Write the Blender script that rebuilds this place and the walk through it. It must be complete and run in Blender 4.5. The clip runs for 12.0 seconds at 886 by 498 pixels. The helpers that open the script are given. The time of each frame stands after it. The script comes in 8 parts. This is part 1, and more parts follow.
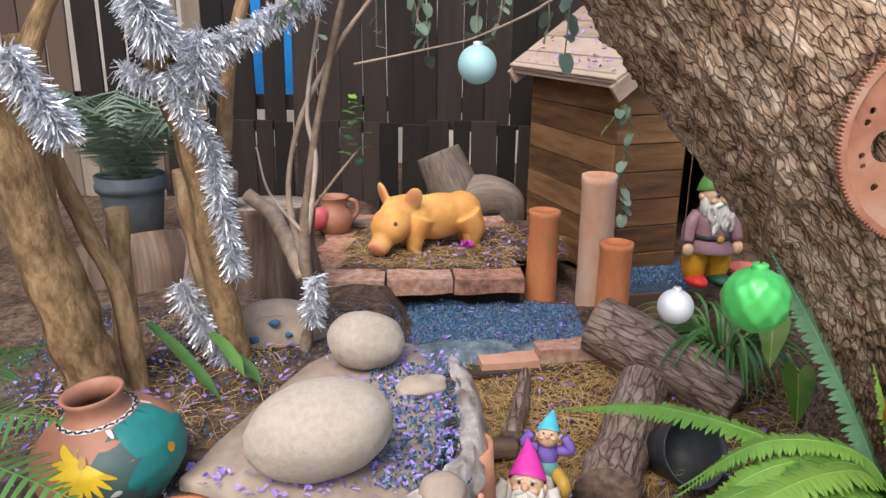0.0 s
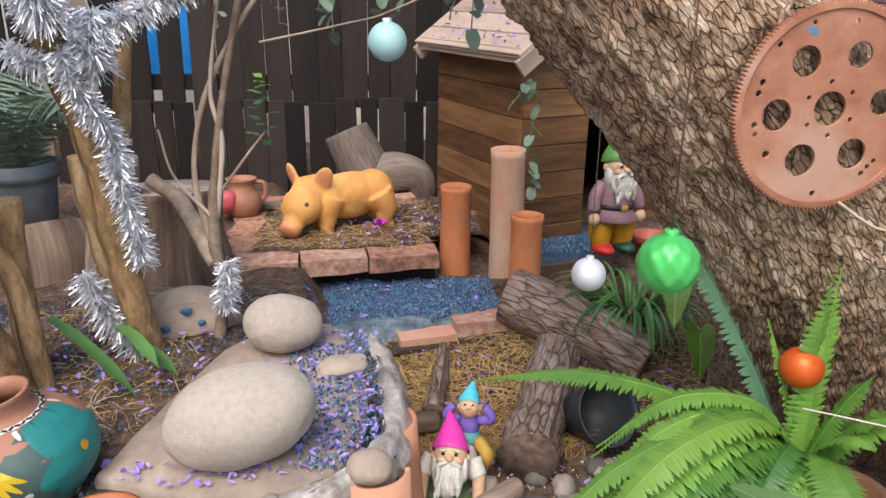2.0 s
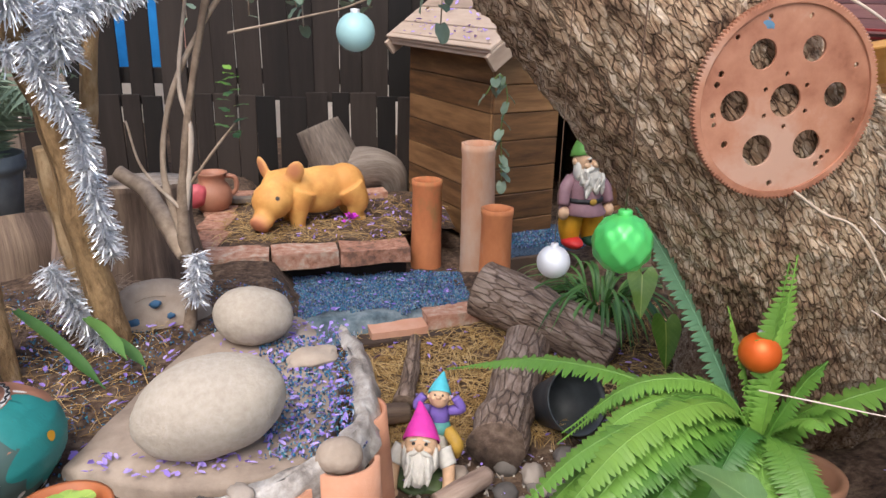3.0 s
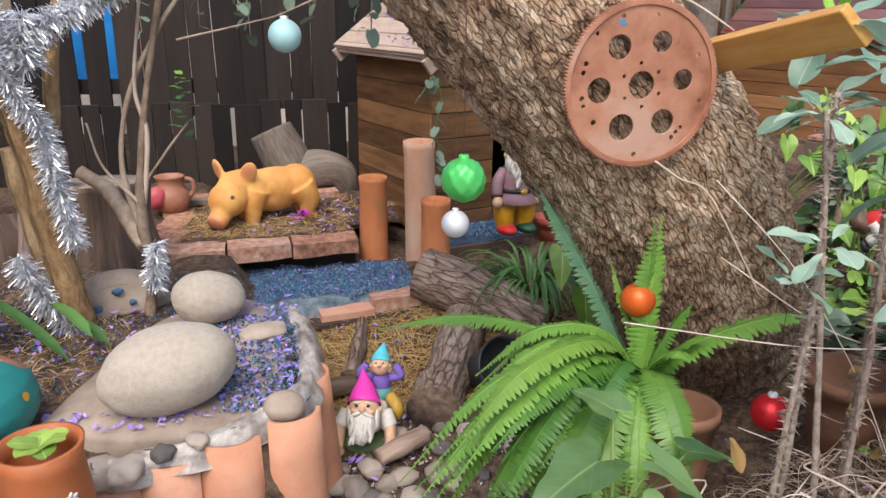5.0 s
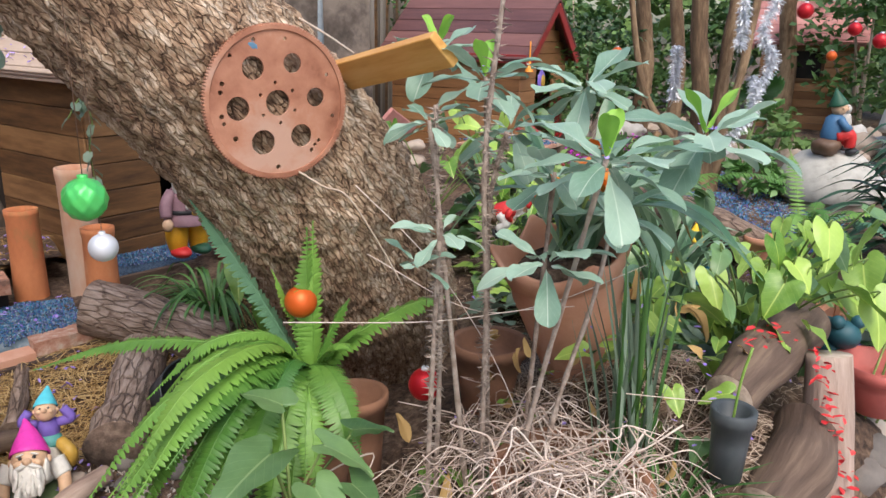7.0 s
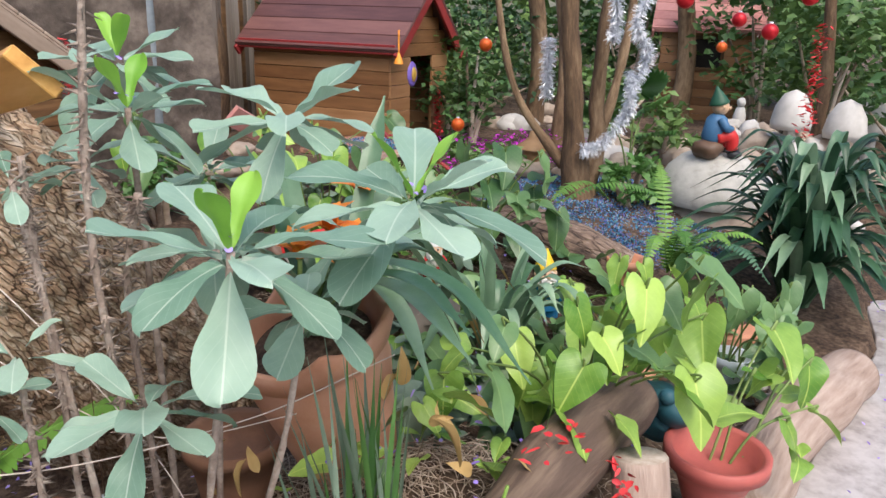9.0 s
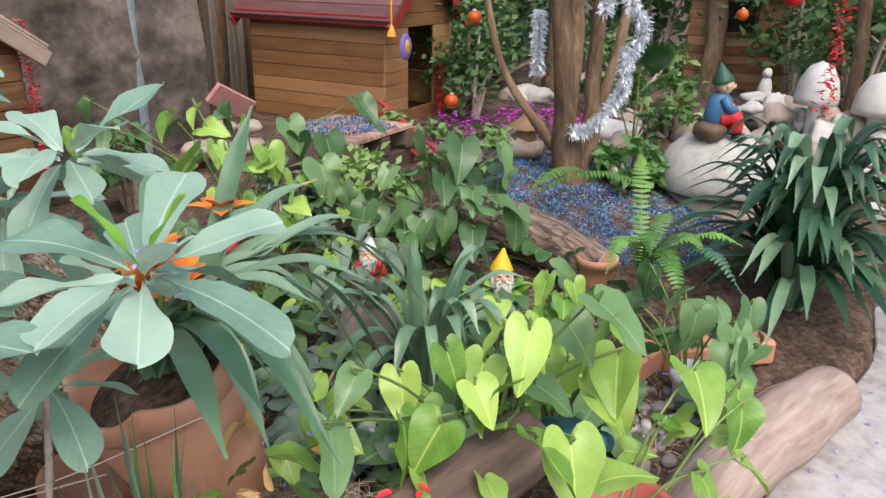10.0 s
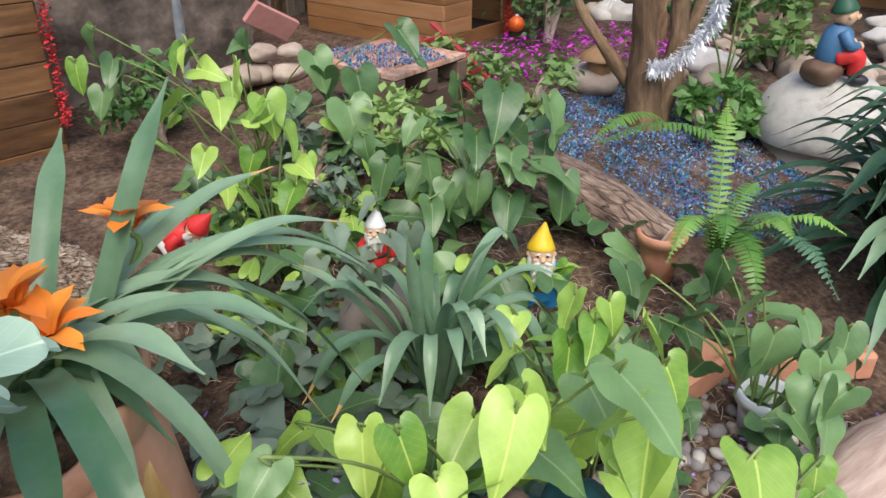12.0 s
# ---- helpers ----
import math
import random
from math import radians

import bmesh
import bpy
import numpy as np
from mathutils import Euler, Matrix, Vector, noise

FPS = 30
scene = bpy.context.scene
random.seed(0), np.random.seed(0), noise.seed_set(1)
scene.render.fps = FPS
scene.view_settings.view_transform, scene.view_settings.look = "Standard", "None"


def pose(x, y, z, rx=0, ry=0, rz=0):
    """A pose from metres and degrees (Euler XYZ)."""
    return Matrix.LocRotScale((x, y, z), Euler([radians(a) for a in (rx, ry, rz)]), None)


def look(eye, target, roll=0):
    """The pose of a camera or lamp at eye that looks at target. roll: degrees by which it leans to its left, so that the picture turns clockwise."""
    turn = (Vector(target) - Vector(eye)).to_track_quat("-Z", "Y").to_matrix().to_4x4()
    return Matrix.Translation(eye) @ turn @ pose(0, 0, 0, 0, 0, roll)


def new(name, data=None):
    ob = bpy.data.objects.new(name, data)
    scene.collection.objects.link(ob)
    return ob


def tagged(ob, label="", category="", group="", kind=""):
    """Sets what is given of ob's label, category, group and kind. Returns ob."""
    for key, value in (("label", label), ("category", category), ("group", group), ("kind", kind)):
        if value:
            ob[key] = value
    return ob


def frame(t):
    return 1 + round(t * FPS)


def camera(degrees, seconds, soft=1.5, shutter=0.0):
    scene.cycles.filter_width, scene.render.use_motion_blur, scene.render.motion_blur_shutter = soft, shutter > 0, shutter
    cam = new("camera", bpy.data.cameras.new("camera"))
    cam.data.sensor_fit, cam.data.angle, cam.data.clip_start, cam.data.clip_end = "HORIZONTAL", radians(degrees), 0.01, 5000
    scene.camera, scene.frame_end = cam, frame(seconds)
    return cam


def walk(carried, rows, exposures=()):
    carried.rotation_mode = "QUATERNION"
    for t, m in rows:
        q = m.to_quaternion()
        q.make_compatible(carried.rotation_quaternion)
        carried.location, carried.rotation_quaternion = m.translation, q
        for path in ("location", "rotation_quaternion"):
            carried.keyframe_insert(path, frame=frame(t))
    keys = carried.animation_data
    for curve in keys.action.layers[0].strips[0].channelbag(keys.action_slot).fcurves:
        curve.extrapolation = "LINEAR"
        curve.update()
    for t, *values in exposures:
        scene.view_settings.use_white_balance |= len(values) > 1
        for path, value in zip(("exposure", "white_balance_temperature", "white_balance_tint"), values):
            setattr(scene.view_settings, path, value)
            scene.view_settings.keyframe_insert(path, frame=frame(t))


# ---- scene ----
cam = camera(62.0, 12.0)
PATH = [
    (0, (0.062, 0.06, 1.29), (0.046, 1.972, 0.702), 0.9),
    (0.5, (0.052, 0.054, 1.288), (0.067, 1.96, 0.685), 0.6),
    (1, (0.04, 0.05, 1.286), (0.11, 1.95, 0.668), 0.5),
    (1.5, (0.039, 0.048, 1.289), (0.181, 1.94, 0.658), 0.5),
    (2, (0.048, 0.053, 1.292), (0.274, 1.934, 0.649), 0.8),
    (2.5, (0.045, 0.057, 1.288), (0.32, 1.93, 0.641), 1.1),
    (3, (0.056, 0.031, 1.283), (0.352, 1.9, 0.635), 1.4),
    (5, (0.112, -0.227, 1.275), (0.494, 1.637, 0.656), 0.5),
    (5.5, (0.027, -0.263, 1.268), (0.562, 1.563, 0.654), 0.4),
    (6, (-0.017, -0.298, 1.27), (0.72, 1.459, 0.664), 0.7),
    (6.5, (0.028, -0.319, 1.286), (0.981, 1.337, 0.694), 1.1),
    (7, (0.154, -0.358, 1.286), (1.272, 1.203, 0.725), 1.4),
    (7.5, (0.344, -0.405, 1.308), (1.573, 1.078, 0.761), 1.6),
    (7.7, (0.405, -0.415, 1.313), (1.66, 1.043, 0.767), 1.7),
    (9.3, (0.921, -0.215, 1.363), (2.147, 1.233, 0.731), 1.7),
    (9.5, (1.01, -0.228, 1.381), (2.203, 1.237, 0.726), 1.6),
    (10, (1.204, -0.293, 1.431), (2.314, 1.21, 0.718), 1.1),
    (10.5, (1.307, -0.285, 1.437), (2.34, 1.244, 0.666), 1.0),
    (11, (1.441, -0.176, 1.436), (2.409, 1.364, 0.604), 0.8),
    (11.5, (1.533, -0.07, 1.447), (2.45, 1.468, 0.556), 0.8),
    (12, (1.587, -0.035, 1.461), (2.449, 1.505, 0.519), 0.6),
]
walk(cam, [(t, look(eye, target, roll)) for t, eye, target, roll in PATH])

# ---- world and light ----
world = bpy.data.worlds.new("sky")
scene.world = world
world.use_nodes = True
wn = world.node_tree
sky = wn.nodes.new("ShaderNodeTexSky")
sky.sky_type, sky.sun_disc = "NISHITA", False
sky.sun_elevation, sky.sun_rotation = radians(58), radians(200)
sky.air_density, sky.dust_density = 1.2, 3.0
wn.links.new(sky.outputs[0], wn.nodes["Background"].inputs[0])
wn.nodes["Background"].inputs[1].default_value = 0.15
sun = new("sun", bpy.data.lights.new("sun", "SUN"))
scene.view_settings.exposure = 0.66
sun.data.energy, sun.data.angle, sun.data.color = 1.6, radians(40), (1.0, 0.95, 0.88)
sun.matrix_world = look((-1.0, -3.0, 6.0), (0.6, 1.2, 0.0))


# ---- materials ----
def surf(name, cols, scale=8.0, stretch=(1, 1, 1), rough=0.7, bump=0.3, bscale=None, metal=0.0, rnd=0.25, coarse=0.3,
         uv=False, cells=0.0, spec=0.4, sub=0.0, bdist=0.006, island=False):
    """A mottled surface: cols from dark to light over a fine and a coarse noise, shifted from piece to piece, with relief."""
    m = bpy.data.materials.new(name)
    m.use_nodes = True
    nt = m.node_tree
    b = nt.nodes["Principled BSDF"]
    tc = nt.nodes.new("ShaderNodeTexCoord")
    mp = nt.nodes.new("ShaderNodeMapping")
    mp.inputs["Scale"].default_value = stretch
    nt.links.new(tc.outputs["UV" if uv else "Object"], mp.inputs[0])
    info = nt.nodes.new("ShaderNodeObjectInfo")
    geo = nt.nodes.new("ShaderNodeNewGeometry")
    pick = geo.outputs["Random Per Island"] if island else info.outputs["Random"]
    w = nt.nodes.new("ShaderNodeMath")
    w.operation = "MULTIPLY"
    w.inputs[1].default_value = 37.0
    nt.links.new(pick, w.inputs[0])

    def noise_at(sc, detail):
        n = nt.nodes.new("ShaderNodeTexNoise")
        n.noise_dimensions = "4D"
        n.inputs["Scale"].default_value, n.inputs["Detail"].default_value = sc, detail
        n.inputs["Roughness"].default_value = 0.62
        nt.links.new(mp.outputs[0], n.inputs["Vector"])
        nt.links.new(w.outputs[0], n.inputs["W"])
        return n.outputs[0]

    def mix(a, bb, f):
        x = nt.nodes.new("ShaderNodeMix")
        x.inputs[0].default_value = f
        nt.links.new(a, x.inputs[2])
        nt.links.new(bb, x.inputs[3])
        return x.outputs[0]

    fine, large = noise_at(scale, 6), noise_at(scale * 0.17, 3)
    val = mix(fine, large, coarse)
    val = mix(val, pick, rnd)
    ramp = nt.nodes.new("ShaderNodeValToRGB")
    els = ramp.color_ramp.elements
    lo, hi = 0.4 - rnd * 0.26, 0.6 + rnd * 0.26
    for i, c in enumerate(cols):
        p = lo + (hi - lo) * i / max(1, len(cols) - 1)
        e = els[i] if i < 2 else els.new(p)
        e.position = p
        e.color = (*c, 1)
    nt.links.new(val, ramp.inputs[0])
    nt.links.new(ramp.outputs[0], b.inputs["Base Color"])
    b.inputs["Roughness"].default_value, b.inputs["Metallic"].default_value = rough, metal
    b.inputs["Specular IOR Level"].default_value = spec
    if sub:
        b.inputs["Subsurface Weight"].default_value = sub
        b.inputs["Subsurface Radius"].default_value = (0.01, 0.02, 0.005)
    height = noise_at(bscale or scale * 2.2, 4)
    if cells:
        v = nt.nodes.new("ShaderNodeTexVoronoi")
        v.feature = "DISTANCE_TO_EDGE"
        v.inputs["Scale"].default_value = cells
        warp = nt.nodes.new("ShaderNodeTexNoise")
        warp.inputs["Scale"].default_value, warp.inputs["Detail"].default_value = cells * 0.8, 3
        nt.links.new(mp.outputs[0], warp.inputs["Vector"])
        wv = nt.nodes.new("ShaderNodeVectorMath")
        wv.operation = "MULTIPLY_ADD"
        wv.inputs[1].default_value = (1.1 / cells,) * 3
        nt.links.new(warp.outputs["Color"], wv.inputs[0])
        nt.links.new(mp.outputs[0], wv.inputs[2])
        nt.links.new(wv.outputs[0], v.inputs["Vector"])
        cl = nt.nodes.new("ShaderNodeMath")
        cl.operation = "MINIMUM"
        cl.inputs[1].default_value = 0.1
        nt.links.new(v.outputs["Distance"], cl.inputs[0])
        sc = nt.nodes.new("ShaderNodeMath")
        sc.operation = "MULTIPLY"
        sc.inputs[1].default_value = 7.0
        nt.links.new(cl.outputs[0], sc.inputs[0])
        height = mix(height, sc.outputs[0], 0.55)
        val2 = mix(val, sc.outputs[0], 0.1)
        nt.links.new(val2, ramp.inputs[0])
    bp = nt.nodes.new("ShaderNodeBump")
    bp.inputs["Strength"].default_value, bp.inputs["Distance"].default_value = bump, bdist
    nt.links.new(height, bp.inputs["Height"])
    nt.links.new(bp.outputs[0], b.inputs["Normal"])
    return m


def leafmat(name, dark, light, rough=0.42, veins=False):
    m = surf(name, [dark, [(a + c) / 2 for a, c in zip(dark, light)], light], 14, rough=rough, bump=0.12, bscale=60, rnd=0.35, coarse=0.45, spec=0.5)
    nt = m.node_tree
    b = nt.nodes["Principled BSDF"]
    col = b.inputs["Base Color"].links[0].from_socket
    if veins:
        # pale midrib and side veins from the leaf's own coordinates
        uvn = nt.nodes.new("ShaderNodeTexCoord")
        sep = nt.nodes.new("ShaderNodeSeparateXYZ")
        nt.links.new(uvn.outputs["UV"], sep.inputs[0])

        def calc(op, x, y):
            n = nt.nodes.new("ShaderNodeMath")
            n.operation = op
            for i, q in enumerate((x, y)):
                if isinstance(q, (int, float)):
                    n.inputs[i].default_value = q
                elif q is not None:
                    nt.links.new(q, n.inputs[i])
            return n.outputs[0]
        u = calc("ABSOLUTE", calc("SUBTRACT", sep.outputs[0], 0.5), None)
        along = calc("MULTIPLY", calc("SUBTRACT", sep.outputs[1], calc("MULTIPLY", u, 0.8)), 7.0)
        side_v = calc("LESS_THAN", calc("ABSOLUTE", calc("SUBTRACT", calc("FRACT", along, None), 0.5), None), 0.035)
        mid_v = calc("LESS_THAN", u, 0.018)
        amount = calc("MAXIMUM", calc("MULTIPLY", side_v, 0.1), calc("MULTIPLY", mid_v, 0.4))
        vm = nt.nodes.new("ShaderNodeMix")
        vm.data_type = "RGBA"
        vm.inputs[7].default_value = (min(1, light[0] * 1.7 + 0.06), min(1, light[1] * 1.35 + 0.06), min(1, light[2] * 1.5 + 0.05), 1)
        nt.links.new(amount, vm.inputs[0])
        nt.links.new(col, vm.inputs[6])
        nt.links.new(vm.outputs[2], b.inputs["Base Color"])
    tr = nt.nodes.new("ShaderNodeBsdfTranslucent")
    mx = nt.nodes.new("ShaderNodeMixShader")
    mx.inputs[0].default_value = 0.22
    out = nt.nodes["Material Output"]
    nt.links.new(b.inputs["Base Color"].links[0].from_socket, tr.inputs[0])
    nt.links.new(b.outputs[0], mx.inputs[1])
    nt.links.new(tr.outputs[0], mx.inputs[2])
    nt.links.new(mx.outputs[0], out.inputs[0])
    return m


M = dict(
    soil=surf("soil", [(0.03, 0.018, 0.012), (0.1, 0.06, 0.04), (0.2, 0.135, 0.09)], 45, bump=0.9, bscale=90, rnd=0, rough=0.95, coarse=0.45, bdist=0.012),
    concrete=surf("concrete", [(0.36, 0.32, 0.31), (0.5, 0.46, 0.45), (0.6, 0.56, 0.55)], 18, bump=0.35, bscale=120, rnd=0, rough=0.9, bdist=0.003),
    bark=surf("bark", [(0.14, 0.078, 0.048), (0.36, 0.225, 0.14), (0.52, 0.365, 0.245), (0.72, 0.57, 0.44)], 48, (1, 0.5, 1), uv=True, bump=1.0, bscale=130, cells=72, rnd=0, rough=0.92, coarse=0.3, bdist=0.016),
    barkfine=surf("smooth_bark", [(0.06, 0.034, 0.02), (0.15, 0.09, 0.05), (0.29, 0.195, 0.115)], 34, (1, 0.35, 1), uv=True, bump=1.0, bscale=60, rnd=0.1, rough=0.85, coarse=0.5, bdist=0.008),
    ochrebark=surf("ochre_bark", [(0.14, 0.08, 0.035), (0.36, 0.225, 0.11), (0.52, 0.37, 0.22)], 40, (1, 0.5, 1), uv=True, bump=1.0, bscale=70, rnd=0.15, rough=0.85, coarse=0.35, bdist=0.01),
    logbark=surf("log_bark", [(0.06, 0.04, 0.035), (0.2, 0.135, 0.1), (0.36, 0.27, 0.22)], 40, (1.2, 0.35, 1), uv=True, bump=1.0, bscale=50, cells=34, rnd=0.05, rough=0.95, bdist=0.014),
    deadroot=surf("dead_root", [(0.36, 0.26, 0.21), (0.58, 0.46, 0.39), (0.74, 0.63, 0.56)], 30, bump=0.3, rnd=0.5, rough=0.9),
    twig=surf("twig", [(0.2, 0.14, 0.1), (0.42, 0.32, 0.24), (0.58, 0.48, 0.4)], 30, bump=0.3, rnd=0.3, rough=0.85),
    driftwood=surf("driftwood", [(0.16, 0.105, 0.08), (0.33, 0.235, 0.19), (0.47, 0.36, 0.3)], 30, (1, 0.14, 1), uv=True, bump=1.0, bscale=60, rnd=0.1, rough=0.85),
    stumpwood=surf("stump_wood", [(0.05, 0.032, 0.024), (0.12, 0.08, 0.06), (0.24, 0.17, 0.12)], 14, (1.6, 0.22, 1), uv=True, bump=0.7, bscale=30, rnd=0.1, rough=0.9, bdist=0.01),
    greywood=surf("grey_wood", [(0.11, 0.088, 0.072), (0.18, 0.142, 0.117), (0.27, 0.225, 0.19)], 50, (1.2, 0.25, 1), uv=True, bump=0.8, bscale=40, rnd=0.1, rough=0.9, bdist=0.01),
    cut=surf("cut_wood", [(0.2, 0.15, 0.12), (0.38, 0.3, 0.24), (0.5, 0.42, 0.35)], 40, bump=0.4, rnd=0.1, rough=0.9),
    siding=surf("siding", [(0.055, 0.026, 0.011), (0.15, 0.072, 0.028), (0.27, 0.14, 0.06)], 26, (0.16, 1, 1.2), bump=0.4, bscale=60, rnd=0.15, rough=0.6, coarse=0.35, bdist=0.003),
    siding2=surf("varnished_siding", [(0.17, 0.075, 0.03), (0.28, 0.135, 0.055), (0.38, 0.2, 0.095)], 26, (0.16, 1, 1.2), bump=0.3, bscale=60, rnd=0.3, rough=0.5, coarse=0.35, bdist=0.003),
    plank=surf("fresh_plank", [(0.55, 0.26, 0.06), (0.68, 0.36, 0.1), (0.74, 0.44, 0.16)], 24, (0.15, 1, 1), bump=0.2, rnd=0, rough=0.45, bdist=0.002),
    roofwood=surf("roof_board", [(0.28, 0.2, 0.15), (0.42, 0.31, 0.24), (0.52, 0.4, 0.32)], 22, (0.2, 1, 1), bump=0.3, rnd=0.25, rough=0.75, bdist=0.003),
    roofred=surf("red_brown_roof", [(0.075, 0.03, 0.03), (0.13, 0.055, 0.05), (0.19, 0.085, 0.075)], 22, (0.2, 1, 1), bump=0.3, rnd=0.3, rough=0.5, bdist=0.003),
    redpaint=surf("red_paint", [(0.2, 0.02, 0.02), (0.33, 0.035, 0.035)], 30, bump=0.2, rnd=0.2, rough=0.5),
    pinkroof=surf("pink_roof", [(0.42, 0.17, 0.15), (0.55, 0.26, 0.23)], 18, bump=0.2, rnd=0.2, rough=0.7),
    fence=surf("dark_fence", [(0.006, 0.004, 0.0035), (0.017, 0.011, 0.009), (0.038, 0.027, 0.022)], 20, (1, 1, 0.12), bump=0.5, bscale=50, rnd=0.4, rough=0.8, coarse=0.35, bdist=0.004),
    fencegrey=surf("weathered_fence", [(0.11, 0.08, 0.06), (0.24, 0.19, 0.15), (0.38, 0.32, 0.27)], 20, (1, 1, 0.12), bump=0.6, bscale=50, rnd=0.4, rough=0.9, bdist=0.004),
    terracotta=surf("terracotta", [(0.42, 0.17, 0.1), (0.57, 0.27, 0.165), (0.66, 0.37, 0.26)], 16, bump=0.5, bscale=60, rnd=0.2, rough=0.8, coarse=0.6, bdist=0.003),
    tubeclay=surf("mossy_clay", [(0.24, 0.18, 0.07), (0.5, 0.17, 0.07), (0.6, 0.22, 0.09), (0.62, 0.36, 0.23)], 18, (1, 1, 0.5), bump=0.5, bscale=60, rnd=0.15, rough=0.85, coarse=0.6, bdist=0.003),
    paleclay=surf("pale_clay", [(0.47, 0.19, 0.1), (0.56, 0.31, 0.2), (0.6, 0.45, 0.35)], 14, (1, 1, 0.4), bump=0.4, bscale=60, rnd=0.1, rough=0.9, coarse=0.6, bdist=0.003),
    brick=surf("worn_brick", [(0.2, 0.11, 0.08), (0.4, 0.19, 0.125), (0.5, 0.28, 0.2), (0.55, 0.42, 0.33)], 34, bump=1.0, bscale=60, rnd=0.1, rough=0.95, bdist=0.008),
    stone=surf("pale_boulder", [(0.4, 0.34, 0.28), (0.45, 0.39, 0.325), (0.49, 0.435, 0.375)], 70, bump=0.55, bscale=140, rnd=0.1, rough=0.92, coarse=0.3, bdist=0.005),
    slab=surf("slab_stone", [(0.26, 0.2, 0.16), (0.38, 0.3, 0.24), (0.48, 0.4, 0.33)], 14, bump=0.5, bscale=70, rnd=0.1, rough=0.92, coarse=0.5, bdist=0.005),
    pebble=surf("pebble", [(0.13, 0.12, 0.12), (0.3, 0.26, 0.23), (0.48, 0.41, 0.36), (0.6, 0.55, 0.5)], 20, bump=0.3, rnd=0.75, rough=0.8, island=True),
    darkpebble=surf("dark_pebble", [(0.05, 0.05, 0.055), (0.13, 0.125, 0.13), (0.24, 0.22, 0.22)], 20, bump=0.3, rnd=0.75, rough=0.7, island=True),
    rock=surf("river_stone", [(0.1, 0.09, 0.085), (0.2, 0.17, 0.15), (0.32, 0.26, 0.22), (0.42, 0.36, 0.31)], 20, bump=0.4, rnd=0.6, rough=0.85),
    dirtyclay=surf("dirty_clay", [(0.16, 0.09, 0.06), (0.28, 0.14, 0.085), (0.4, 0.2, 0.12)], 14, bump=0.4, rnd=0.2, rough=0.9, coarse=0.6),
    dome=surf("cement_dome", [(0.32, 0.3, 0.27), (0.43, 0.41, 0.37), (0.5, 0.48, 0.44)], 20, bump=0.4, rnd=0.1, rough=0.9),
    chip=surf("blue_chip", [(0.02, 0.04, 0.08), (0.02, 0.13, 0.3), (0.05, 0.24, 0.4), (0.05, 0.08, 0.14), (0.06, 0.26, 0.34), (0.34, 0.4, 0.46), (0.12, 0.12, 0.34)], 20, bump=0.1, rnd=0.97, rough=0.75, island=True),
    bluebed=surf("blue_bed", [(0.02, 0.03, 0.05), (0.05, 0.1, 0.17), (0.12, 0.15, 0.22)], 120, bump=1.0, rnd=0, rough=0.9, bdist=0.01),
    petal=surf("fallen_petal", [(0.24, 0.15, 0.52), (0.34, 0.24, 0.67), (0.48, 0.37, 0.78)], 20, bump=0.1, rnd=0.8, rough=0.7, island=True),
    magenta=surf("magenta_petal", [(0.42, 0.02, 0.4), (0.65, 0.04, 0.6)], 20, bump=0.1, rnd=0.8, rough=0.6, island=True),
    redpetal=surf("red_petal", [(0.5, 0.02, 0.03), (0.75, 0.06, 0.06)], 20, bump=0.1, rnd=0.8, rough=0.5, island=True),
    straw=surf("straw", [(0.25, 0.14, 0.045), (0.45, 0.28, 0.1), (0.6, 0.42, 0.2)], 20, bump=0.1, rnd=0.85, rough=0.8, island=True),
    drytwig=surf("dry_root", [(0.18, 0.12, 0.085), (0.38, 0.28, 0.21), (0.56, 0.45, 0.36)], 20, bump=0.2, rnd=0.7, rough=0.85, island=True),
    plastic=surf("grey_sheet", [(0.05, 0.075, 0.09), (0.12, 0.16, 0.18), (0.22, 0.26, 0.28)], 22, bump=0.7, bscale=18, rnd=0, rough=0.35, bdist=0.01),
    clearbag=surf("clear_sheet", [(0.2, 0.17, 0.15), (0.38, 0.34, 0.31), (0.55, 0.52, 0.5)], 20, bump=1.0, bscale=24, rnd=0, rough=0.3, bdist=0.01),
    black=surf("black_plastic", [(0.022, 0.026, 0.03), (0.05, 0.058, 0.065), (0.085, 0.095, 0.1)], 12, bump=0.15, rnd=0.1, rough=0.5, coarse=0.6),
    bucket=surf("dusty_bucket", [(0.05, 0.065, 0.08), (0.1, 0.12, 0.14), (0.17, 0.19, 0.21)], 10, bump=0.15, rnd=0.1, rough=0.6, coarse=0.6),
    whiteplastic=surf("white_plastic", [(0.6, 0.62, 0.64), (0.75, 0.77, 0.79)], 10, bump=0.1, rnd=0.1, rough=0.5),
    rust=surf("rusty_plate", [(0.2, 0.075, 0.04), (0.36, 0.15, 0.09), (0.45, 0.21, 0.13), (0.5, 0.3, 0.22)], 16, bump=0.35, bscale=90, rnd=0, rough=0.6, metal=0.15, coarse=0.65, bdist=0.002),
    tinsel=surf("tinsel", [(0.62, 0.64, 0.7), (0.85, 0.86, 0.9), (0.95, 0.95, 0.97)], 40, bump=0.05, rnd=0.5, rough=0.42, metal=0.75, island=True),
    galvanised=surf("galvanised", [(0.22, 0.25, 0.27), (0.34, 0.37, 0.4)], 12, bump=0.15, rnd=0, rough=0.5, metal=0.4),
    white=surf("off_white", [(0.42, 0.39, 0.36), (0.58, 0.55, 0.52)], 12, bump=0.3, rnd=0.1, rough=0.8),
    wallpale=surf("pale_wall", [(0.5, 0.45, 0.4), (0.66, 0.6, 0.55)], 6, bump=0.3, rnd=0, rough=0.9),
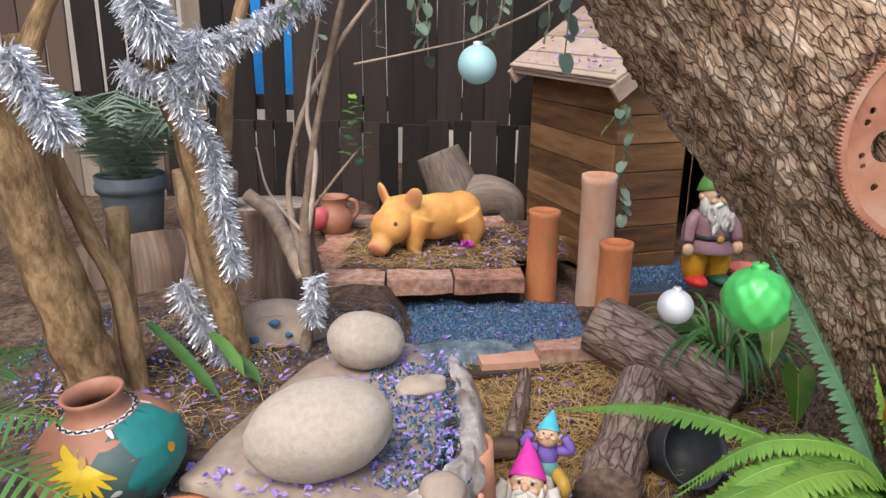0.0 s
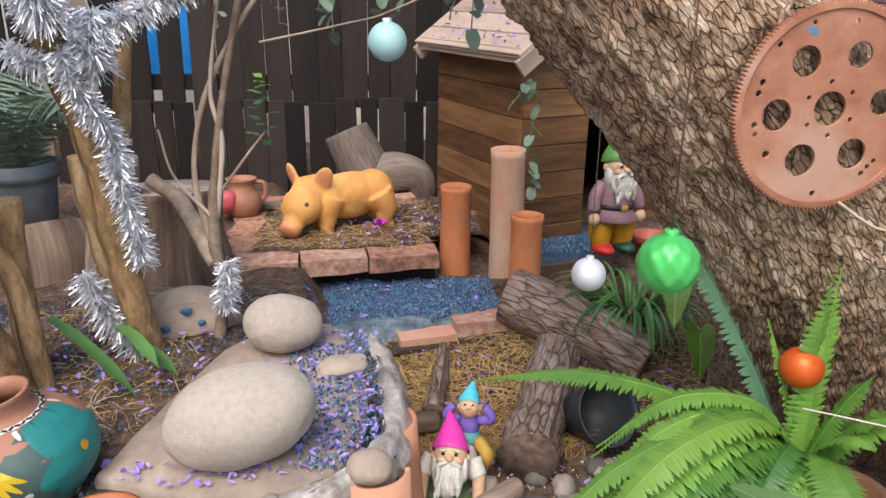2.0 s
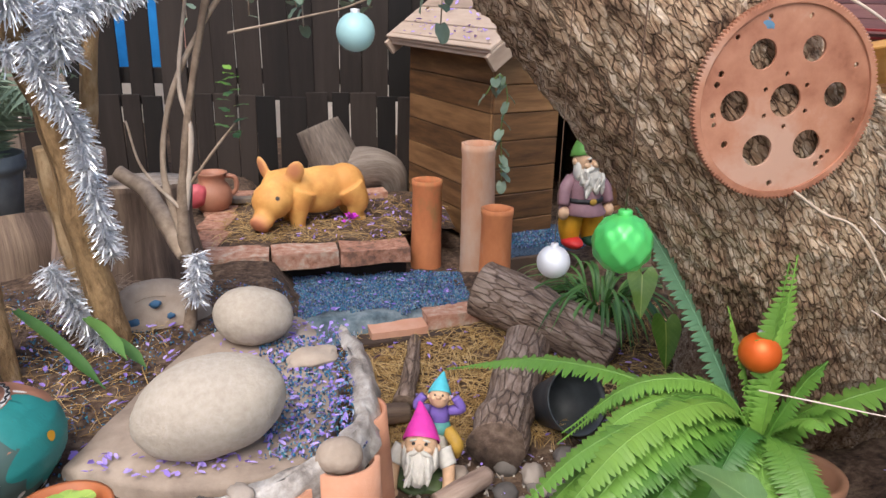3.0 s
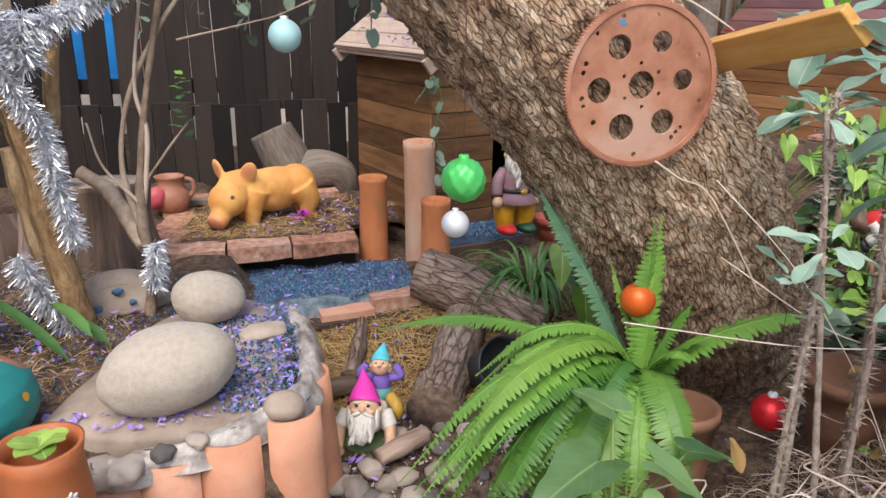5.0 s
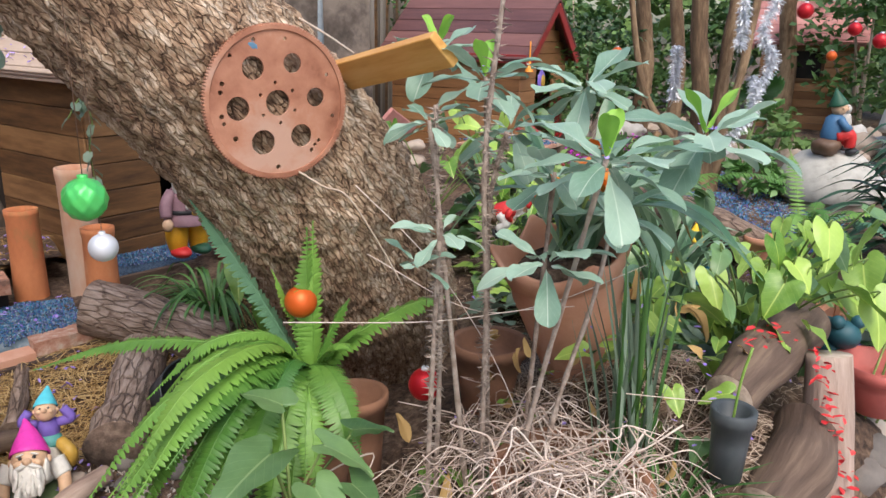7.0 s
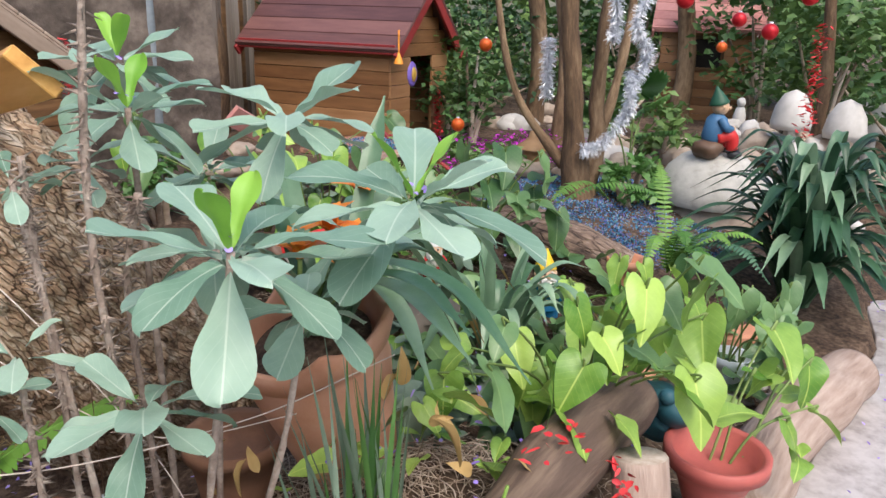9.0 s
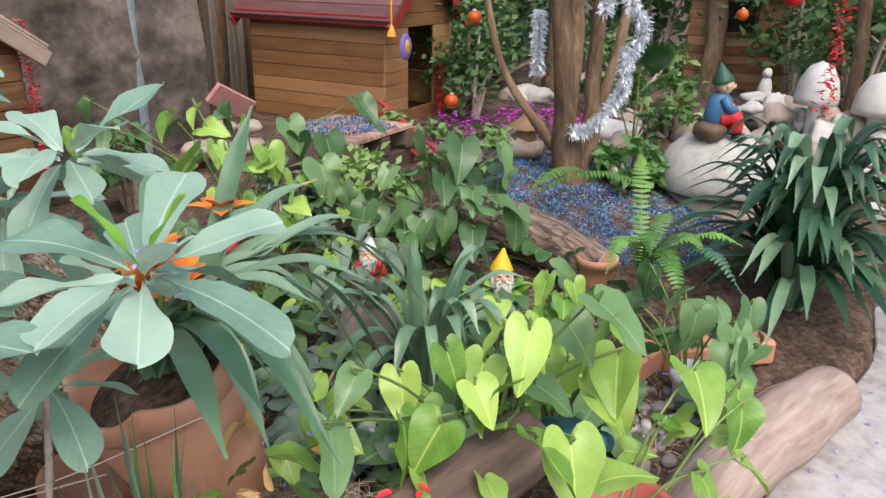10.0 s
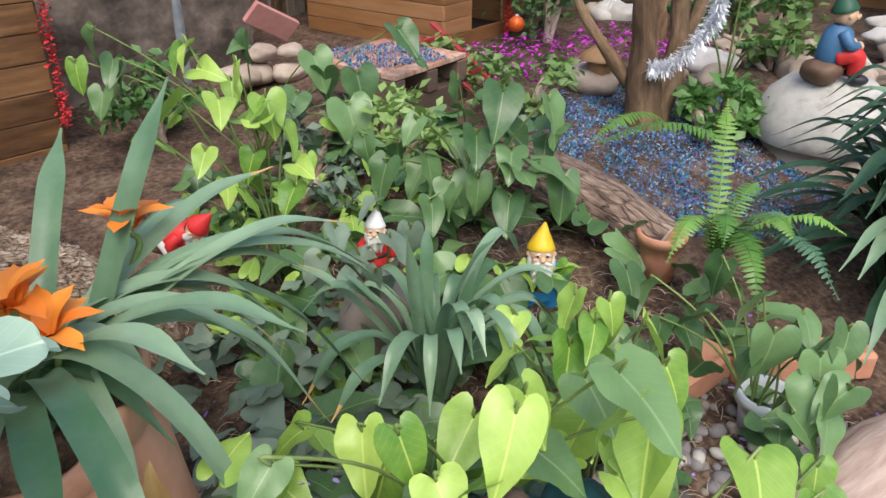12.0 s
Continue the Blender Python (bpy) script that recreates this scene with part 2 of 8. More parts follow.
    wallblue=surf("blue_panel", [(0.01, 0.2, 0.6), (0.02, 0.3, 0.8)], 6, bump=0.1, rnd=0, rough=0.6),
    wallpink=surf("pink_panel", [(0.6, 0.3, 0.25), (0.7, 0.4, 0.34)], 6, bump=0.1, rnd=0, rough=0.8),
    wallgrey=surf("mossy_wall", [(0.04, 0.03, 0.024), (0.11, 0.085, 0.07), (0.22, 0.175, 0.145)], 9, bump=0.8, bscale=20, rnd=0, rough=0.95, coarse=0.5, bdist=0.015),
    cutdark=surf("old_cut_wood", [(0.05, 0.035, 0.028), (0.12, 0.08, 0.06), (0.2, 0.145, 0.11)], 40, bump=0.6, rnd=0.1, rough=0.95),
    # near-black colour standing for the shade inside door and window openings
    dark=surf("inside_shade", [(0.008, 0.007, 0.006), (0.02, 0.016, 0.014)], 8, bump=0.2, rnd=0, rough=0.95),
    euph=leafmat("waxy_leaf", (0.16, 0.28, 0.2), (0.4, 0.55, 0.43), 0.46, True),
    euphyoung=leafmat("young_leaf", (0.14, 0.36, 0.03), (0.32, 0.58, 0.08)),
    heart=leafmat("bright_leaf", (0.1, 0.24, 0.03), (0.44, 0.62, 0.13), 0.36, True),
    heartdark=leafmat("deep_green_leaf", (0.045, 0.11, 0.035), (0.18, 0.31, 0.12), 0.34, True),
    strap=leafmat("strap_leaf", (0.075, 0.17, 0.085), (0.29, 0.42, 0.27), 0.3),
    strapdark=leafmat("dark_strap_leaf", (0.015, 0.05, 0.025), (0.06, 0.14, 0.07), 0.36),
    fern=leafmat("fern_leaf", (0.06, 0.17, 0.025), (0.22, 0.42, 0.075), 0.4),
    fernmid=leafmat("shaded_fern_leaf", (0.05, 0.16, 0.03), (0.2, 0.36, 0.06), 0.42),
    fernblue=leafmat("old_fern_leaf", (0.05, 0.13, 0.07), (0.14, 0.28, 0.16), 0.5),
    grass=leafmat("grass_leaf", (0.03, 0.1, 0.02), (0.13, 0.28, 0.07), 0.45),
    greygreen=leafmat("grey_green_leaf", (0.1, 0.15, 0.1), (0.24, 0.32, 0.23), 0.5),
    bush=leafmat("bush_leaf", (0.05, 0.12, 0.03), (0.25, 0.38, 0.11), 0.5),
    bushdark=leafmat("dark_bush_leaf", (0.015, 0.045, 0.015), (0.07, 0.15, 0.045), 0.45),
    stem=surf("green_stem", [(0.1, 0.16, 0.04), (0.24, 0.32, 0.1)], 20, bump=0.2, rnd=0.3, rough=0.6),
    thorn=surf("thorny_stem", [(0.16, 0.11, 0.085), (0.32, 0.245, 0.2), (0.46, 0.38, 0.32)], 40, bump=0.9, bscale=60, rnd=0.1, rough=0.9, bdist=0.01),
    orange=surf("orange_petal", [(0.75, 0.18, 0.02), (0.85, 0.32, 0.04)], 20, bump=0.1, rnd=0.4, rough=0.5),
    pig=surf("pig_paint", [(0.72, 0.33, 0.09), (0.86, 0.47, 0.14), (0.9, 0.56, 0.2)], 14, bump=0.25, bscale=60, rnd=0, rough=0.6, coarse=0.6, bdist=0.003),
)


def paint(name, c, rough=0.5, metal=0.0, var=0.8, bump=0.15):
    return surf(name, [[v * var for v in c], c], 22, rough=rough, metal=metal, bump=bump, rnd=0.1, bdist=0.003)


def gloss(name, c, rough=0.25, metal=0.5):
    return surf(name, [[v * 0.75 for v in c], c], 9, rough=rough, metal=metal, bump=0.06, rnd=0.05, coarse=0.5, bdist=0.002)


for key, c in dict(p_pink=(0.75, 0.05, 0.42), p_cyan=(0.1, 0.55, 0.65), p_skin=(0.68, 0.44, 0.28), p_beard=(0.68, 0.65, 0.6), p_purple=(0.2, 0.13, 0.48),
                   p_teal=(0.1, 0.34, 0.32), p_ochre=(0.48, 0.29, 0.05), p_moss=(0.13, 0.19, 0.08), p_green=(0.11, 0.28, 0.06), p_mauve=(0.3, 0.17, 0.2),
                   p_orange=(0.68, 0.33, 0.02), p_black=(0.025, 0.025, 0.03), p_red=(0.62, 0.03, 0.03), p_yellow=(0.75, 0.5, 0.02), p_blue=(0.03, 0.3, 0.62),
                   p_navy=(0.06, 0.16, 0.3), p_darkgreen=(0.02, 0.09, 0.05), p_brown=(0.14, 0.08, 0.05), p_frog=(0.025, 0.1, 0.13), p_white=(0.75, 0.73, 0.7),
                   p_lime=(0.3, 0.55, 0.05), p_jade=(0.02, 0.22, 0.21), p_slate=(0.07, 0.12, 0.11), p_clay=(0.42, 0.19, 0.12)).items():
    M[key] = paint(key[2:] + "_paint", c)
M["b_green"] = gloss("green_bauble", (0.1, 0.6, 0.14), 0.3, 0.35)
M["b_red"] = gloss("red_bauble", (0.62, 0.02, 0.03), 0.3, 0.45)
M["b_orange"] = gloss("orange_bauble", (0.75, 0.13, 0.02), 0.4, 0.3)
M["b_blue"] = gloss("pale_blue_bauble", (0.42, 0.68, 0.7), 0.5, 0.1)
M["b_silver"] = gloss("silver_bauble", (0.7, 0.71, 0.76), 0.5, 0.35)


# ---- shapes ----
R = random.Random(7)


def smooth(a, b, v):
    u = min(1.0, max(0.0, (v - a) / (b - a)))
    return u * u * (3 - 2 * u)


def ground_z(x, y):
    """The height of the garden's ground."""
    z = 0.02 + 0.13 * smooth(0.4, 1.5, x) + smooth(1.2, 3.0, x) * 0.33 * smooth(0.4, 2.6, y) + (1 - smooth(1.2, 2.5, x)) * 0.2 * smooth(1.9, 2.6, y)
    z += 0.22 * math.exp(-((x - 1.6) ** 2 + (y - 0.95) ** 2) / 0.12)
    z += 0.17 * smooth(0.28, 0.45, y) * (1 - smooth(0.7, 1.0, y)) * smooth(1.25, 1.5, x) * (1 - smooth(2.1, 2.45, x))
    bed = (1 - smooth(-0.02, 0.08, x + 0.16 * (y - 1.7))) * smooth(1.22, 1.32, y + 0.12 * (x + 0.2)) * smooth(-2.6, -2.0, x)
    z = z + bed * max(0.0, 0.335 - z)
    return z


def mesh_of(name, verts, faces, mats, slots=None, flat=False, uvs=None):
    me = bpy.data.meshes.new(name)
    me.from_pydata([tuple(v) for v in verts], [], faces)
    for m in (mats if isinstance(mats, (list, tuple)) else [mats]):
        me.materials.append(m)
    if slots:
        me.polygons.foreach_set("material_index", slots)
    if not flat:
        me.polygons.foreach_set("use_smooth", [True] * len(me.polygons))
    if uvs:
        lay = me.uv_layers.new(name="UVMap")
        flat_uv = [c for f in faces for i in f for c in uvs[i]]
        lay.data.foreach_set("uv", flat_uv)
    me.update()
    return me


def thing(name, label, category, at=(0, 0, 0), group="", kind="", turn=0.0):
    ob = new(name)
    ob.matrix_basis = pose(*at, 0, 0, turn)
    return tagged(ob, label, category, group, kind)


def part(name, me, parent, m=None, label=""):
    ob = new(name, me)
    ob.parent = parent
    if m is not None:
        ob.matrix_basis = m
    return tagged(ob, label)


def single(name, me, label, category, m=None, group="", kind=""):
    ob = new(name, me)
    if m is not None:
        ob.matrix_basis = m
    return tagged(ob, label, category, group, kind)


def aim(p, yaw, pitch=0.0, roll=0.0, s=1.0):
    """A pose whose +y points to the compass angle yaw (0: +y, clockwise) and up by pitch."""
    return Matrix.Translation(p) @ Euler((radians(pitch), 0, radians(-yaw))).to_matrix().to_4x4() @ pose(0, 0, 0, 0, roll, 0) @ Matrix.Scale(s, 4)


def spline(pts, n):
    """Points along a smooth curve through pts."""
    P = [Vector(p) for p in pts]
    P = [P[0] * 2 - P[1]] + P + [P[-1] * 2 - P[-2]]
    out = []
    k = len(P) - 3
    for i in range(n + 1):
        u = i / n * k
        j = min(int(u), k - 1)
        t = u - j
        a, b, c, d = P[j:j + 4]
        out.append(0.5 * ((2 * b) + (c - a) * t + (2 * a - 5 * b + 4 * c - d) * t * t + (3 * b - a - 3 * c + d) * t ** 3))
    return out


def tube_data(pts, radii, n=24, around=10, rough=0.0, freq=6.0, cap=True, seed=0.0):
    """A limb along pts with the given radii, uneven by rough."""
    path = spline(pts, n)
    rad = [v[0] for v in spline([(r, 0, 0) for r in radii], n)] if len(radii) > 1 else [radii[0]] * (n + 1)
    verts, faces, uvs = [], [], []
    side, run = None, 0.0
    for i, p in enumerate(path):
        tan = (path[min(i + 1, n)] - path[max(i - 1, 0)]).normalized()
        if side is None:
            side = tan.orthogonal().normalized()
        side = (side - tan * side.dot(tan)).normalized()
        up = tan.cross(side)
        if i:
            run += (p - path[i - 1]).length
        for k in range(around):
            a = 2 * math.pi * k / around
            d = side * math.cos(a) + up * math.sin(a)
            r = rad[i]
            if rough:
                r *= 1 + rough * noise.noise((p + d * r) * freq + Vector((seed, 0, 0)))
            verts.append(p + d * r)
            uvs.append((a * max(radii), run))
    for i in range(n):
        for k in range(around):
            a, b = i * around + k, i * around + (k + 1) % around
            faces.append((a, b, b + around, a + around))
    if cap:
        for ring, flip in ((0, True), (n, False)):
            c = len(verts)
            verts.append(path[ring])
            uvs.append((0, 0))
            for k in range(around):
                a, b = ring * around + k, ring * around + (k + 1) % around
                faces.append((b, a, c) if flip else (a, b, c))
    return verts, faces, uvs


def tube(name, pts, radii, mat, n=24, around=10, rough=0.0, freq=6.0, cut=None, seed=0.0):
    v, f, u = tube_data(pts, radii, n, around, rough, freq, True, seed)
    slots = None
    if cut is not None:
        slots = [0] * (n * around) + [1] * (2 * around)
        mat = [mat, cut]
    return mesh_of(name, v, f, mat, slots, uvs=u)


def lathe_data(profile, around=32, wob=0.0, closed=False, flute=0, fluted=0.0):
    verts, faces = [], []
    for r, z in profile:
        for k in range(around):
            a = 2 * math.pi * k / around
            q = r * (1 + wob * noise.noise((math.cos(a) * 1.3, math.sin(a) * 1.3, z * 6)) + (fluted * abs(math.sin(a * flute / 2)) if flute else 0))
            verts.append(Vector((q * math.cos(a), q * math.sin(a), z)))
    for i in range(len(profile) - 1):
        for k in range(around):
            a, b = i * around + k, i * around + (k + 1) % around
            faces.append((a, b, b + around, a + around))
    return verts, faces


def lathe(name, profile, mat, around=32, wob=0.0, flute=0, fluted=0.0):
    v, f = lathe_data(profile, around, wob, flute=flute, fluted=fluted)
    return mesh_of(name, v, f, mat)


def pot_profile(r0, r1, h, rim=0.012, wall=0.008, riml=0.03):
    """A flower pot: foot radius r0, mouth radius r1, height h, with a thick rim."""
    return [(0.001, 0), (r0, 0), (r0 + (r1 - r0) * 0.5, h * 0.5), (r1, h - riml), (r1 + rim, h - riml), (r1 + rim, h), (r1 + rim * 0.3, h + 0.002), (r1 - wall, h - 0.004),
            (r1 - wall * 1.5, h - riml * 1.6), (0.001, h - riml * 1.7)]


def blob_data(rx, ry, rz, amp=0.0, freq=3.0, sub=3, seed=0.0):
    bm = bmesh.new()
    bmesh.ops.create_icosphere(bm, subdivisions=sub, radius=1)
    s = Vector((seed * 3.1, seed * 1.7, seed))
    verts = []
    for v in bm.verts:
        k = 1 + amp * noise.noise(v.co * freq * 0.5 + s) + amp * 0.4 * noise.noise(v.co * freq * 1.6 + s)
        verts.append(Vector((v.co.x * rx * k, v.co.y * ry * k, v.co.z * rz * k)))
    faces = [tuple(v.index for v in f.verts) for f in bm.faces]
    bm.free()
    return verts, faces


def blob(name, rx, ry, rz, mat, amp=0.0, freq=3.0, sub=3, seed=0.0):
    v, f = blob_data(rx, ry, rz, amp, freq, sub, seed)
    return mesh_of(name, v, f, mat)


PLANKS = {}


def plank(l, w, h, mat, bev=0.003, wob=0.0):
    """A bevelled board: length along x, width along z, thickness along y, origin at its middle."""
    key = (round(l, 2), round(w, 3), round(h, 3), mat.name, bev, wob)
    if key in PLANKS:
        return PLANKS[key]
    bm = bmesh.new()
    bmesh.ops.create_cube(bm, size=1, matrix=Matrix.Diagonal((l, h, w, 1)))
    if wob:
        long = [e for e in bm.edges if abs((e.verts[0].co - e.verts[1].co).length - max(l, w, h)) < 1e-5]
        bmesh.ops.subdivide_edges(bm, edges=long, cuts=4, use_grid_fill=True)
        for v in bm.verts:
            v.co += Vector(noise.noise_vector(v.co * 9 + Vector((l * 50, w * 70, 0)))) * wob
    else:
        bmesh.ops.bevel(bm, geom=bm.edges[:], offset=bev, segments=1, affect="EDGES", clamp_overlap=True)
    me = bpy.data.meshes.new("board")
    bm.to_mesh(me)
    bm.free()
    me.materials.append(mat)
    PLANKS[key] = me
    return me


class Joined:
    """Gathers shapes into one mesh with several materials."""

    def __init__(self):
        self.v, self.f, self.s, self.mats = [], [], [], []

    def add(self, data, mat, m=None):
        verts, faces = data[0], data[1]
        if mat not in self.mats:
            self.mats.append(mat)
        k, base = self.mats.index(mat), len(self.v)
        self.v += [m @ Vector(p) if m is not None else p for p in verts]
        self.f += [tuple(i + base for i in f) for f in faces]
        self.s += [k] * len(faces)
        return self

    def mesh(self, name, flat=False):
        return mesh_of(name, self.v, self.f, self.mats, self.s, flat)


# ---- leaves ----
def outline_leaf(name, outline, mat, L, W, droop=0.25, fold=0.15, wave=0.03, seed=0.0, thick=None):
    """A leaf along +y, its half outline given as (across, along) from 0 to 1."""
    edge = spline([(a, b, 0) for a, b in outline], 14)
    verts, faces, uvs = [], [], []
    rows = len(edge)
    for i, e in enumerate(edge):
        t = i / (rows - 1)
        mid = Vector((0, max(0.0, e.y * 0.85 + 0.15 * t) if e.y > 0 else 0.02 * t, 0))
        if i == 0:
            mid = e.copy()
        if i == rows - 1:
            mid = e.copy()
        for k in range(-3, 4):
            q = abs(k) / 3
            p = mid.lerp(Vector((e.x * (1 if k > 0 else -1), e.y, 0)), q) if k else mid.copy()
            x, y = p.x * W, p.y * L
            z = -droop * L * (y / L) ** 2 + fold * abs(x) + wave * L * q * noise.noise((x * 14 + seed, y * 14, seed))
            z -= 0.5 * fold * (abs(x) ** 2) / max(W, 0.01)
            z += 0.035 * L * q * math.sin(y / L * 11 + seed) * (1 if k > 0 else -0.7)
            verts.append(Vector((x, y, z)))
            uvs.append((p.x + 0.5, p.y))
    for i in range(rows - 1):
        for k in range(6):
            a = i * 7 + k
            faces.append((a, a + 1, a + 8, a + 7))
    return mesh_of(name, verts, faces, mat, uvs=uvs)


HEART = [(0, 0), (0.2, -0.2), (0.42, -0.17), (0.5, 0.04), (0.46, 0.25), (0.33, 0.52), (0.15, 0.82), (0, 1)]
OBOV = [(0, 0), (0.1, 0.12), (0.24, 0.32), (0.42, 0.58), (0.5, 0.75), (0.44, 0.9), (0.22, 0.99), (0, 1)]
ARUM = [(0, 0), (0.13, -0.22), (0.32, -0.27), (0.46, -0.12), (0.5, 0.12), (0.42, 0.4), (0.24, 0.72), (0.08, 0.93), (0, 1)]
ROUND = [(0, 0), (0.3, -0.1), (0.5, 0.2), (0.52, 0.5), (0.4, 0.8), (0.2, 0.96), (0, 1)]


# ---- scattered stuff ----
def strips(points, L, W, flat=0.3, curl=0.4, seed=1):
    """Thin bent blades lying at points."""
    r = random.Random(seed)
    verts, faces = [], []
    for p in points:
        a, el = r.uniform(0, 6.28), r.gauss(0, flat)
        l, w, bend = L * r.uniform(0.5, 1.2), W * r.uniform(0.6, 1.2), r.uniform(-curl, curl)
        d = Vector((math.cos(a) * math.cos(el), math.sin(a) * math.cos(el), math.sin(el)))
        s = Vector((-math.sin(a), math.cos(a), 0))
        b = len(verts)
        for q in (-1, -0.33, 0.33, 1):
            c = Vector(p) + d * (l * 0.5 * q) + s * (bend * l * 0.5 * q * q) + Vector((0, 0, -0.12 * l * q * q + 0.004))
            verts += [c + s * w * 0.5, c + Vector((0, 0, w * 0.5)), c - s * w * 0.5]
        for q in range(3):
            for k in (0, 1):
                i = b + q * 3 + k
                faces.append((i, i + 1, i + 4, i + 3))
    return verts, faces


def petals(points, size, seed=2):
    """Small cupped petals lying about."""
    r = random.Random(seed)
    verts, faces = [], []
    for p in points:
        m = Matrix.Translation(Vector(p) + Vector((0, 0, 0.003))) @ Euler((r.gauss(0, 0.35), r.gauss(0, 0.35), r.uniform(0, 6.28))).to_matrix().to_4x4()
        l, w = size * r.uniform(0.4, 1.5), size * r.uniform(0.25, 0.65)
        b = len(verts)
        cup = r.uniform(0.1, 0.35) * l
        for x, y, z in ((0, -l, 0.2), (w, -0.2 * l, 1), (w * 0.8, 0.7 * l, 1), (0, l, 0.5), (-w * 0.8, 0.7 * l, 1), (-w, -0.2 * l, 1), (0, 0.2 * l, 0)):
            verts.append(m @ Vector((x * 0.5, y * 0.5, z * cup * 0.5)))
        for k in range(6):
            faces.append((b + k, b + (k + 1) % 6, b + 6))
    return verts, faces


def chips(points, size, seed=3):
    """Small angular stones."""
    r = random.Random(seed)
    verts, faces = [], []
    for p in points:
        b = len(verts)
        m = Matrix.Translation(p) @ Euler((r.uniform(0, 6), r.uniform(0, 6), r.uniform(0, 6))).to_matrix().to_4x4()
        a, c, d = (size * r.uniform(0.5, 1.3) for _ in range(3))
        for x, y, z in ((a, 0, 0), (-a, 0, 0), (0, c * 0.6, 0), (0, -c * 0.6, 0), (0, 0, d * 0.5), (0, 0, -d * 0.5)):
            verts.append(m @ Vector((x, y, z)))
        for t in ((0, 2, 4), (2, 1, 4), (1, 3, 4), (3, 0, 4), (2, 0, 5), (1, 2, 5), (3, 1, 5), (0, 3, 5)):
            faces.append(tuple(b + i for i in t))
    return verts, faces


def scatter(n, x0, x1, y0, y1, height=None, keep=None, seed=5, lift=0.0):
    r = random.Random(seed)
    out = []
    while len(out) < n:
        x, y = r.uniform(x0, x1), r.uniform(y0, y1)
        if keep and not keep(x, y):
            continue
        out.append((x, y, (height(x, y) if height else ground_z(x, y)) + lift))
    return out


def inside(poly):
    def test(x, y):
        hit = False
        for (a, b), (c, d) in zip(poly, poly[1:] + poly[:1]):
            if (b > y) != (d > y) and x < (c - a) * (y - b) / (d - b) + a:
                hit = not hit
        return hit
    return test


def frond_on(name, pts, mat, pairs=34, pw=0.055, droop=0.1, broad=1.3):
    """A sword-fern frond along pts: a rib with two rows of leaflets."""
    n = 48
    rib = spline(pts, n)
    L = sum((rib[i + 1] - rib[i]).length for i in range(n))
    verts, faces = [], []
    r = random.Random(int(L * 9999) + pairs)
    for i in range(pairs):
        t = 0.05 + 0.94 * i / (pairs - 1)
        u = t * n
        j = min(int(u), n - 1)
        p = rib[j].lerp(rib[j + 1], u - j)
        tan = (rib[j + 1] - rib[j]).normalized()
        side = tan.cross(Vector((0, 0, 1)))
        side = side.normalized() if side.length > 0.05 else Vector((1, 0, 0))
        nrm = side.cross(tan).normalized()
        l = pw * (0.4 + 0.6 * min(1, t * 4)) * (1 - smooth(0.65, 1.0, t) * 0.85) * r.uniform(0.88, 1.08)
        w = min(L / pairs * broad, l * 0.55)
        for sgn in (-1, 1):
            d = (side * sgn + tan * r.uniform(0.1, 0.3) - nrm * r.uniform(0.0, droop * 2)).normalized()
            across = (tan - d * tan.dot(d)).normalized()
            b = len(verts)
            for q, ww in ((0, 0.95), (0.3, 1.0), (0.7, 0.72), (1, 0.1)):
                c = p + d * l * q - nrm * (0.14 * l * q * q)
                verts += [c + across * w * 0.5 * ww, c + nrm * w * 0.08, c - across * w * 0.5 * ww]
            for q in range(3):
                for k in (0, 1):
                    a = b + q * 3 + k
                    faces.append((a, a + 1, a + 4, a + 3))
    tv, tf, _ = tube_data(pts, [0.003, 0.0015], 24, 5, cap=False)
    base = len(verts)
    verts += tv
    faces += [tuple(i + base for i in f) for f in tf]
    return mesh_of(name, verts, faces, mat)


def strap_on(name, pts, W, mat, tip=None):
    """A channelled strap leaf along pts; tip: the material of a dried tip."""
    n = 20
    rib = spline(pts, n)
    verts, faces = [], []
    for i, p in enumerate(rib):
        t = i / n
        tan = (rib[min(i + 1, n)] - rib[max(i - 1, 0)]).normalized()
        side = tan.cross(Vector((0, 0, 1)))
        side = side.normalized() if side.length > 0.05 else Vector((1, 0, 0))
        nrm = side.cross(tan)
        w = W * min(1.0, 0.6 + t * 1.6) * (1 - smooth(0.72, 1.0, t) * 0.9) * 0.5
        for k in (-1, -0.5, 0, 0.5, 1):
            verts.append(p + side * w * k + nrm * (abs(k) * w * 0.28))
    for i in range(n):
        for k in range(4):
            a = i * 5 + k
            faces.append((a, a + 1, a + 6, a + 5))
    slots = [1 if i >= n - 2 else 0 for i in range(n) for k in range(4)] if tip else None
    return mesh_of(name, verts, faces, [mat, tip] if tip else mat, slots)


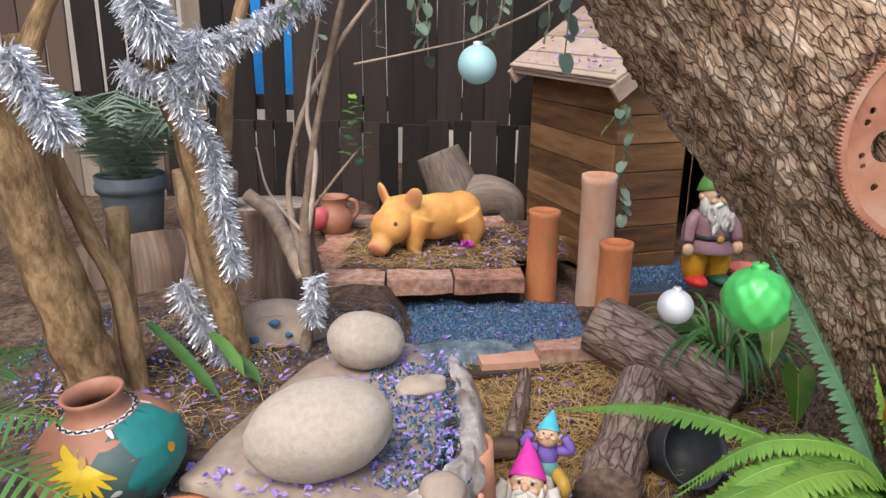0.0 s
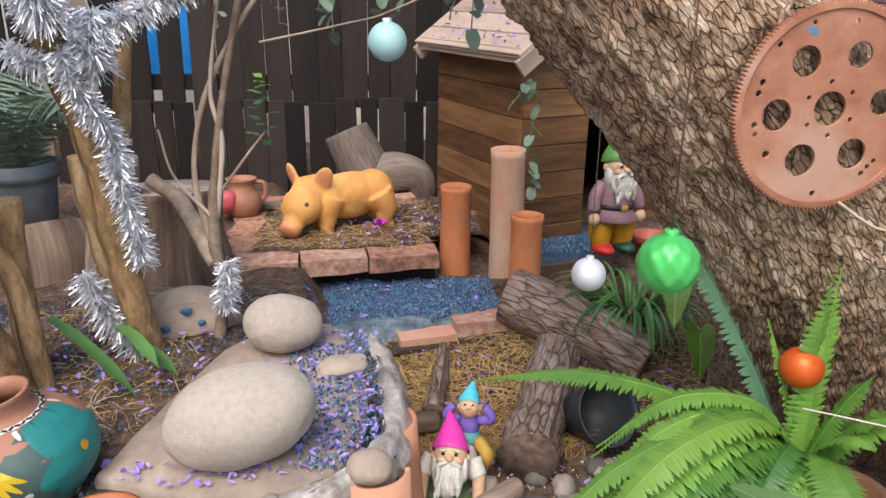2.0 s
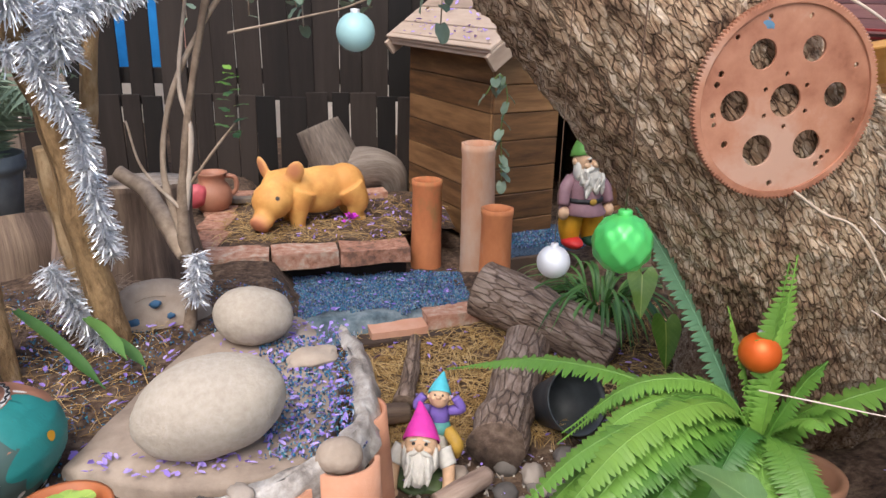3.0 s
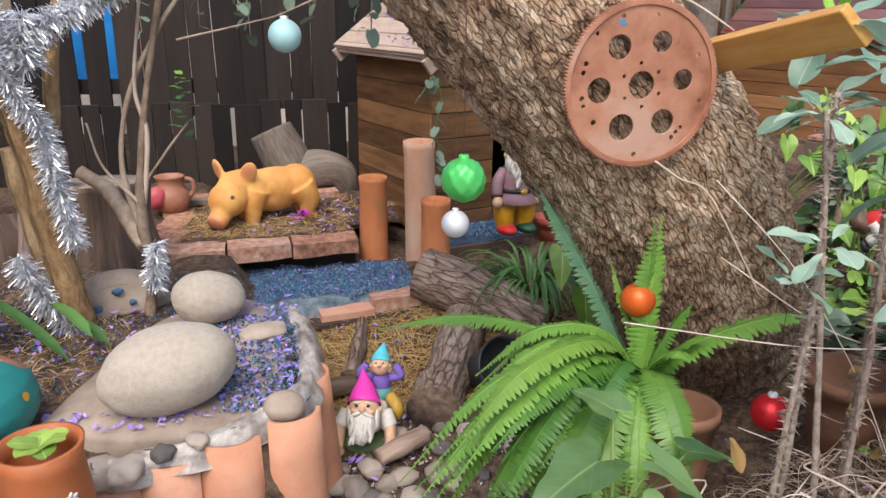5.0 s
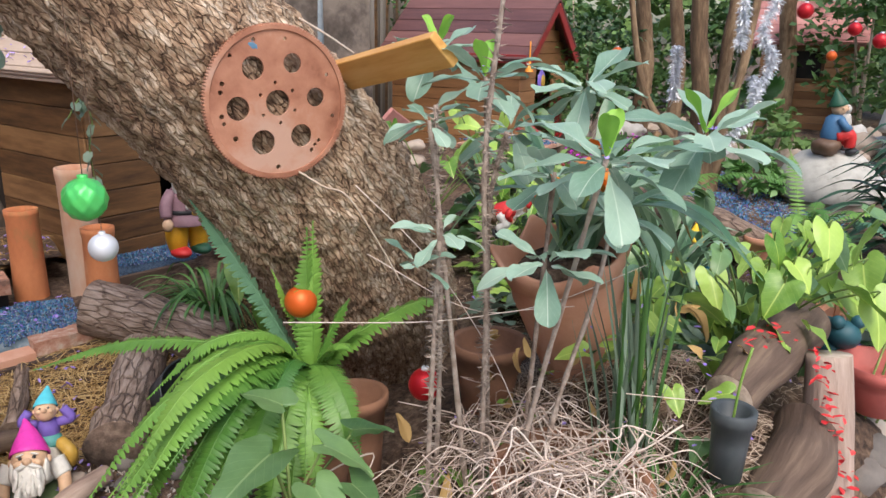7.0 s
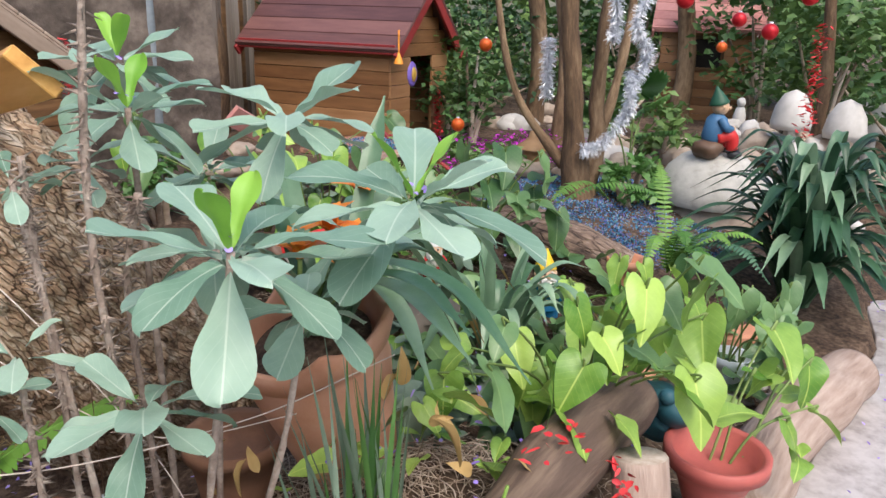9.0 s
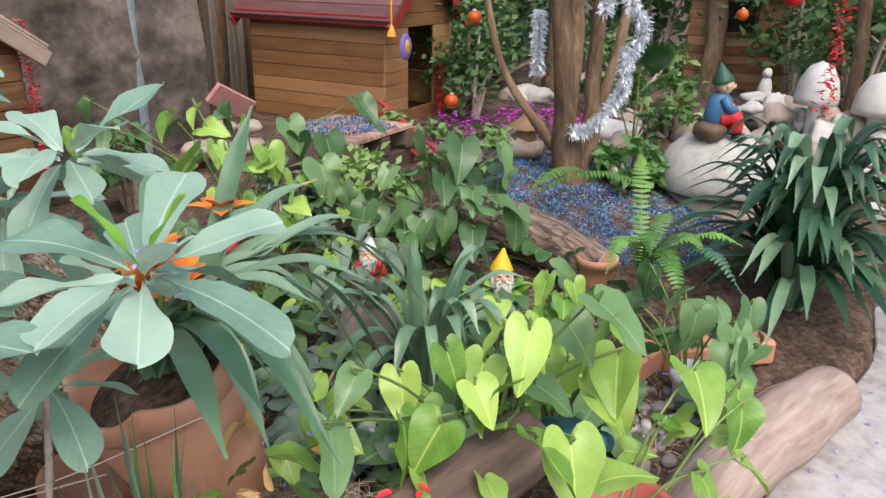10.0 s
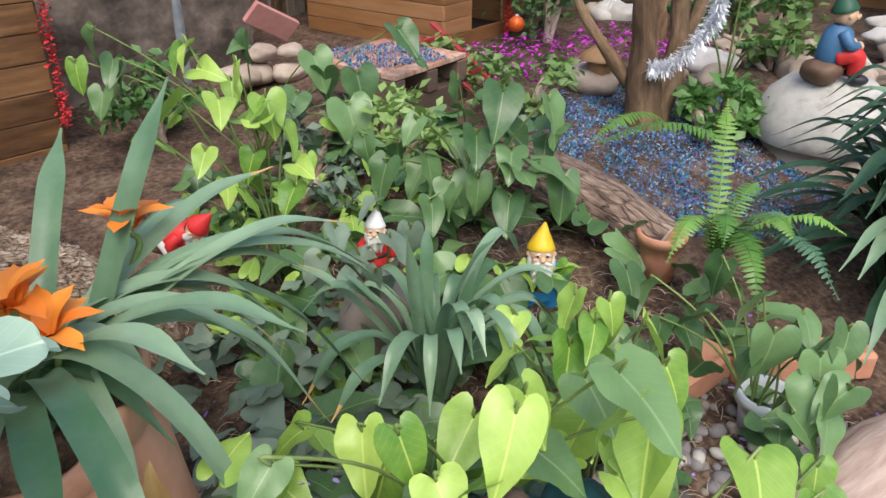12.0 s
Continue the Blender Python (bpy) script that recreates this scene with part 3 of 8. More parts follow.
def tinsel_on(name, pts, radius, count, seed=1, strand=0.0014):
    """A tinsel garland: a core cord with foil strands standing out all round."""
    r = random.Random(seed)
    n = 60
    rib = spline(pts, n)
    verts, faces = [], []
    for _ in range(count):
        u = r.uniform(0, n - 0.01)
        j = int(u)
        p = rib[j].lerp(rib[j + 1], u - j)
        tan = (rib[j + 1] - rib[j]).normalized()
        d = Vector((r.gauss(0, 1), r.gauss(0, 1), r.gauss(0, 1)))
        d = (d - tan * d.dot(tan) * 0.7).normalized()
        l = radius * r.uniform(0.3, 1.0)
        s = d.orthogonal().normalized()
        s = Matrix.Rotation(r.uniform(0, 6.28), 3, d) @ s
        mid = p + d * l * 0.55 + s.cross(d) * l * r.uniform(-0.12, 0.12)
        end = p + d * l + Vector((0, 0, -0.2 * l)) + s.cross(d) * l * r.uniform(-0.25, 0.25)
        b = len(verts)
        for c in (p, mid, end):
            verts += [c + s * strand, c - s * strand]
        faces += [(b, b + 1, b + 3, b + 2), (b + 2, b + 3, b + 5, b + 4)]
    return mesh_of(name, verts, faces, M["tinsel"], flat=True)


# ---- ground and path ----
def sheet(name, xs, ys, height, mat):
    verts = [(x, y, height(x, y)) for y in ys for x in xs]
    n = len(xs)
    faces = [(j * n + i, j * n + i + 1, (j + 1) * n + i + 1, (j + 1) * n + i) for j in range(len(ys) - 1) for i in range(n - 1)]
    return mesh_of(name, verts, faces, mat)


def spread(lo, a, b, hi, step):
    out = [a + i * step for i in range(int((b - a) / step) + 1)]
    left, right, s = [], [], step
    while a - sum(left) > lo:
        s *= 1.5
        left.append(s)
    s = step
    while b + sum(right) < hi:
        s *= 1.5
        right.append(s)
    lx, x = [], a
    for d in left:
        x -= d
        lx.append(x)
    rx, x = [], out[-1]
    for d in right:
        x += d
        rx.append(x)
    return lx[::-1] + out + rx


def rough_ground(x, y):
    z = ground_z(max(-3, min(7, x)), max(-2, min(6, y)))
    return z + 0.012 * noise.noise((x * 9, y * 9, 0)) + 0.006 * noise.noise((x * 31, y * 31, 3)) - (0.06 if path_edge(x) > y - 0.02 else 0)


def path_edge(x):
    return 0.1 + 0.22 * smooth(1.0, 2.0, x) + 0.19 * max(0.0, x - 2.0) if x < 3.9 else 0.68 + 0.5 * (x - 3.9)


single("ground", sheet("ground", spread(-90, -2.4, 4.6, 90, 0.035), spread(-90, 0.1, 3.6, 90, 0.035), rough_ground, M["soil"]), "dark garden soil with dry litter", "ground", kind="structure")
pv, pf = [], []
pxs = [-6 + 0.2 * i for i in range(71)]
for i, x in enumerate(pxs):
    e = path_edge(x) + 0.012 * noise.noise((x * 5, 0, 0))
    pv += [(x, e, 0.06), (x, e, 0.125), (x, e - 0.01, 0.132), (x, e - 1.0, 0.134), (x, -4.0, 0.134)]
for i in range(len(pxs) - 1):
    pf += [(i * 5 + k, i * 5 + 5 + k, i * 5 + 6 + k, i * 5 + 1 + k) for k in range(4)]
single("path", mesh_of("path", pv, [f[::-1] for f in pf], M["concrete"]), "pale concrete garden path with fallen petals", "path", kind="structure")

# ---- fence along the back ----
FY = 4.1
fence = thing("fence", "dark stained board fence in two tiers with gaps", "fence", kind="structure")
x = -3.4
while x < 2.6:
    old = x < -1.35
    w = R.choice((0.1, 0.115, 0.125, 0.14))
    gap = R.choice((0.001, 0.0015, 0.002, 0.005)) if x > -1.5 else R.choice((0.01, 0.03))
    hi = 1.12 + R.uniform(-0.03, 0.03)
    mt = R.choice((M["fencegrey"], M["stumpwood"], M["fence"])) if old else M["fence"]
    part("board", plank(w, hi, 0.02, mt), fence, pose(x + w / 2, FY + R.uniform(-0.008, 0.008), 0.72 + hi / 2 + R.uniform(-0.02, 0.02), R.uniform(-1, 1), R.uniform(-0.8, 0.8), R.uniform(-1, 1)))
    x += w + gap
    if -1.12 < x < -0.72:
        x += 0.045
x = -3.4
while x < 2.6:
    w = R.choice((0.09, 0.1, 0.115, 0.14))
    mt = M["fence"] if x > -1.5 else M["fencegrey"]
    part("board", plank(w, 0.62, 0.02, mt), fence, pose(x + w / 2, FY - 0.026 + R.uniform(-0.006, 0.006), 0.46 + R.uniform(-0.015, 0.015), 0, R.uniform(-1, 1), 0))
    x += w + R.choice((0.003, 0.005, 0.008, 0.02))
part("rail", plank(6.2, 0.08, 0.04, M["fence"]), fence, pose(-0.4, FY + 0.04, 0.86))
part("rail", plank(6.2, 0.07, 0.04, M["fence"]), fence, pose(-0.4, FY + 0.02, 0.3))
part("rail", plank(6.2, 0.08, 0.04, M["fence"]), fence, pose(-0.4, FY + 0.04, 1.75))
wall_north = single("wall_north", plank(6.5, 3.0, 0.1, M["wallpale"]), "pale neighbouring wall seen through the gaps", "wall", pose(-1.6, 5.9, 1.5), kind="structure")
single("backdrop", plank(0.62, 1.3, 0.02, M["wallblue"]), "bright blue sheet hanging behind the fence", "backdrop", pose(-1.28, 5.0, 1.45), kind="structure")
single("backdrop", plank(0.35, 1.2, 0.02, M["wallpink"]), "pinkish panel behind the fence", "backdrop", pose(-0.78, 5.0, 1.5), kind="structure")

# the paler picket fence that runs on behind the second playhouse
fence2 = thing("fence", "weathered brown picket fence with open gaps", "fence", kind="structure")
for i in range(34):
    t = i / 33
    fx, fy = 2.4 + 2.0 * t, 4.25 + 1.9 * t
    part("picket", plank(0.075, 1.5 if i % 3 else 1.62, 0.018, M["fencegrey"] if i % 4 else M["siding"]), fence2, pose(fx, fy, 1.1, 0, R.uniform(-2, 2), 43))
for z in (0.75, 1.5):
    part("rail", plank(2.8, 0.07, 0.03, M["siding"]), fence2, pose(3.4, 5.23, z, 0, 0, 43.5))
post = single("post", tube("post", [(0, 0, -0.2), (0, 0, 1.0), (0, 0, 2.2)], [0.035], M["galvanised"], 8, 12), "grey galvanised metal pole", "pole", pose(2.28, 4.0, 0.35))
# added wall, out of view, that only closes off the left side
wall_west = single("wall_west", plank(9, 3.0, 0.1, M["fencegrey"]), "unseen weathered board wall added to close the garden", "wall", pose(-3.9, 1.5, 1.5, 0, 0, 90), kind="structure")
wall_back = single("wall_back", plank(1.1, 1.5, 0.12, M["wallgrey"], wob=0.02), "low dark mossy stone wall", "wall", pose(2.1, 4.02, 0.8, 0, 0, 4), kind="structure")


# ---- playhouses ----
def board_wall(parent, x0, x1, y, z0, z1, bh, mat, m, hole=None, t=0.018):
    """Horizontal boards from x0 to x1; hole: an opening (xa, xb, za, zb)."""
    z = z0
    while z < z1 - 0.01:
        h = min(bh, z1 - z)
        spans = [(x0, x1)]
        if hole and z + h * 0.5 > hole[2] and z + h * 0.5 < hole[3]:
            spans = [(x0, hole[0]), (hole[1], x1)]
        for a, b in spans:
            part("board", plank(b - a, h - 0.003, t, mat), parent, m @ pose((a + b) / 2, y + R.uniform(-0.002, 0.002), z + h / 2))
        z += h


def gable_boards(parent, w, y, z0, rise, bh, mat, m, t=0.018):
    """Boards that fill the gable over a front of width w."""
    z = 0.0
    while z < rise - 0.02:
        h = min(bh, rise - z)
        half = w / 2 * (1 - (z + h * 0.5) / rise)
        part("board", plank(2 * half, h - 0.003, t, mat), parent, m @ pose(w / 2, y, z0 + z + h / 2))
        z += h


def playhouse(label, corner, turn, W, D, base, H, rise, bh, wallmat, roofmat, trimmat, door, over=0.1):
    house = thing("playhouse", label, "playhouse", (*corner, base), turn=turn)
    i4 = Matrix.Identity(4)
    board_wall(house, 0, W, 0, 0, H, bh, wallmat, i4, door)
    board_wall(house, 0, W, D, 0, H, bh, wallmat, i4)
    for sx in (0.0, W):
        board_wall(house, 0, D, 0, 0, H, bh, wallmat, pose(sx, 0, 0, 0, 0, 90))
    gable_boards(house, W, 0, H, rise * 0.97, bh, wallmat, i4)
    gable_boards(house, W, D, H, rise * 0.97, bh, wallmat, i4)
    # floor and added back panel: the shade of the interior is put into their colour
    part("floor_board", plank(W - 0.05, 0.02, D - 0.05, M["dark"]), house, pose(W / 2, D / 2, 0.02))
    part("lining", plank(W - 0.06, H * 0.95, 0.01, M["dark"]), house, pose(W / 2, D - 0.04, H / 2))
    slope = math.degrees(math.atan2(rise, W / 2))
    length = math.hypot(rise, W / 2) + over
    n = max(3, round(length / 0.12))
    for side in (0, 1):
        panel = part("roof", plank(D + 2 * over, length, 0.012, roofmat), house)
        sg = 1 if side else -1
        mid = length / 2 - 0.0
        cx = W / 2 + sg * mid * math.cos(radians(slope))
        cz = H + rise + 0.02 - mid * math.sin(radians(slope))
        panel.matrix_basis = pose(cx, D / 2, cz, 0, sg * slope, 0) @ pose(0, 0, 0, 90, 0, 90)
        for k in range(n):
            part("roof_board", plank(D + 2 * over, length / n - 0.004, 0.014, roofmat), panel, pose(0, 0.0135, -length / 2 + (k + 0.5) * length / n))
    for side in (0, 1):
        sg = 1 if side else -1
        mid = length / 2
        cx = W / 2 + sg * mid * math.cos(radians(slope))
        cz = H + rise - 0.022 - mid * math.sin(radians(slope))
        for yy in (-over + 0.012, D + over - 0.012):
            part("barge_board", plank(length, 0.07, 0.02, trimmat), house, pose(cx, yy, cz, 0, sg * slope, 0))
    for sx in (-0.012, W + 0.012):
        part("eave_board", plank(D + 2 * over - 0.05, 0.06, 0.02, trimmat), house, pose(sx - (0.05 if sx < 0 else -0.05), D / 2, H - 0.03, 0, 0, 90))
    return house


house1 = playhouse("brown varnished wooden playhouse with horizontal boards and shingled roof", (0.714, 2.983), 20, 0.98, 0.75, 0.26, 0.86, 0.36, 0.115, M["siding"], M["roofwood"], M["roofwood"], (0.33, 0.66, 0.0, 0.62))
house2 = playhouse("orange-brown wooden playhouse with dark red roof and open door", (3.62, 3.62), 25, 0.85, 1.05, 0.48, 0.68, 0.36, 0.085, M["siding2"], M["roofred"], M["redpaint"], (0.27, 0.6, 0.06, 0.62))
house3 = playhouse("far wooden playhouse with pink roof and a square window", (7.35, 3.2), 31, 0.85, 0.8, 0.46, 0.86, 0.32, 0.075, M["siding2"], M["pinkroof"], M["pinkroof"], (0.4, 0.64, 0.5, 0.74))

# near-black board on the wall, painted as the shaded recess of a window
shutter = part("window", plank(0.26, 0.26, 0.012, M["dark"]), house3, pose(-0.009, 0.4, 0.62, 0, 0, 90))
for a in (0, 1):
    part("window_frame", plank(0.3, 0.03, 0.03, M["siding"]), shutter, pose(0, 0, 0.14 - 0.28 * a))
    part("window_frame", plank(0.25, 0.03, 0.03, M["siding"]), shutter, pose(0.14 - 0.28 * a, 0, 0, 0, 90, 0))

# ---- the leaning tree ----
axis = [(0.1, 1.5, 2.1), (0.36, 1.47, 1.65), (0.643, 1.43, 1.295), (0.96, 1.44, 0.927), (1.2, 1.58, 0.6), (1.4, 1.83, 0.3), (1.47, 1.95, 0.0)]
tv, tf, tu = tube_data(axis, [0.27, 0.265, 0.255, 0.262, 0.28, 0.31, 0.38], 300, 240, 0.1, 2.4)
path_axis = spline(axis, 300)
for i in range(301):
    for k in range(240):
        v = tv[i * 240 + k]
        d = (v - path_axis[i]).normalized()
        u, run = tu[i * 240 + k]
        q = Vector((u * 78, run * 40, 0)) + Vector(noise.noise_vector(v * 30)) * 1.7
        cell = noise.voronoi(q)[0]
        ridge = min(0.16, cell[1] - cell[0])
        tv[i * 240 + k] = v + d * (0.036 * (ridge - 0.11) + 0.012 * noise.noise(v * 16) + 0.009 * noise.noise(v * 48) + 0.005 * noise.noise(v * 110))
leaning_tree = thing("tree", "massive leaning tree trunk with flaky grey-brown bark", "tree", (1.25, 1.45, 0.1))
part("trunk", mesh_of("trunk", tv, tf, M["bark"], uvs=tu), leaning_tree, pose(-1.25, -1.45, -0.1))

# ---- raised beds ----
bed = thing("planter", "raised brick-edged bed of straw with fallen petals", "planter", (0, 0, 0))


def bed_top(x, y):
    return 0.345 + 0.012 * noise.noise((x * 7, y * 7, 1))


part("fill", sheet("fill", [-0.42 + 0.04 * i for i in range(20)], [2.8 + 0.04 * i for i in range(22)], bed_top, M["soil"]), bed)
part("fill", sheet("fill", [0.34 + 0.04 * i for i in range(7)], [3.0 + 0.04 * i for i in range(17)], bed_top, M["soil"]), bed)
for bx, bl, by, ang in ((-0.3, 0.235, 2.74, 5), (-0.05, 0.25, 2.765, 7), (0.22, 0.27, 2.795, 4)):
    part("brick", plank(bl, 0.06, 0.13, M["brick"], wob=0.009), bed, pose(bx, by, 0.325 + R.uniform(-0.004, 0.004), R.uniform(-2, 2), 0, ang))
for by, ang in ((2.92, 80), (3.16, 82), (3.4, 84)):
    part("brick", plank(0.23, 0.06, 0.12, M["brick"], wob=0.009), bed, pose(-0.43, by, 0.32, 0, 0, ang))
for bx in (-0.3, -0.05, 0.2):
    part("brick", plank(0.24, 0.05, 0.12, M["brick"], wob=0.009), bed, pose(bx, 3.55, 0.35, 0, 0, 4))
part("batten", plank(0.5, 0.025, 0.05, M["fencegrey"]), bed, pose(-0.15, 3.45, 0.37, 0, 0, 3))
# dark board added where there is only a shaded gap below the bricks
part("riser", plank(0.76, 0.14, 0.05, M["fence"]), bed, pose(-0.03, 2.82, 0.22, 0, 0, 5))

mat_bed = thing("planter", "low wooden bed with grey plastic liner and blue gravel", "planter")


def liner(x, y):
    e = smooth(2.24, 2.38, y - 0.22 * x)
    return 0.1 + 0.125 * e + 0.012 * noise.noise((x * 9, y * 9, 0)) + 0.006 * noise.noise((x * 25, y * 25, 0)) - 0.05 * (1 - smooth(-0.25, -0.12, x))


part("liner", sheet("liner", [-0.3 + 0.02 * i for i in range(46)], [2.24 + 0.02 * i for i in range(29)], liner, M["plastic"]), mat_bed)
part("board", plank(0.62, 0.09, 0.03, M["fence"]), mat_bed, pose(0.34, 2.36, 0.11, 0, 0, 10))
part("board", plank(0.4, 0.02, 0.09, M["stumpwood"]), mat_bed, pose(0.3, 2.35, 0.165, 0, 0, 10))
part("brick", plank(0.26, 0.05, 0.1, M["brick"], wob=0.007), mat_bed, pose(0.5, 2.43, 0.2, 0, 0, 8))
part("brick", plank(0.2, 0.03, 0.1, M["terracotta"], wob=0.006), mat_bed, pose(0.27, 2.37, 0.185, 0, 0, 10))
side_bed = thing("planter", "narrow ledge of blue gravel before the playhouse", "planter")
part("board", plank(0.62, 0.07, 0.03, M["stumpwood"]), side_bed, pose(1.02, 2.78, 0.27, 0, 0, 12))
part("fill", plank(0.62, 0.05, 0.34, M["bluebed"]), side_bed, pose(1.0, 2.96, 0.285, 0, 0, 14))

slab = thing("slab", "flat broad stone slab under two boulders", "stone", (0, 0, 0))
poly = [(-0.5, 1.4), (-0.44, 1.62), (-0.3, 2.0), (-0.07, 2.12), (0.03, 1.9), (0.06, 1.6), (-0.02, 1.36), (-0.25, 1.3)]
cx, cy = sum(p[0] for p in poly) / 8, sum(p[1] for p in poly) / 8
ring = spline([(*p, 0) for p in poly + poly[:1]], 48)[:-1]
sv = []
for s, z in ((0.99, 0.29), (1.0, 0.35), (0.985, 0.362), (0.7, 0.366), (0.3, 0.364)):
    for p in ring:
        k = s + 0.02 * noise.noise((p.x * 9, p.y * 9, s * 3))
        sv.append((cx + (p.x - cx) * k, cy + (p.y - cy) * k, z + 0.004 * noise.noise((p.x * 12 * s, p.y * 12, s))))
sv.append((cx, cy, 0.365))
sf = [(r * 48 + k, r * 48 + (k + 1) % 48, (r + 1) * 48 + (k + 1) % 48, (r + 1) * 48 + k) for r in range(4) for k in range(48)] + [(192 + k, 192 + (k + 1) % 48, 240) for k in range(48)]
part("top", mesh_of("slab", sv, sf, M["slab"]), slab)

single("boulder", blob("boulder", 0.158, 0.115, 0.104, M["stone"], 0.05, 2.2, 5, 1), "large smooth pale oval boulder", "stone", pose(-0.205, 1.44, 0.462, 0, -8, 12))
single("boulder", blob("boulder", 0.106, 0.095, 0.08, M["stone"], 0.06, 2.2, 5, 2), "rounded pale boulder on a slab", "stone", pose(-0.165, 1.95, 0.438, 0, 4, 0))
single("boulder", blob("boulder", 0.15, 0.09, 0.14, M["slab"], 0.12, 2.0, 4, 3), "half-buried grey boulder with blue paint spots", "stone", pose(-0.47, 2.2, 0.325, 0, 0, 10))
single("stone", blob("stone", 0.048, 0.04, 0.038, M["slab"], 0.08, 2.0, 4, 4), "small round brown stone on a clay tile", "stone", pose(0.06, 1.32, 0.4))
single("stone", blob("stone", 0.07, 0.045, 0.022, M["slab"], 0.2, 3.0, 4, 5), "flat broken stone lying on the sheet", "stone", pose(-0.005, 1.8, 0.378, 5, 0, 20))


# ---- clay roof tiles that hold the bed ----
def barrel_tile(name, L, r, mat):
    verts, faces = [], []
    n = 14
    for rr in (r, r - 0.013):
        for j in range(5):
            for k in range(n + 1):
                a = math.pi * (0.06 + 0.88 * k / n)
                q = rr * (1 - 0.1 * j / 4)
                verts.append(Vector((q * math.cos(a), -q * math.sin(a) * 0.75, L * j / 4)))
    w = n + 1
    for s in (0, 1):
        o = s * 5 * w
        for j in range(4):
            for k in range(n):
                a = o + j * w + k
                faces.append((a, a + 1, a + w + 1, a + w)[::1 if s == 0 else -1])
    o = 5 * w
    for k in range(n):
        faces.append((4 * w + k, 4 * w + k + 1, o + 4 * w + k + 1, o + 4 * w + k))
        faces.append((k + 1, k, o + k, o + k + 1))
    for j in range(4):
        for k in (0, n):
            a = j * w + k
            faces.append((a, a + w, a + w + o, a + o)[::1 if k else -1])
    return mesh_of(name, verts, faces, mat)


tile_mesh = barrel_tile("tile", 0.42, 0.075, M["terracotta"])
for (x, y, z, turn, lean) in ((0.085, 1.29, -0.03, 25, -3), (-0.06, 1.235, -0.06, 5, -6), (-0.2, 1.21, -0.09, -6, -8), (-0.33, 1.2, -0.12, -10, -10), (0.15, 1.55, -0.06, 80, -4), (0.145, 1.78, -0.08, 95, -6)):
    single("roof_tile", tile_mesh, "curved terracotta roof tile standing on end", "tile", pose(x, y, z, lean, 0, turn), group="edging tiles")


# ---- clay tubes ----
def clay_tube(label, x, y, z, h, r, mat, lean=(0, 0)):
    prof = [(r * 1.04, 0), (r * 1.02, h * 0.2), (r * 0.98, h * 0.5), (r * 0.95, h * 0.9), (r, h * 0.95), (r * 1.0, h), (r * 0.84, h), (r * 0.8, h * 0.93), (r * 0.8, h * 0.3)]
    single("clay_tube", lathe("clay_tube", prof, mat, 36, 0.03), label, "pipe", pose(x, y, z, lean[0], lean[1], R.uniform(0, 360)), group="clay tubes")


clay_tube("short mossy terracotta tube standing upright", 0.44, 2.9, 0.2, 0.385, 0.062, M["tubeclay"], (0, 0))
clay_tube("tall pale weathered clay tube standing upright", 0.64, 2.82, 0.2, 0.55, 0.068, M["paleclay"], (0, 2))
clay_tube("short terracotta tube standing upright", 0.64, 2.5, 0.2, 0.375, 0.058, M["tubeclay"])


# ---- pig ----
PIG_HEAD = Matrix.Translation((0.15, 0, 0.195)) @ pose(0, 0, 0, 0, 0, 38)


def pig_mesh():
    j = Joined()
    p = M["pig"]

    def ball(x, y, z, rx, ry, rz, pitch=0.0, m=Matrix.Identity(4)):
        j.add(blob_data(rx, ry, rz, 0.0, 1, 4), p, m @ pose(x, y, z, 0, pitch, 0))
    ball(-0.02, 0, 0.19, 0.165, 0.084, 0.088)
    ball(-0.115, 0, 0.192, 0.09, 0.086, 0.09)
    ball(0.08, 0, 0.19, 0.095, 0.083, 0.088)
    ball(0.0, 0, 0.165, 0.13, 0.076, 0.085)
    ball(0.13, 0, 0.198, 0.08, 0.078, 0.084)
    head = PIG_HEAD
    ball(0.02, 0, 0.005, 0.085, 0.075, 0.08, 20, head)
    ball(0.075, 0, -0.03, 0.08, 0.084, 0.074, 35, head)
    ball(0.12, 0, -0.075, 0.056, 0.046, 0.045, 45, head)
    ball(0.14, 0, -0.095, 0.04, 0.046, 0.04, 40, head)
    ball(0.165, 0, -0.108, 0.02, 0.044, 0.038, 30, head)
    for s in (-1, 1):
        j.add(tube_data([(0.08, s * 0.045, 0.19), (0.1, s * 0.052, 0.13), (0.108, s * 0.052, 0.07), (0.1, s * 0.05, 0.03), (0.106, s * 0.05, 0.0)], [0.06, 0.046, 0.034, 0.027, 0.032], 20, 16), p)
        j.add(tube_data([(-0.12, s * 0.045, 0.19), (-0.15, s * 0.055, 0.13), (-0.148, s * 0.054, 0.08), (-0.165, s * 0.052, 0.045), (-0.155, s * 0.052, 0.0)], [0.07, 0.054, 0.036, 0.027, 0.032], 20, 16), p)
        j.add(blob_data(0.013, 0.038, 0.057, 0, 1, 4), p, head @ pose(0.02, s * 0.075, 0.08, s * -24, 12, s * 25))
        ball(0.09, s * 0.04, -0.025, 0.03, 0.028, 0.03, 0, head)
    ball(-0.2, 0, 0.2, 0.012, 0.01, 0.03, 20)
    return j.mesh("pig_statue")


pig = single("pig_statue", pig_mesh(), "yellow-orange painted pig statue standing in straw", "statue", pose(0.0, 3.17, 0.298, 0, 0, 200) @ Matrix.Scale(1.03, 4))
rm = pig.modifiers.new("fuse", "REMESH")
rm.mode, rm.voxel_size, rm.use_smooth_shade = "VOXEL", 0.005, True
sm = pig.modifiers.new("soften", "SMOOTH")
sm.factor, sm.iterations = 0.5, 14

# the pig's painted snout, eyes and ear tips
pn = M["pig"].node_tree
ptc = pn.nodes.new("ShaderNodeTexCoord")
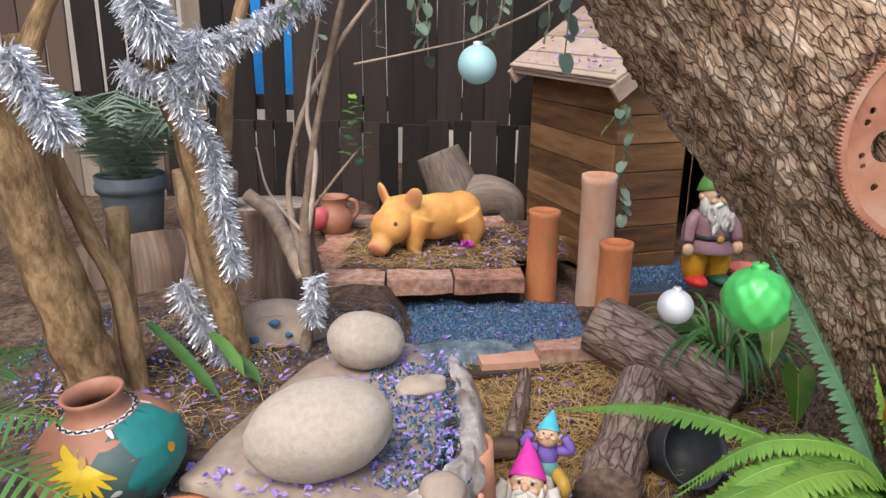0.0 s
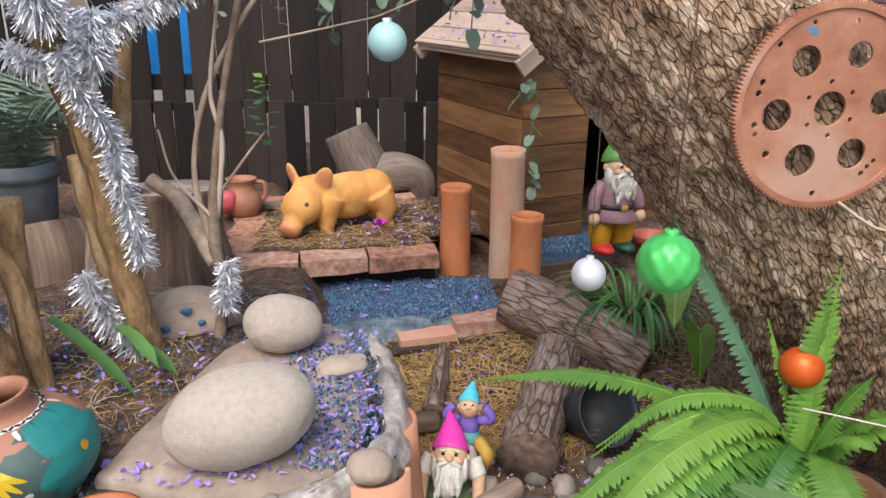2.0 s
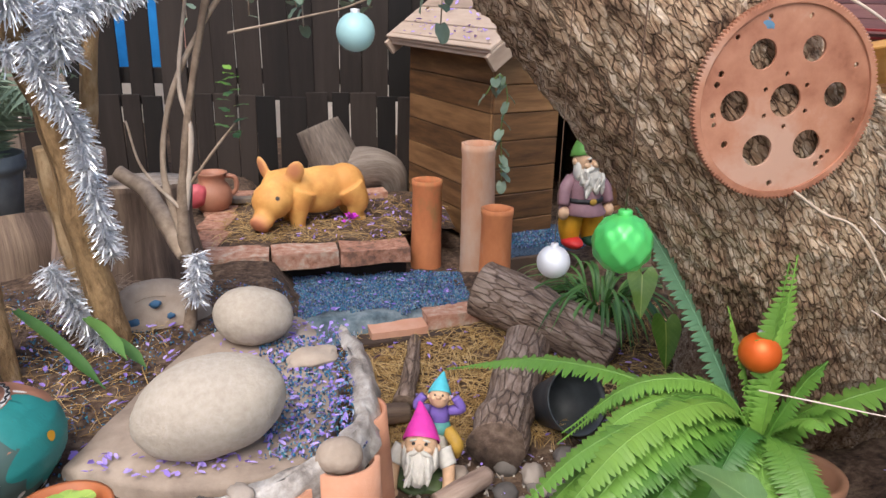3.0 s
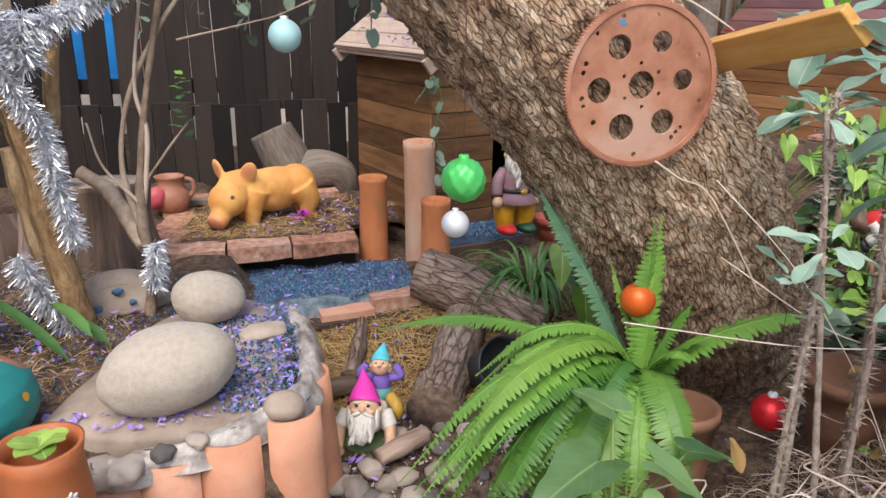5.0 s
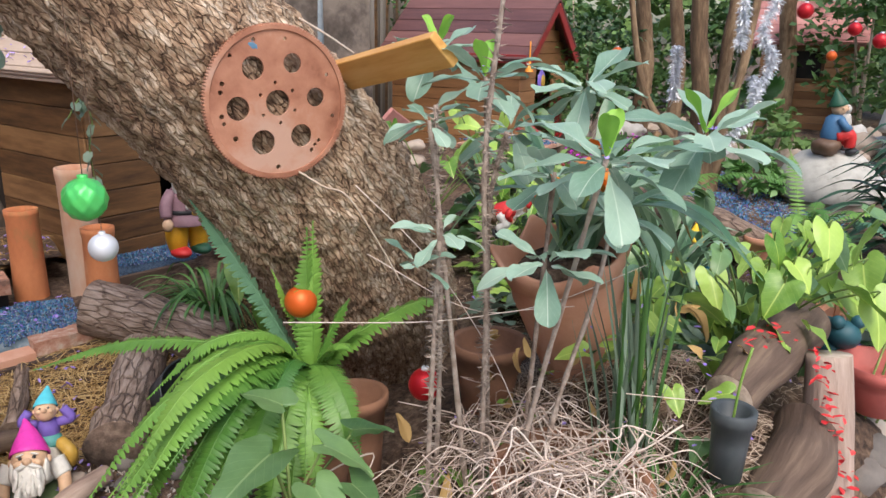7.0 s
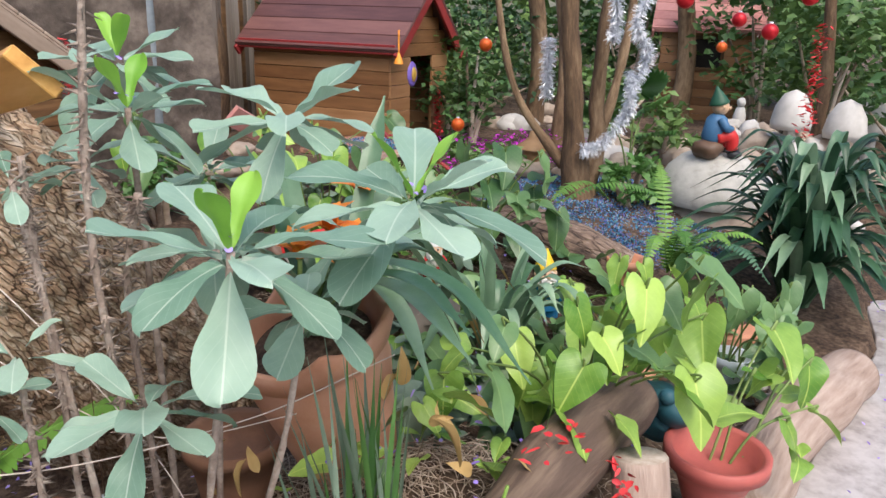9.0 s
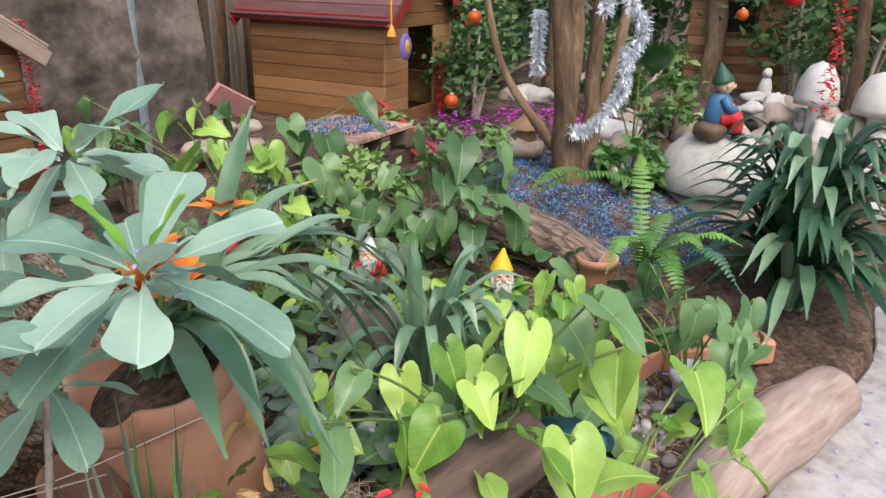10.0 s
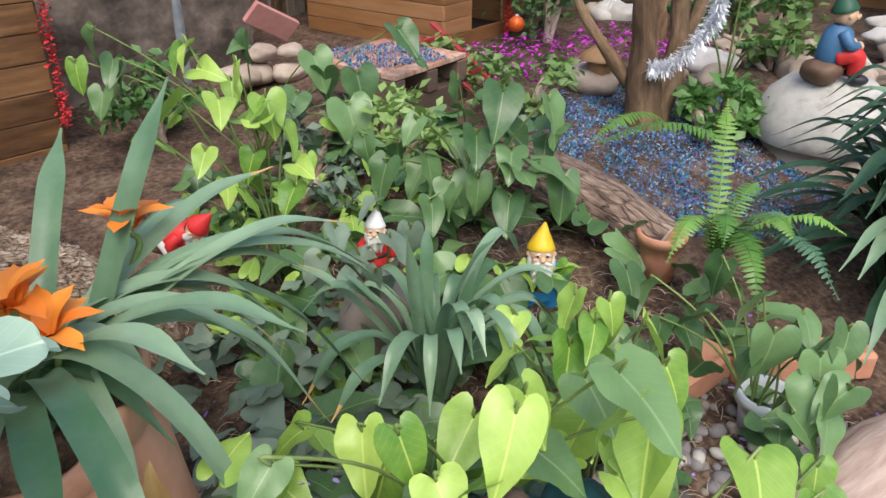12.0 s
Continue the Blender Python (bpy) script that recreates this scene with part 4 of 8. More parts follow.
base_link = pn.nodes["Principled BSDF"].inputs["Base Color"].links[0].from_socket


def paint_spot(src, at, r, soft, col):
    d = pn.nodes.new("ShaderNodeVectorMath")
    d.operation = "DISTANCE"
    d.inputs[1].default_value = at
    pn.links.new(ptc.outputs["Object"], d.inputs[0])
    mr = pn.nodes.new("ShaderNodeMapRange")
    mr.inputs[1].default_value, mr.inputs[2].default_value, mr.inputs[3].default_value, mr.inputs[4].default_value = r, r + soft, 1.0, 0.0
    pn.links.new(d.outputs["Value"], mr.inputs[0])
    mx = pn.nodes.new("ShaderNodeMix")
    mx.data_type = "RGBA"
    mx.inputs[7].default_value = (*col, 1)
    pn.links.new(mr.outputs[0], mx.inputs[0])
    pn.links.new(src, mx.inputs[6])
    return mx.outputs[2]


for s in (-1, 1):
    base_link = paint_spot(base_link, PIG_HEAD @ Vector((0.045, s * 0.085, 0.09)), 0.02, 0.035, (0.66, 0.27, 0.13))
    base_link = paint_spot(base_link, PIG_HEAD @ Vector((0.118, s * 0.058, -0.005)), 0.007, 0.004, (0.06, 0.05, 0.05))
base_link = paint_spot(base_link, PIG_HEAD @ Vector((0.175, 0, -0.112)), 0.026, 0.03, (0.66, 0.25, 0.14))
pn.links.new(base_link, pn.nodes["Principled BSDF"].inputs["Base Color"])


# ---- gnome statues: one plain mesh each ----
def cone_hat(h, r, bend=0.0, droop=0.02):
    prof = [(r * 1.05, -droop), (r * 1.08, -droop * 0.3), (r * 0.98, h * 0.12), (r * 0.8, h * 0.32), (r * 0.52, h * 0.58), (r * 0.26, h * 0.82), (r * 0.12, h * 0.96), (0.001, h)]
    v, f = lathe_data(prof, 20, 0.08)
    return [Vector((p.x + bend * (max(0, p.z) / h) ** 2 * h, p.y, p.z)) for p in v], f


def gnome_head(j, at, r, hat, hat_h, beard=True, bend=0.2, skin="p_skin", turn=0.0, tilt=0.0):
    """A bearded head that looks along -y."""
    m = Matrix.Translation(at) @ pose(0, 0, 0, tilt, 0, turn)
    j.add(blob_data(r, r * 0.95, r * 1.02, 0.03, 3, 3), M[skin], m)
    j.add(blob_data(r * 0.26, r * 0.3, r * 0.24, 0, 1, 2), M[skin], m @ pose(0, -r * 1.0, -r * 0.05))
    for s in (-1, 1):
        j.add(blob_data(r * 0.26, r * 0.16, r * 0.2, 0, 1, 2), M[skin], m @ pose(s * r * 0.5, -r * 0.82, -r * 0.15))
        j.add(blob_data(r * 0.11, r * 0.06, r * 0.1, 0, 1, 2), M["p_black"], m @ pose(s * r * 0.36, -r * 0.9, r * 0.18))
        j.add(blob_data(r * 0.16, r * 0.2, r * 0.24, 0, 1, 2), M[skin], m @ pose(s * r * 1.0, 0, 0))
        if beard:
            j.add(blob_data(r * 0.24, r * 0.08, r * 0.07, 0, 1, 2), M["p_beard"], m @ pose(s * r * 0.38, -r * 0.9, r * 0.36, 0, s * 15, 0))
    if beard:
        rr = random.Random(3)
        j.add(blob_data(r * 0.85, r * 0.5, r * 1.15, 0.16, 6, 4), M["p_beard"], m @ pose(0, -r * 0.62, -r * 1.05))
        for s in (-1, 1):
            j.add(blob_data(r * 0.42, r * 0.2, r * 0.15, 0.1, 5, 3), M["p_beard"], m @ pose(s * r * 0.36, -r * 0.98, -r * 0.36, 0, s * 22, 0))
            j.add(blob_data(r * 0.22, r * 0.4, r * 0.7, 0.2, 6, 3), M["p_beard"], m @ pose(s * r * 0.86, -r * 0.2, -r * 0.62))
        for k in range(26):
            j.add(blob_data(r * 0.13, r * 0.12, r * 0.4, 0.1, 4, 2), M["p_beard"], m @ pose(rr.uniform(-0.65, 0.65) * r, -r * rr.uniform(0.95, 1.12), -r * rr.uniform(0.7, 1.9), rr.uniform(-20, 20), rr.uniform(-20, 20), 0))
    j.add(cone_hat(hat_h, r * 1.04, bend, r * 0.1), M[hat], m @ pose(0, r * 0.2, r * 0.42, -14, 0, 0))


def limb(j, pts, radii, mat, n=10):
    j.add(tube_data(pts, radii, n, 10), M[mat])


def standing_gnome(name, hat, coat, trousers, shoes, H=0.4):
    """A gnome that stands 1 high, looking along -y."""
    j = Joined()
    for s in (-1, 1):
        j.add(blob_data(0.085, 0.12, 0.055, 0.05, 3, 3), M[shoes[0] if s > 0 else shoes[1]], pose(s * 0.1, -0.05, 0.05))
        limb(j, [(s * 0.095, 0, 0.05), (s * 0.105, 0, 0.18), (s * 0.09, 0, 0.32)], [0.075, 0.1, 0.1], trousers)
    j.add(lathe_data([(0.2, 0.3), (0.205, 0.315), (0.17, 0.37), (0.148, 0.44), (0.155, 0.52), (0.135, 0.6), (0.08, 0.66)], 24, 0.09), M[coat])
    j.add(lathe_data([(0.155, 0.4), (0.17, 0.405), (0.167, 0.435), (0.15, 0.44)], 24), M["p_black"])
    j.add(blob_data(0.035, 0.012, 0.03, 0, 1, 2), M["p_ochre"], pose(0, -0.168, 0.42))
    for s in (-1, 1):
        limb(j, [(s * 0.12, 0, 0.6), (s * 0.19, -0.02, 0.5), (s * 0.215, -0.05, 0.38)], [0.05, 0.055, 0.05], coat)
        j.add(blob_data(0.05, 0.045, 0.06, 0.1, 4, 2), M["p_skin"], pose(s * 0.215, -0.07, 0.32))
    gnome_head(j, (0, -0.03, 0.74), 0.125, hat, 0.25, True, 0.1)
    return j.mesh(name)


single("gnome_statue", standing_gnome("gnome_statue", "p_green", "p_mauve", "p_orange", ("p_darkgreen", "p_red")), "bearded gnome statue in mauve coat and orange trousers", "statue", pose(1.0, 2.63, 0.385, 0, 0, 12) @ Matrix.Scale(0.45, 4))


def crawling_pair():
    """A pink-hatted gnome on all fours with a smaller one on its back."""
    j = Joined()
    j.add(blob_data(0.3, 0.26, 0.09, 0.15, 4, 4), M["p_moss"], pose(0, 0.02, 0.03))
    j.add(blob_data(0.19, 0.27, 0.17, 0.06, 3, 3), M["p_beard"], pose(0.03, 0.1, 0.3, 15, 0, 0))
    j.add(blob_data(0.18, 0.2, 0.17, 0.06, 3, 3), M["p_ochre"], pose(0.07, 0.34, 0.24))
    for s in (-1, 1):
        limb(j, [(s * 0.17, -0.02, 0.36), (s * 0.24, -0.1, 0.24)], [0.09, 0.08], "p_beard")
        limb(j, [(s * 0.24, -0.1, 0.26), (s * 0.25, -0.18, 0.14), (s * 0.24, -0.26, 0.07)], [0.06, 0.055, 0.045], "p_skin")
        j.add(blob_data(0.06, 0.08, 0.03, 0.15, 5, 2), M["p_skin"], pose(s * 0.24, -0.29, 0.06))
        limb(j, [(s * 0.1, 0.38, 0.22), (s * 0.14, 0.3, 0.08), (s * 0.14, 0.5, 0.06)], [0.09, 0.08, 0.05], "p_ochre")
    gnome_head(j, (0, -0.16, 0.46), 0.15, "p_pink", 0.34, True, -0.15, tilt=-32)
    j.add(blob_data(0.1, 0.1, 0.14, 0.05, 3, 3), M["p_purple"], pose(0.12, 0.22, 0.56))
    j.add(blob_data(0.115, 0.11, 0.08, 0.05, 3, 3), M["p_teal"], pose(0.12, 0.18, 0.46))
    for s in (-1, 1):
        limb(j, [(0.12 + s * 0.09, 0.2, 0.62), (0.12 + s * 0.2, 0.18, 0.66), (0.12 + s * 0.14, 0.2, 0.76)], [0.045, 0.045, 0.04], "p_purple")
        limb(j, [(0.12 + s * 0.09, 0.14, 0.45), (0.12 + s * 0.18, 0.04, 0.38), (0.12 + s * 0.17, 0.08, 0.24)], [0.06, 0.06, 0.045], "p_teal" if s < 0 else "p_ochre")
    gnome_head(j, (0.12, 0.18, 0.76), 0.095, "p_cyan", 0.2, False, 0.1, tilt=-30)
    return j.mesh("gnome_statue")


single("gnome_statue", crawling_pair(), "crawling bearded gnome in pink hat carrying a child gnome", "statue", pose(0.285, 1.74, 0.015, 0, 0, -14) @ Matrix.Scale(0.305, 4))

# ---- pots of the first bed ----
olla = thing("clay_jar", "round terracotta jar painted with teal petals and yellow flower", "jar", (-0.62, 1.42, 0.265))
olla.matrix_basis = pose(-0.63, 1.42, 0.3, 4, -7, 0) @ Matrix.Scale(0.93, 4)
jar = [(0.001, 0), (0.07, 0.0), (0.115, 0.03), (0.155, 0.085), (0.165, 0.125), (0.155, 0.17), (0.12, 0.207), (0.078, 0.228), (0.064, 0.237), (0.06, 0.25), (0.062, 0.27), (0.068, 0.282), (0.06, 0.282), (0.053, 0.262), (0.053, 0.24), (0.1, 0.2), (0.13, 0.12)]
part("body", lathe("body", jar, M["p_clay"], 48, 0.02), olla)


def on_jar(a, h, out=0.003):
    """A point of the jar's skin at the angle a and height h, a little proud of it."""
    for (r0, z0), (r1, z1) in zip(jar[1:8], jar[2:9]):
        if z0 <= h <= z1:
            r = r0 + (r1 - r0) * (h - z0) / (z1 - z0)
            break
    r += out
    return Vector((r * math.cos(a), r * math.sin(a), h))


def jar_patch(name, a0, h0, pts, mat, out):
    """A painted patch on the jar: a fan round (a0, h0) to pts, given as steps in angle and height."""
    def clampz(h):
        return min(0.226, max(0.02, h))
    verts, faces = [], []
    rings = 5
    n = len(pts)
    for q in range(rings + 1):
        for da, dh in pts:
            verts.append(on_jar(a0 + da * q / rings, clampz(h0 + dh * q / rings), out))
    for q in range(rings):
        for k in range(n):
            a, b = q * n + k, q * n + (k + 1) % n
            faces.append((a, b, b + n, a + n))
    part(name, mesh_of(name, verts, faces, M[mat]), olla)


def jar_petal(a0, h0, ang, l, w, mat, out):
    c, s = math.cos(ang), math.sin(ang)
    pts = []
    for k in range(16):
        q = 2 * math.pi * k / 16
        u, v = l * 0.5 + l * 0.5 * math.cos(q), w * 0.5 * math.sin(q) * (1 - 0.25 * math.cos(q))
        pts.append(((u * c - v * s) / 0.16, u * s + v * c))
    mid = (l * 0.5 * c / 0.16, l * 0.5 * s)
    jar_patch("painted_petal", a0 + mid[0], h0 + mid[1], [(x - mid[0], y - mid[1]) for x, y in pts], mat, out)


front = radians(-66)
jar_patch("painted_ground", front + 0.6, 0.13, [(0.95 * math.cos(2 * math.pi * k / 24), 0.098 * math.sin(2 * math.pi * k / 24)) for k in range(24)], "p_slate", 0.0025)
jar_patch("painted_edge", front - 0.42, 0.12, [(0.03 + 0.04 * math.cos(2 * math.pi * k / 24), 0.095 * math.sin(2 * math.pi * k / 24)) for k in range(24)], "p_lime", 0.0032)
for k in range(10):
    ang = radians(-165 + k * 34)
    jar_petal(front + 0.9, 0.15, ang, 0.115, 0.07, "p_jade", 0.004)
    tip = (math.cos(ang) * 0.128 / 0.16, math.sin(ang) * 0.105)
    jar_petal(front + 0.9 + tip[0], 0.15 + tip[1], ang, 0.024, 0.013, "p_white", 0.006)
jar_petal(front + 0.85, 0.15, 0, 0.022, 0.022, "p_orange", 0.007)
for k in range(11):
    ang = radians(160 + k * 17)
    jar_petal(front - 0.3, 0.19, ang, 0.078, 0.015, "p_yellow", 0.005)
jar_petal(front - 0.34, 0.195, 0, 0.02, 0.02, "p_ochre", 0.008)
part("painted_band", mesh_of("painted_band", *[(lambda v, f: (v, f))(*lathe_data([(0.084, 0.2255), (0.0795, 0.2285), (0.075, 0.2305)], 48))][0], M["p_white"]), olla, pose(0, 0, 0.002))
for k in range(40):
    a = 2 * math.pi * k / 40
    part("painted_mark", plank(0.004, 0.003, 0.012, M["p_black"], bev=0.0005), olla, pose(0.0805 * math.cos(a), 0.0805 * math.sin(a), 0.2315, 0, 0, math.degrees(a) + 35 * (-1) ** k))

redjug = thing("clay_jug", "reddish-brown clay jug with a side handle", "jug", (-0.47, 3.36, 0.335))
part("body", lathe("body", [(0.001, 0), (0.05, 0), (0.08, 0.04), (0.09, 0.08), (0.075, 0.12), (0.055, 0.145), (0.062, 0.175), (0.07, 0.185), (0.06, 0.185), (0.05, 0.15), (0.07, 0.08)], M["p_clay"], 32), redjug)
part("handle", tube("handle", [(0.055, 0, 0.17), (0.1, 0, 0.16), (0.105, 0, 0.11), (0.08, 0, 0.08)], [0.011], M["p_clay"], 14, 8), redjug)
single("clay_ornament", blob("clay_ornament", 0.05, 0.04, 0.055, paint("coral_paint", (0.55, 0.1, 0.12)), 0.15, 4, 3), "coral pink clay ornament leaning on a jug", "ornament", pose(-0.53, 3.29, 0.43, 0, 20, 0))
fpot = thing("flower_pot", "orange clay pot with painted white daisies and seedling", "pot", (-0.36, 1.03, 0.0))
part("body", lathe("body", [(0.001, 0.2), (0.05, 0.2), (0.07, 0.26), (0.078, 0.36), (0.075, 0.44), (0.068, 0.5), (0.075, 0.535), (0.067, 0.535), (0.06, 0.5), (0.06, 0.47), (0.001, 0.46)], paint("orange_clay", (0.46, 0.14, 0.05)), 32, 0.03), fpot)
part("saucer", lathe("saucer", [(0.001, 0.0), (0.1, 0.0), (0.08, 0.1), (0.06, 0.2), (0.001, 0.2)], M["slab"], 20, 0.1), fpot)
for k in range(9):
    a, h = radians(-140 + k * 24), 0.3 + 0.15 * ((k * 5) % 3) / 2
    for q in range(6):
        part("painted_petal", blob("painted_petal", 0.005, 0.002, 0.007, M["p_white"], 0, 1, 1), fpot, pose(0.0785 * math.cos(a), 0.0785 * math.sin(a), h, 0, 0, math.degrees(a) + 90) @ pose(0, 0, 0, 0, q * 60, 0) @ pose(0, 0, 0.008))
for k in range(7):
    part("leaf", outline_leaf("leaf", ROUND, M["heart"], 0.05, 0.045, 0.3, 0.1), fpot, aim((0, 0, 0.53), k * 51, 20 + 8 * (k % 3)))

bucket = thing("plant_bucket", "black plastic nursery bucket with a small palm", "plant pot", (-1.24, 3.0, 0.42))
part("pot", lathe("pot", [(0.001, 0), (0.105, 0), (0.125, 0.18), (0.128, 0.2), (0.14, 0.2), (0.142, 0.225), (0.135, 0.23), (0.14, 0.26), (0.13, 0.262), (0.12, 0.22), (0.001, 0.21)], M["bucket"], 40), bucket)
for k in range(9):
    a, el = k * 40 + R.uniform(-12, 12), R.uniform(0.55, 0.85)
    d = Vector((math.sin(radians(a)), math.cos(radians(a)), 0))
    part("frond", frond_on("frond", [(0, 0, 0.22), d * 0.06 + Vector((0, 0, 0.3 + 0.15 * el)), d * 0.2 + Vector((0, 0, 0.62 * el + 0.1)), d * 0.42 + Vector((0, 0, 0.5 * el + 0.1))], M["greygreen"], 30, 0.17, 0.3, 0.55), bucket)
single("tree_stump", tube("tree_stump", [(-1.15, 2.85, 0.1), (-1.15, 2.87, 0.28), (-1.18, 2.92, 0.41)], [0.34, 0.3, 0.27], M["stumpwood"], 20, 36, 0.22, 5, M["cut"]), "dark gnarled tree stump under a bucket", "stump")

# ---- multi-stemmed tree with tinsel ----
stems = thing("tree", "multi-stemmed small tree with smooth brown bark", "tree", (-0.75, 1.85, 0.3))
inv = pose(0.75, -1.85, -0.3)
for pts, rad in (([(-0.999, 1.660, 1.363), (-0.961, 1.690, 1.145), (-0.925, 1.710, 0.928), (-0.881, 1.730, 0.660), (-0.813, 1.750, 0.328)], [0.058, 0.062, 0.064, 0.064, 0.075]),
                 ([(-0.957, 1.820, 1.250), (-0.910, 1.840, 0.958), (-0.850, 1.850, 0.754), (-0.790, 1.850, 0.586), (-0.759, 1.820, 0.273)], [0.02, 0.022, 0.024, 0.026, 0.034]),
                 ([(-0.722, 1.940, 1.408), (-0.710, 1.950, 1.305), (-0.658, 1.970, 1.128), (-0.610, 1.990, 0.906), (-0.594, 2.000, 0.666), (-0.534, 2.020, 0.221)], [0.04, 0.04, 0.042, 0.04, 0.04, 0.044]),
                 ([(-0.299, 2.120, 1.398), (-0.389, 2.100, 1.312), (-0.500, 2.050, 1.225), (-0.590, 1.990, 1.156), (-0.632, 1.970, 1.086)], [0.022, 0.024, 0.026, 0.03, 0.03]),
                 ([(-0.685, 2.090, 0.885), (-0.675, 2.090, 0.722), (-0.646, 2.100, 0.511), (-0.620, 2.100, 0.176)], [0.03, 0.032, 0.034, 0.036]),
                 ([(-0.484, 2.140, 1.397), (-0.547, 2.120, 1.163), (-0.571, 2.100, 0.965), (-0.616, 2.060, 0.731)], [0.018, 0.02, 0.022, 0.024]),
                 ([(-0.824, 1.950, 0.804), (-0.828, 1.950, 0.629), (-0.831, 1.940, 0.433), (-0.823, 1.900, 0.208)], [0.03, 0.032, 0.034, 0.04]),
                 ([(-0.809, 1.800, 1.397), (-0.883, 1.780, 1.251), (-0.905, 1.740, 1.129), (-0.931, 1.720, 0.966)], [0.02, 0.024, 0.028, 0.034])):
    part("stem", tube("stem", pts, rad, M["ochrebark"], 60, 20, 0.25, 11), stems, inv)
sapling = thing("sapling", "thin grey sapling with twisting bare branches", "tree", (-0.37, 2.11, 0.3))
inv2 = pose(0.37, -2.11, -0.3)
for pts, rad in (([(-0.375, 2.114, 0.28), (-0.35, 2.12, 0.5), (-0.361, 2.117, 0.62), (-0.344, 2.12, 0.84), (-0.29, 2.13, 1.12), (-0.22, 2.14, 1.4)], [0.018, 0.017, 0.02, 0.012, 0.01, 0.008]),
                 ([(-0.361, 2.117, 0.6), (-0.4, 2.12, 0.8), (-0.37, 2.14, 1.0), (-0.27, 2.15, 1.2), (-0.12, 2.16, 1.4)], [0.014, 0.009, 0.008, 0.007, 0.006]),
                 ([(-0.36, 2.117, 0.64), (-0.32, 2.12, 0.9), (-0.34, 2.13, 1.05), (-0.3, 2.13, 1.3)], [0.01, 0.008, 0.006, 0.005]),
                 ([(-0.35, 2.12, 0.75), (-0.25, 2.12, 0.88), (-0.2, 2.13, 0.94)], [0.005, 0.004, 0.003]),
                 ([(-0.36, 2.11, 0.7), (-0.45, 2.1, 0.82), (-0.48, 2.1, 0.95)], [0.006, 0.004, 0.003]),
                 ([(-0.58, 2.33, 0.76), (-0.5, 2.3, 0.71), (-0.43, 2.2, 0.65), (-0.365, 2.12, 0.56)], [0.025, 0.024, 0.028, 0.024])):
    part("branch", tube("branch", pts, rad, M["twig"], 36, 8, 0.3, 14), sapling, inv2)
for k in range(14):
    z = 0.9 + 0.2 * k / 14
    part("leaf", outline_leaf("leaf", ROUND, M["euphyoung" if k > 9 else "grass"], 0.04, 0.022, 0.2, 0.1), sapling, inv2 @ aim((-0.2 - 0.01 * (k % 3), 2.13, z), k * 137, 20))
for name, pts, rad, cnt in (("a", [(-0.629, 1.900, 1.161), (-0.599, 1.910, 1.064), (-0.553, 1.940, 0.961), (-0.549, 1.950, 0.855), (-0.534, 1.970, 0.725), (-0.522, 1.980, 0.609)], 0.05, 3000),
                            ("b", [(-0.288, 2.050, 1.367), (-0.378, 2.050, 1.311), (-0.470, 2.000, 1.255), (-0.543, 1.950, 1.214), (-0.613, 1.930, 1.145)], 0.055, 2600),
                            ("c", [(-0.858, 1.620, 1.221), (-0.828, 1.620, 1.153), (-0.789, 1.620, 1.095), (-0.770, 1.640, 1.045)], 0.06, 1900),
                            ("d", [(-0.322, 2.080, 0.578), (-0.330, 2.070, 0.511), (-0.343, 2.080, 0.435)], 0.05, 700),
                            ("e", [(-0.681, 1.980, 0.589), (-0.642, 1.980, 0.488), (-0.596, 1.990, 0.398), (-0.523, 1.970, 0.311), (-0.441, 1.960, 0.273)], 0.06, 2000),
                            ("f", [(-0.688, 1.880, 1.367), (-0.662, 1.880, 1.292), (-0.642, 1.900, 1.240)], 0.075, 1700),
                            ("g", [(-0.561, 1.950, 1.254), (-0.570, 1.940, 1.186), (-0.566, 1.930, 1.119)], 0.07, 1200),
                            ("h", [(-0.745, 1.900, 1.172), (-0.706, 1.900, 1.146), (-0.663, 1.910, 1.132)], 0.05, 500)):
    single("tinsel_garland", tinsel_on("tinsel_garland", pts, rad, cnt, len(name) + cnt), "silver foil tinsel wound round branches", "garland", group="tree tinsel")

# ---- stumps and logs ----
single("tree_stump", tube("tree_stump", [(-0.6, 2.62, 0.1), (-0.6, 2.62, 0.4), (-0.6, 2.64, 0.66)], [0.22, 0.19, 0.17], M["stumpwood"], 24, 36, 0.2, 5, M["cut"]), "tall split brown tree stump", "stump")
single("tree_stump", tube("tree_stump", [(-0.78, 2.5, 0.2), (-0.76, 2.5, 0.5), (-0.73, 2.5, 0.8)], [0.1, 0.085, 0.07], M["driftwood"], 20, 24, 0.25, 7, M["cut"]), "pale upright broken stump", "stump")
single("sawn_log", tube("sawn_log", [(0.14, 3.72, 0.28), (0.09, 3.74, 0.45), (0.0, 3.78, 0.66)], [0.15, 0.135, 0.115], M["greywood"], 24, 36, 0.12, 5, M["cut"]), "sawn grey log leaning at the fence", "log")
single("sawn_log", tube("sawn_log", [(0.08, 3.72, 0.35), (0.2, 3.72, 0.44), (0.32, 3.74, 0.42), (0.37, 3.75, 0.3)], [0.12, 0.12, 0.11, 0.09], M["greywood"], 24, 32, 0.16, 5, M["cut"]), "rounded grey root wood beside a log", "log")
log_a = single("bark_log", tube("bark_log", [(0.49, 1.74, 0.1), (0.59, 1.98, 0.11), (0.72, 2.26, 0.17)], [0.085, 0.08, 0.085], M["logbark"], 60, 48, 0.16, 10, M["cutdark"]), "rough dark bark log lying on straw", "log")
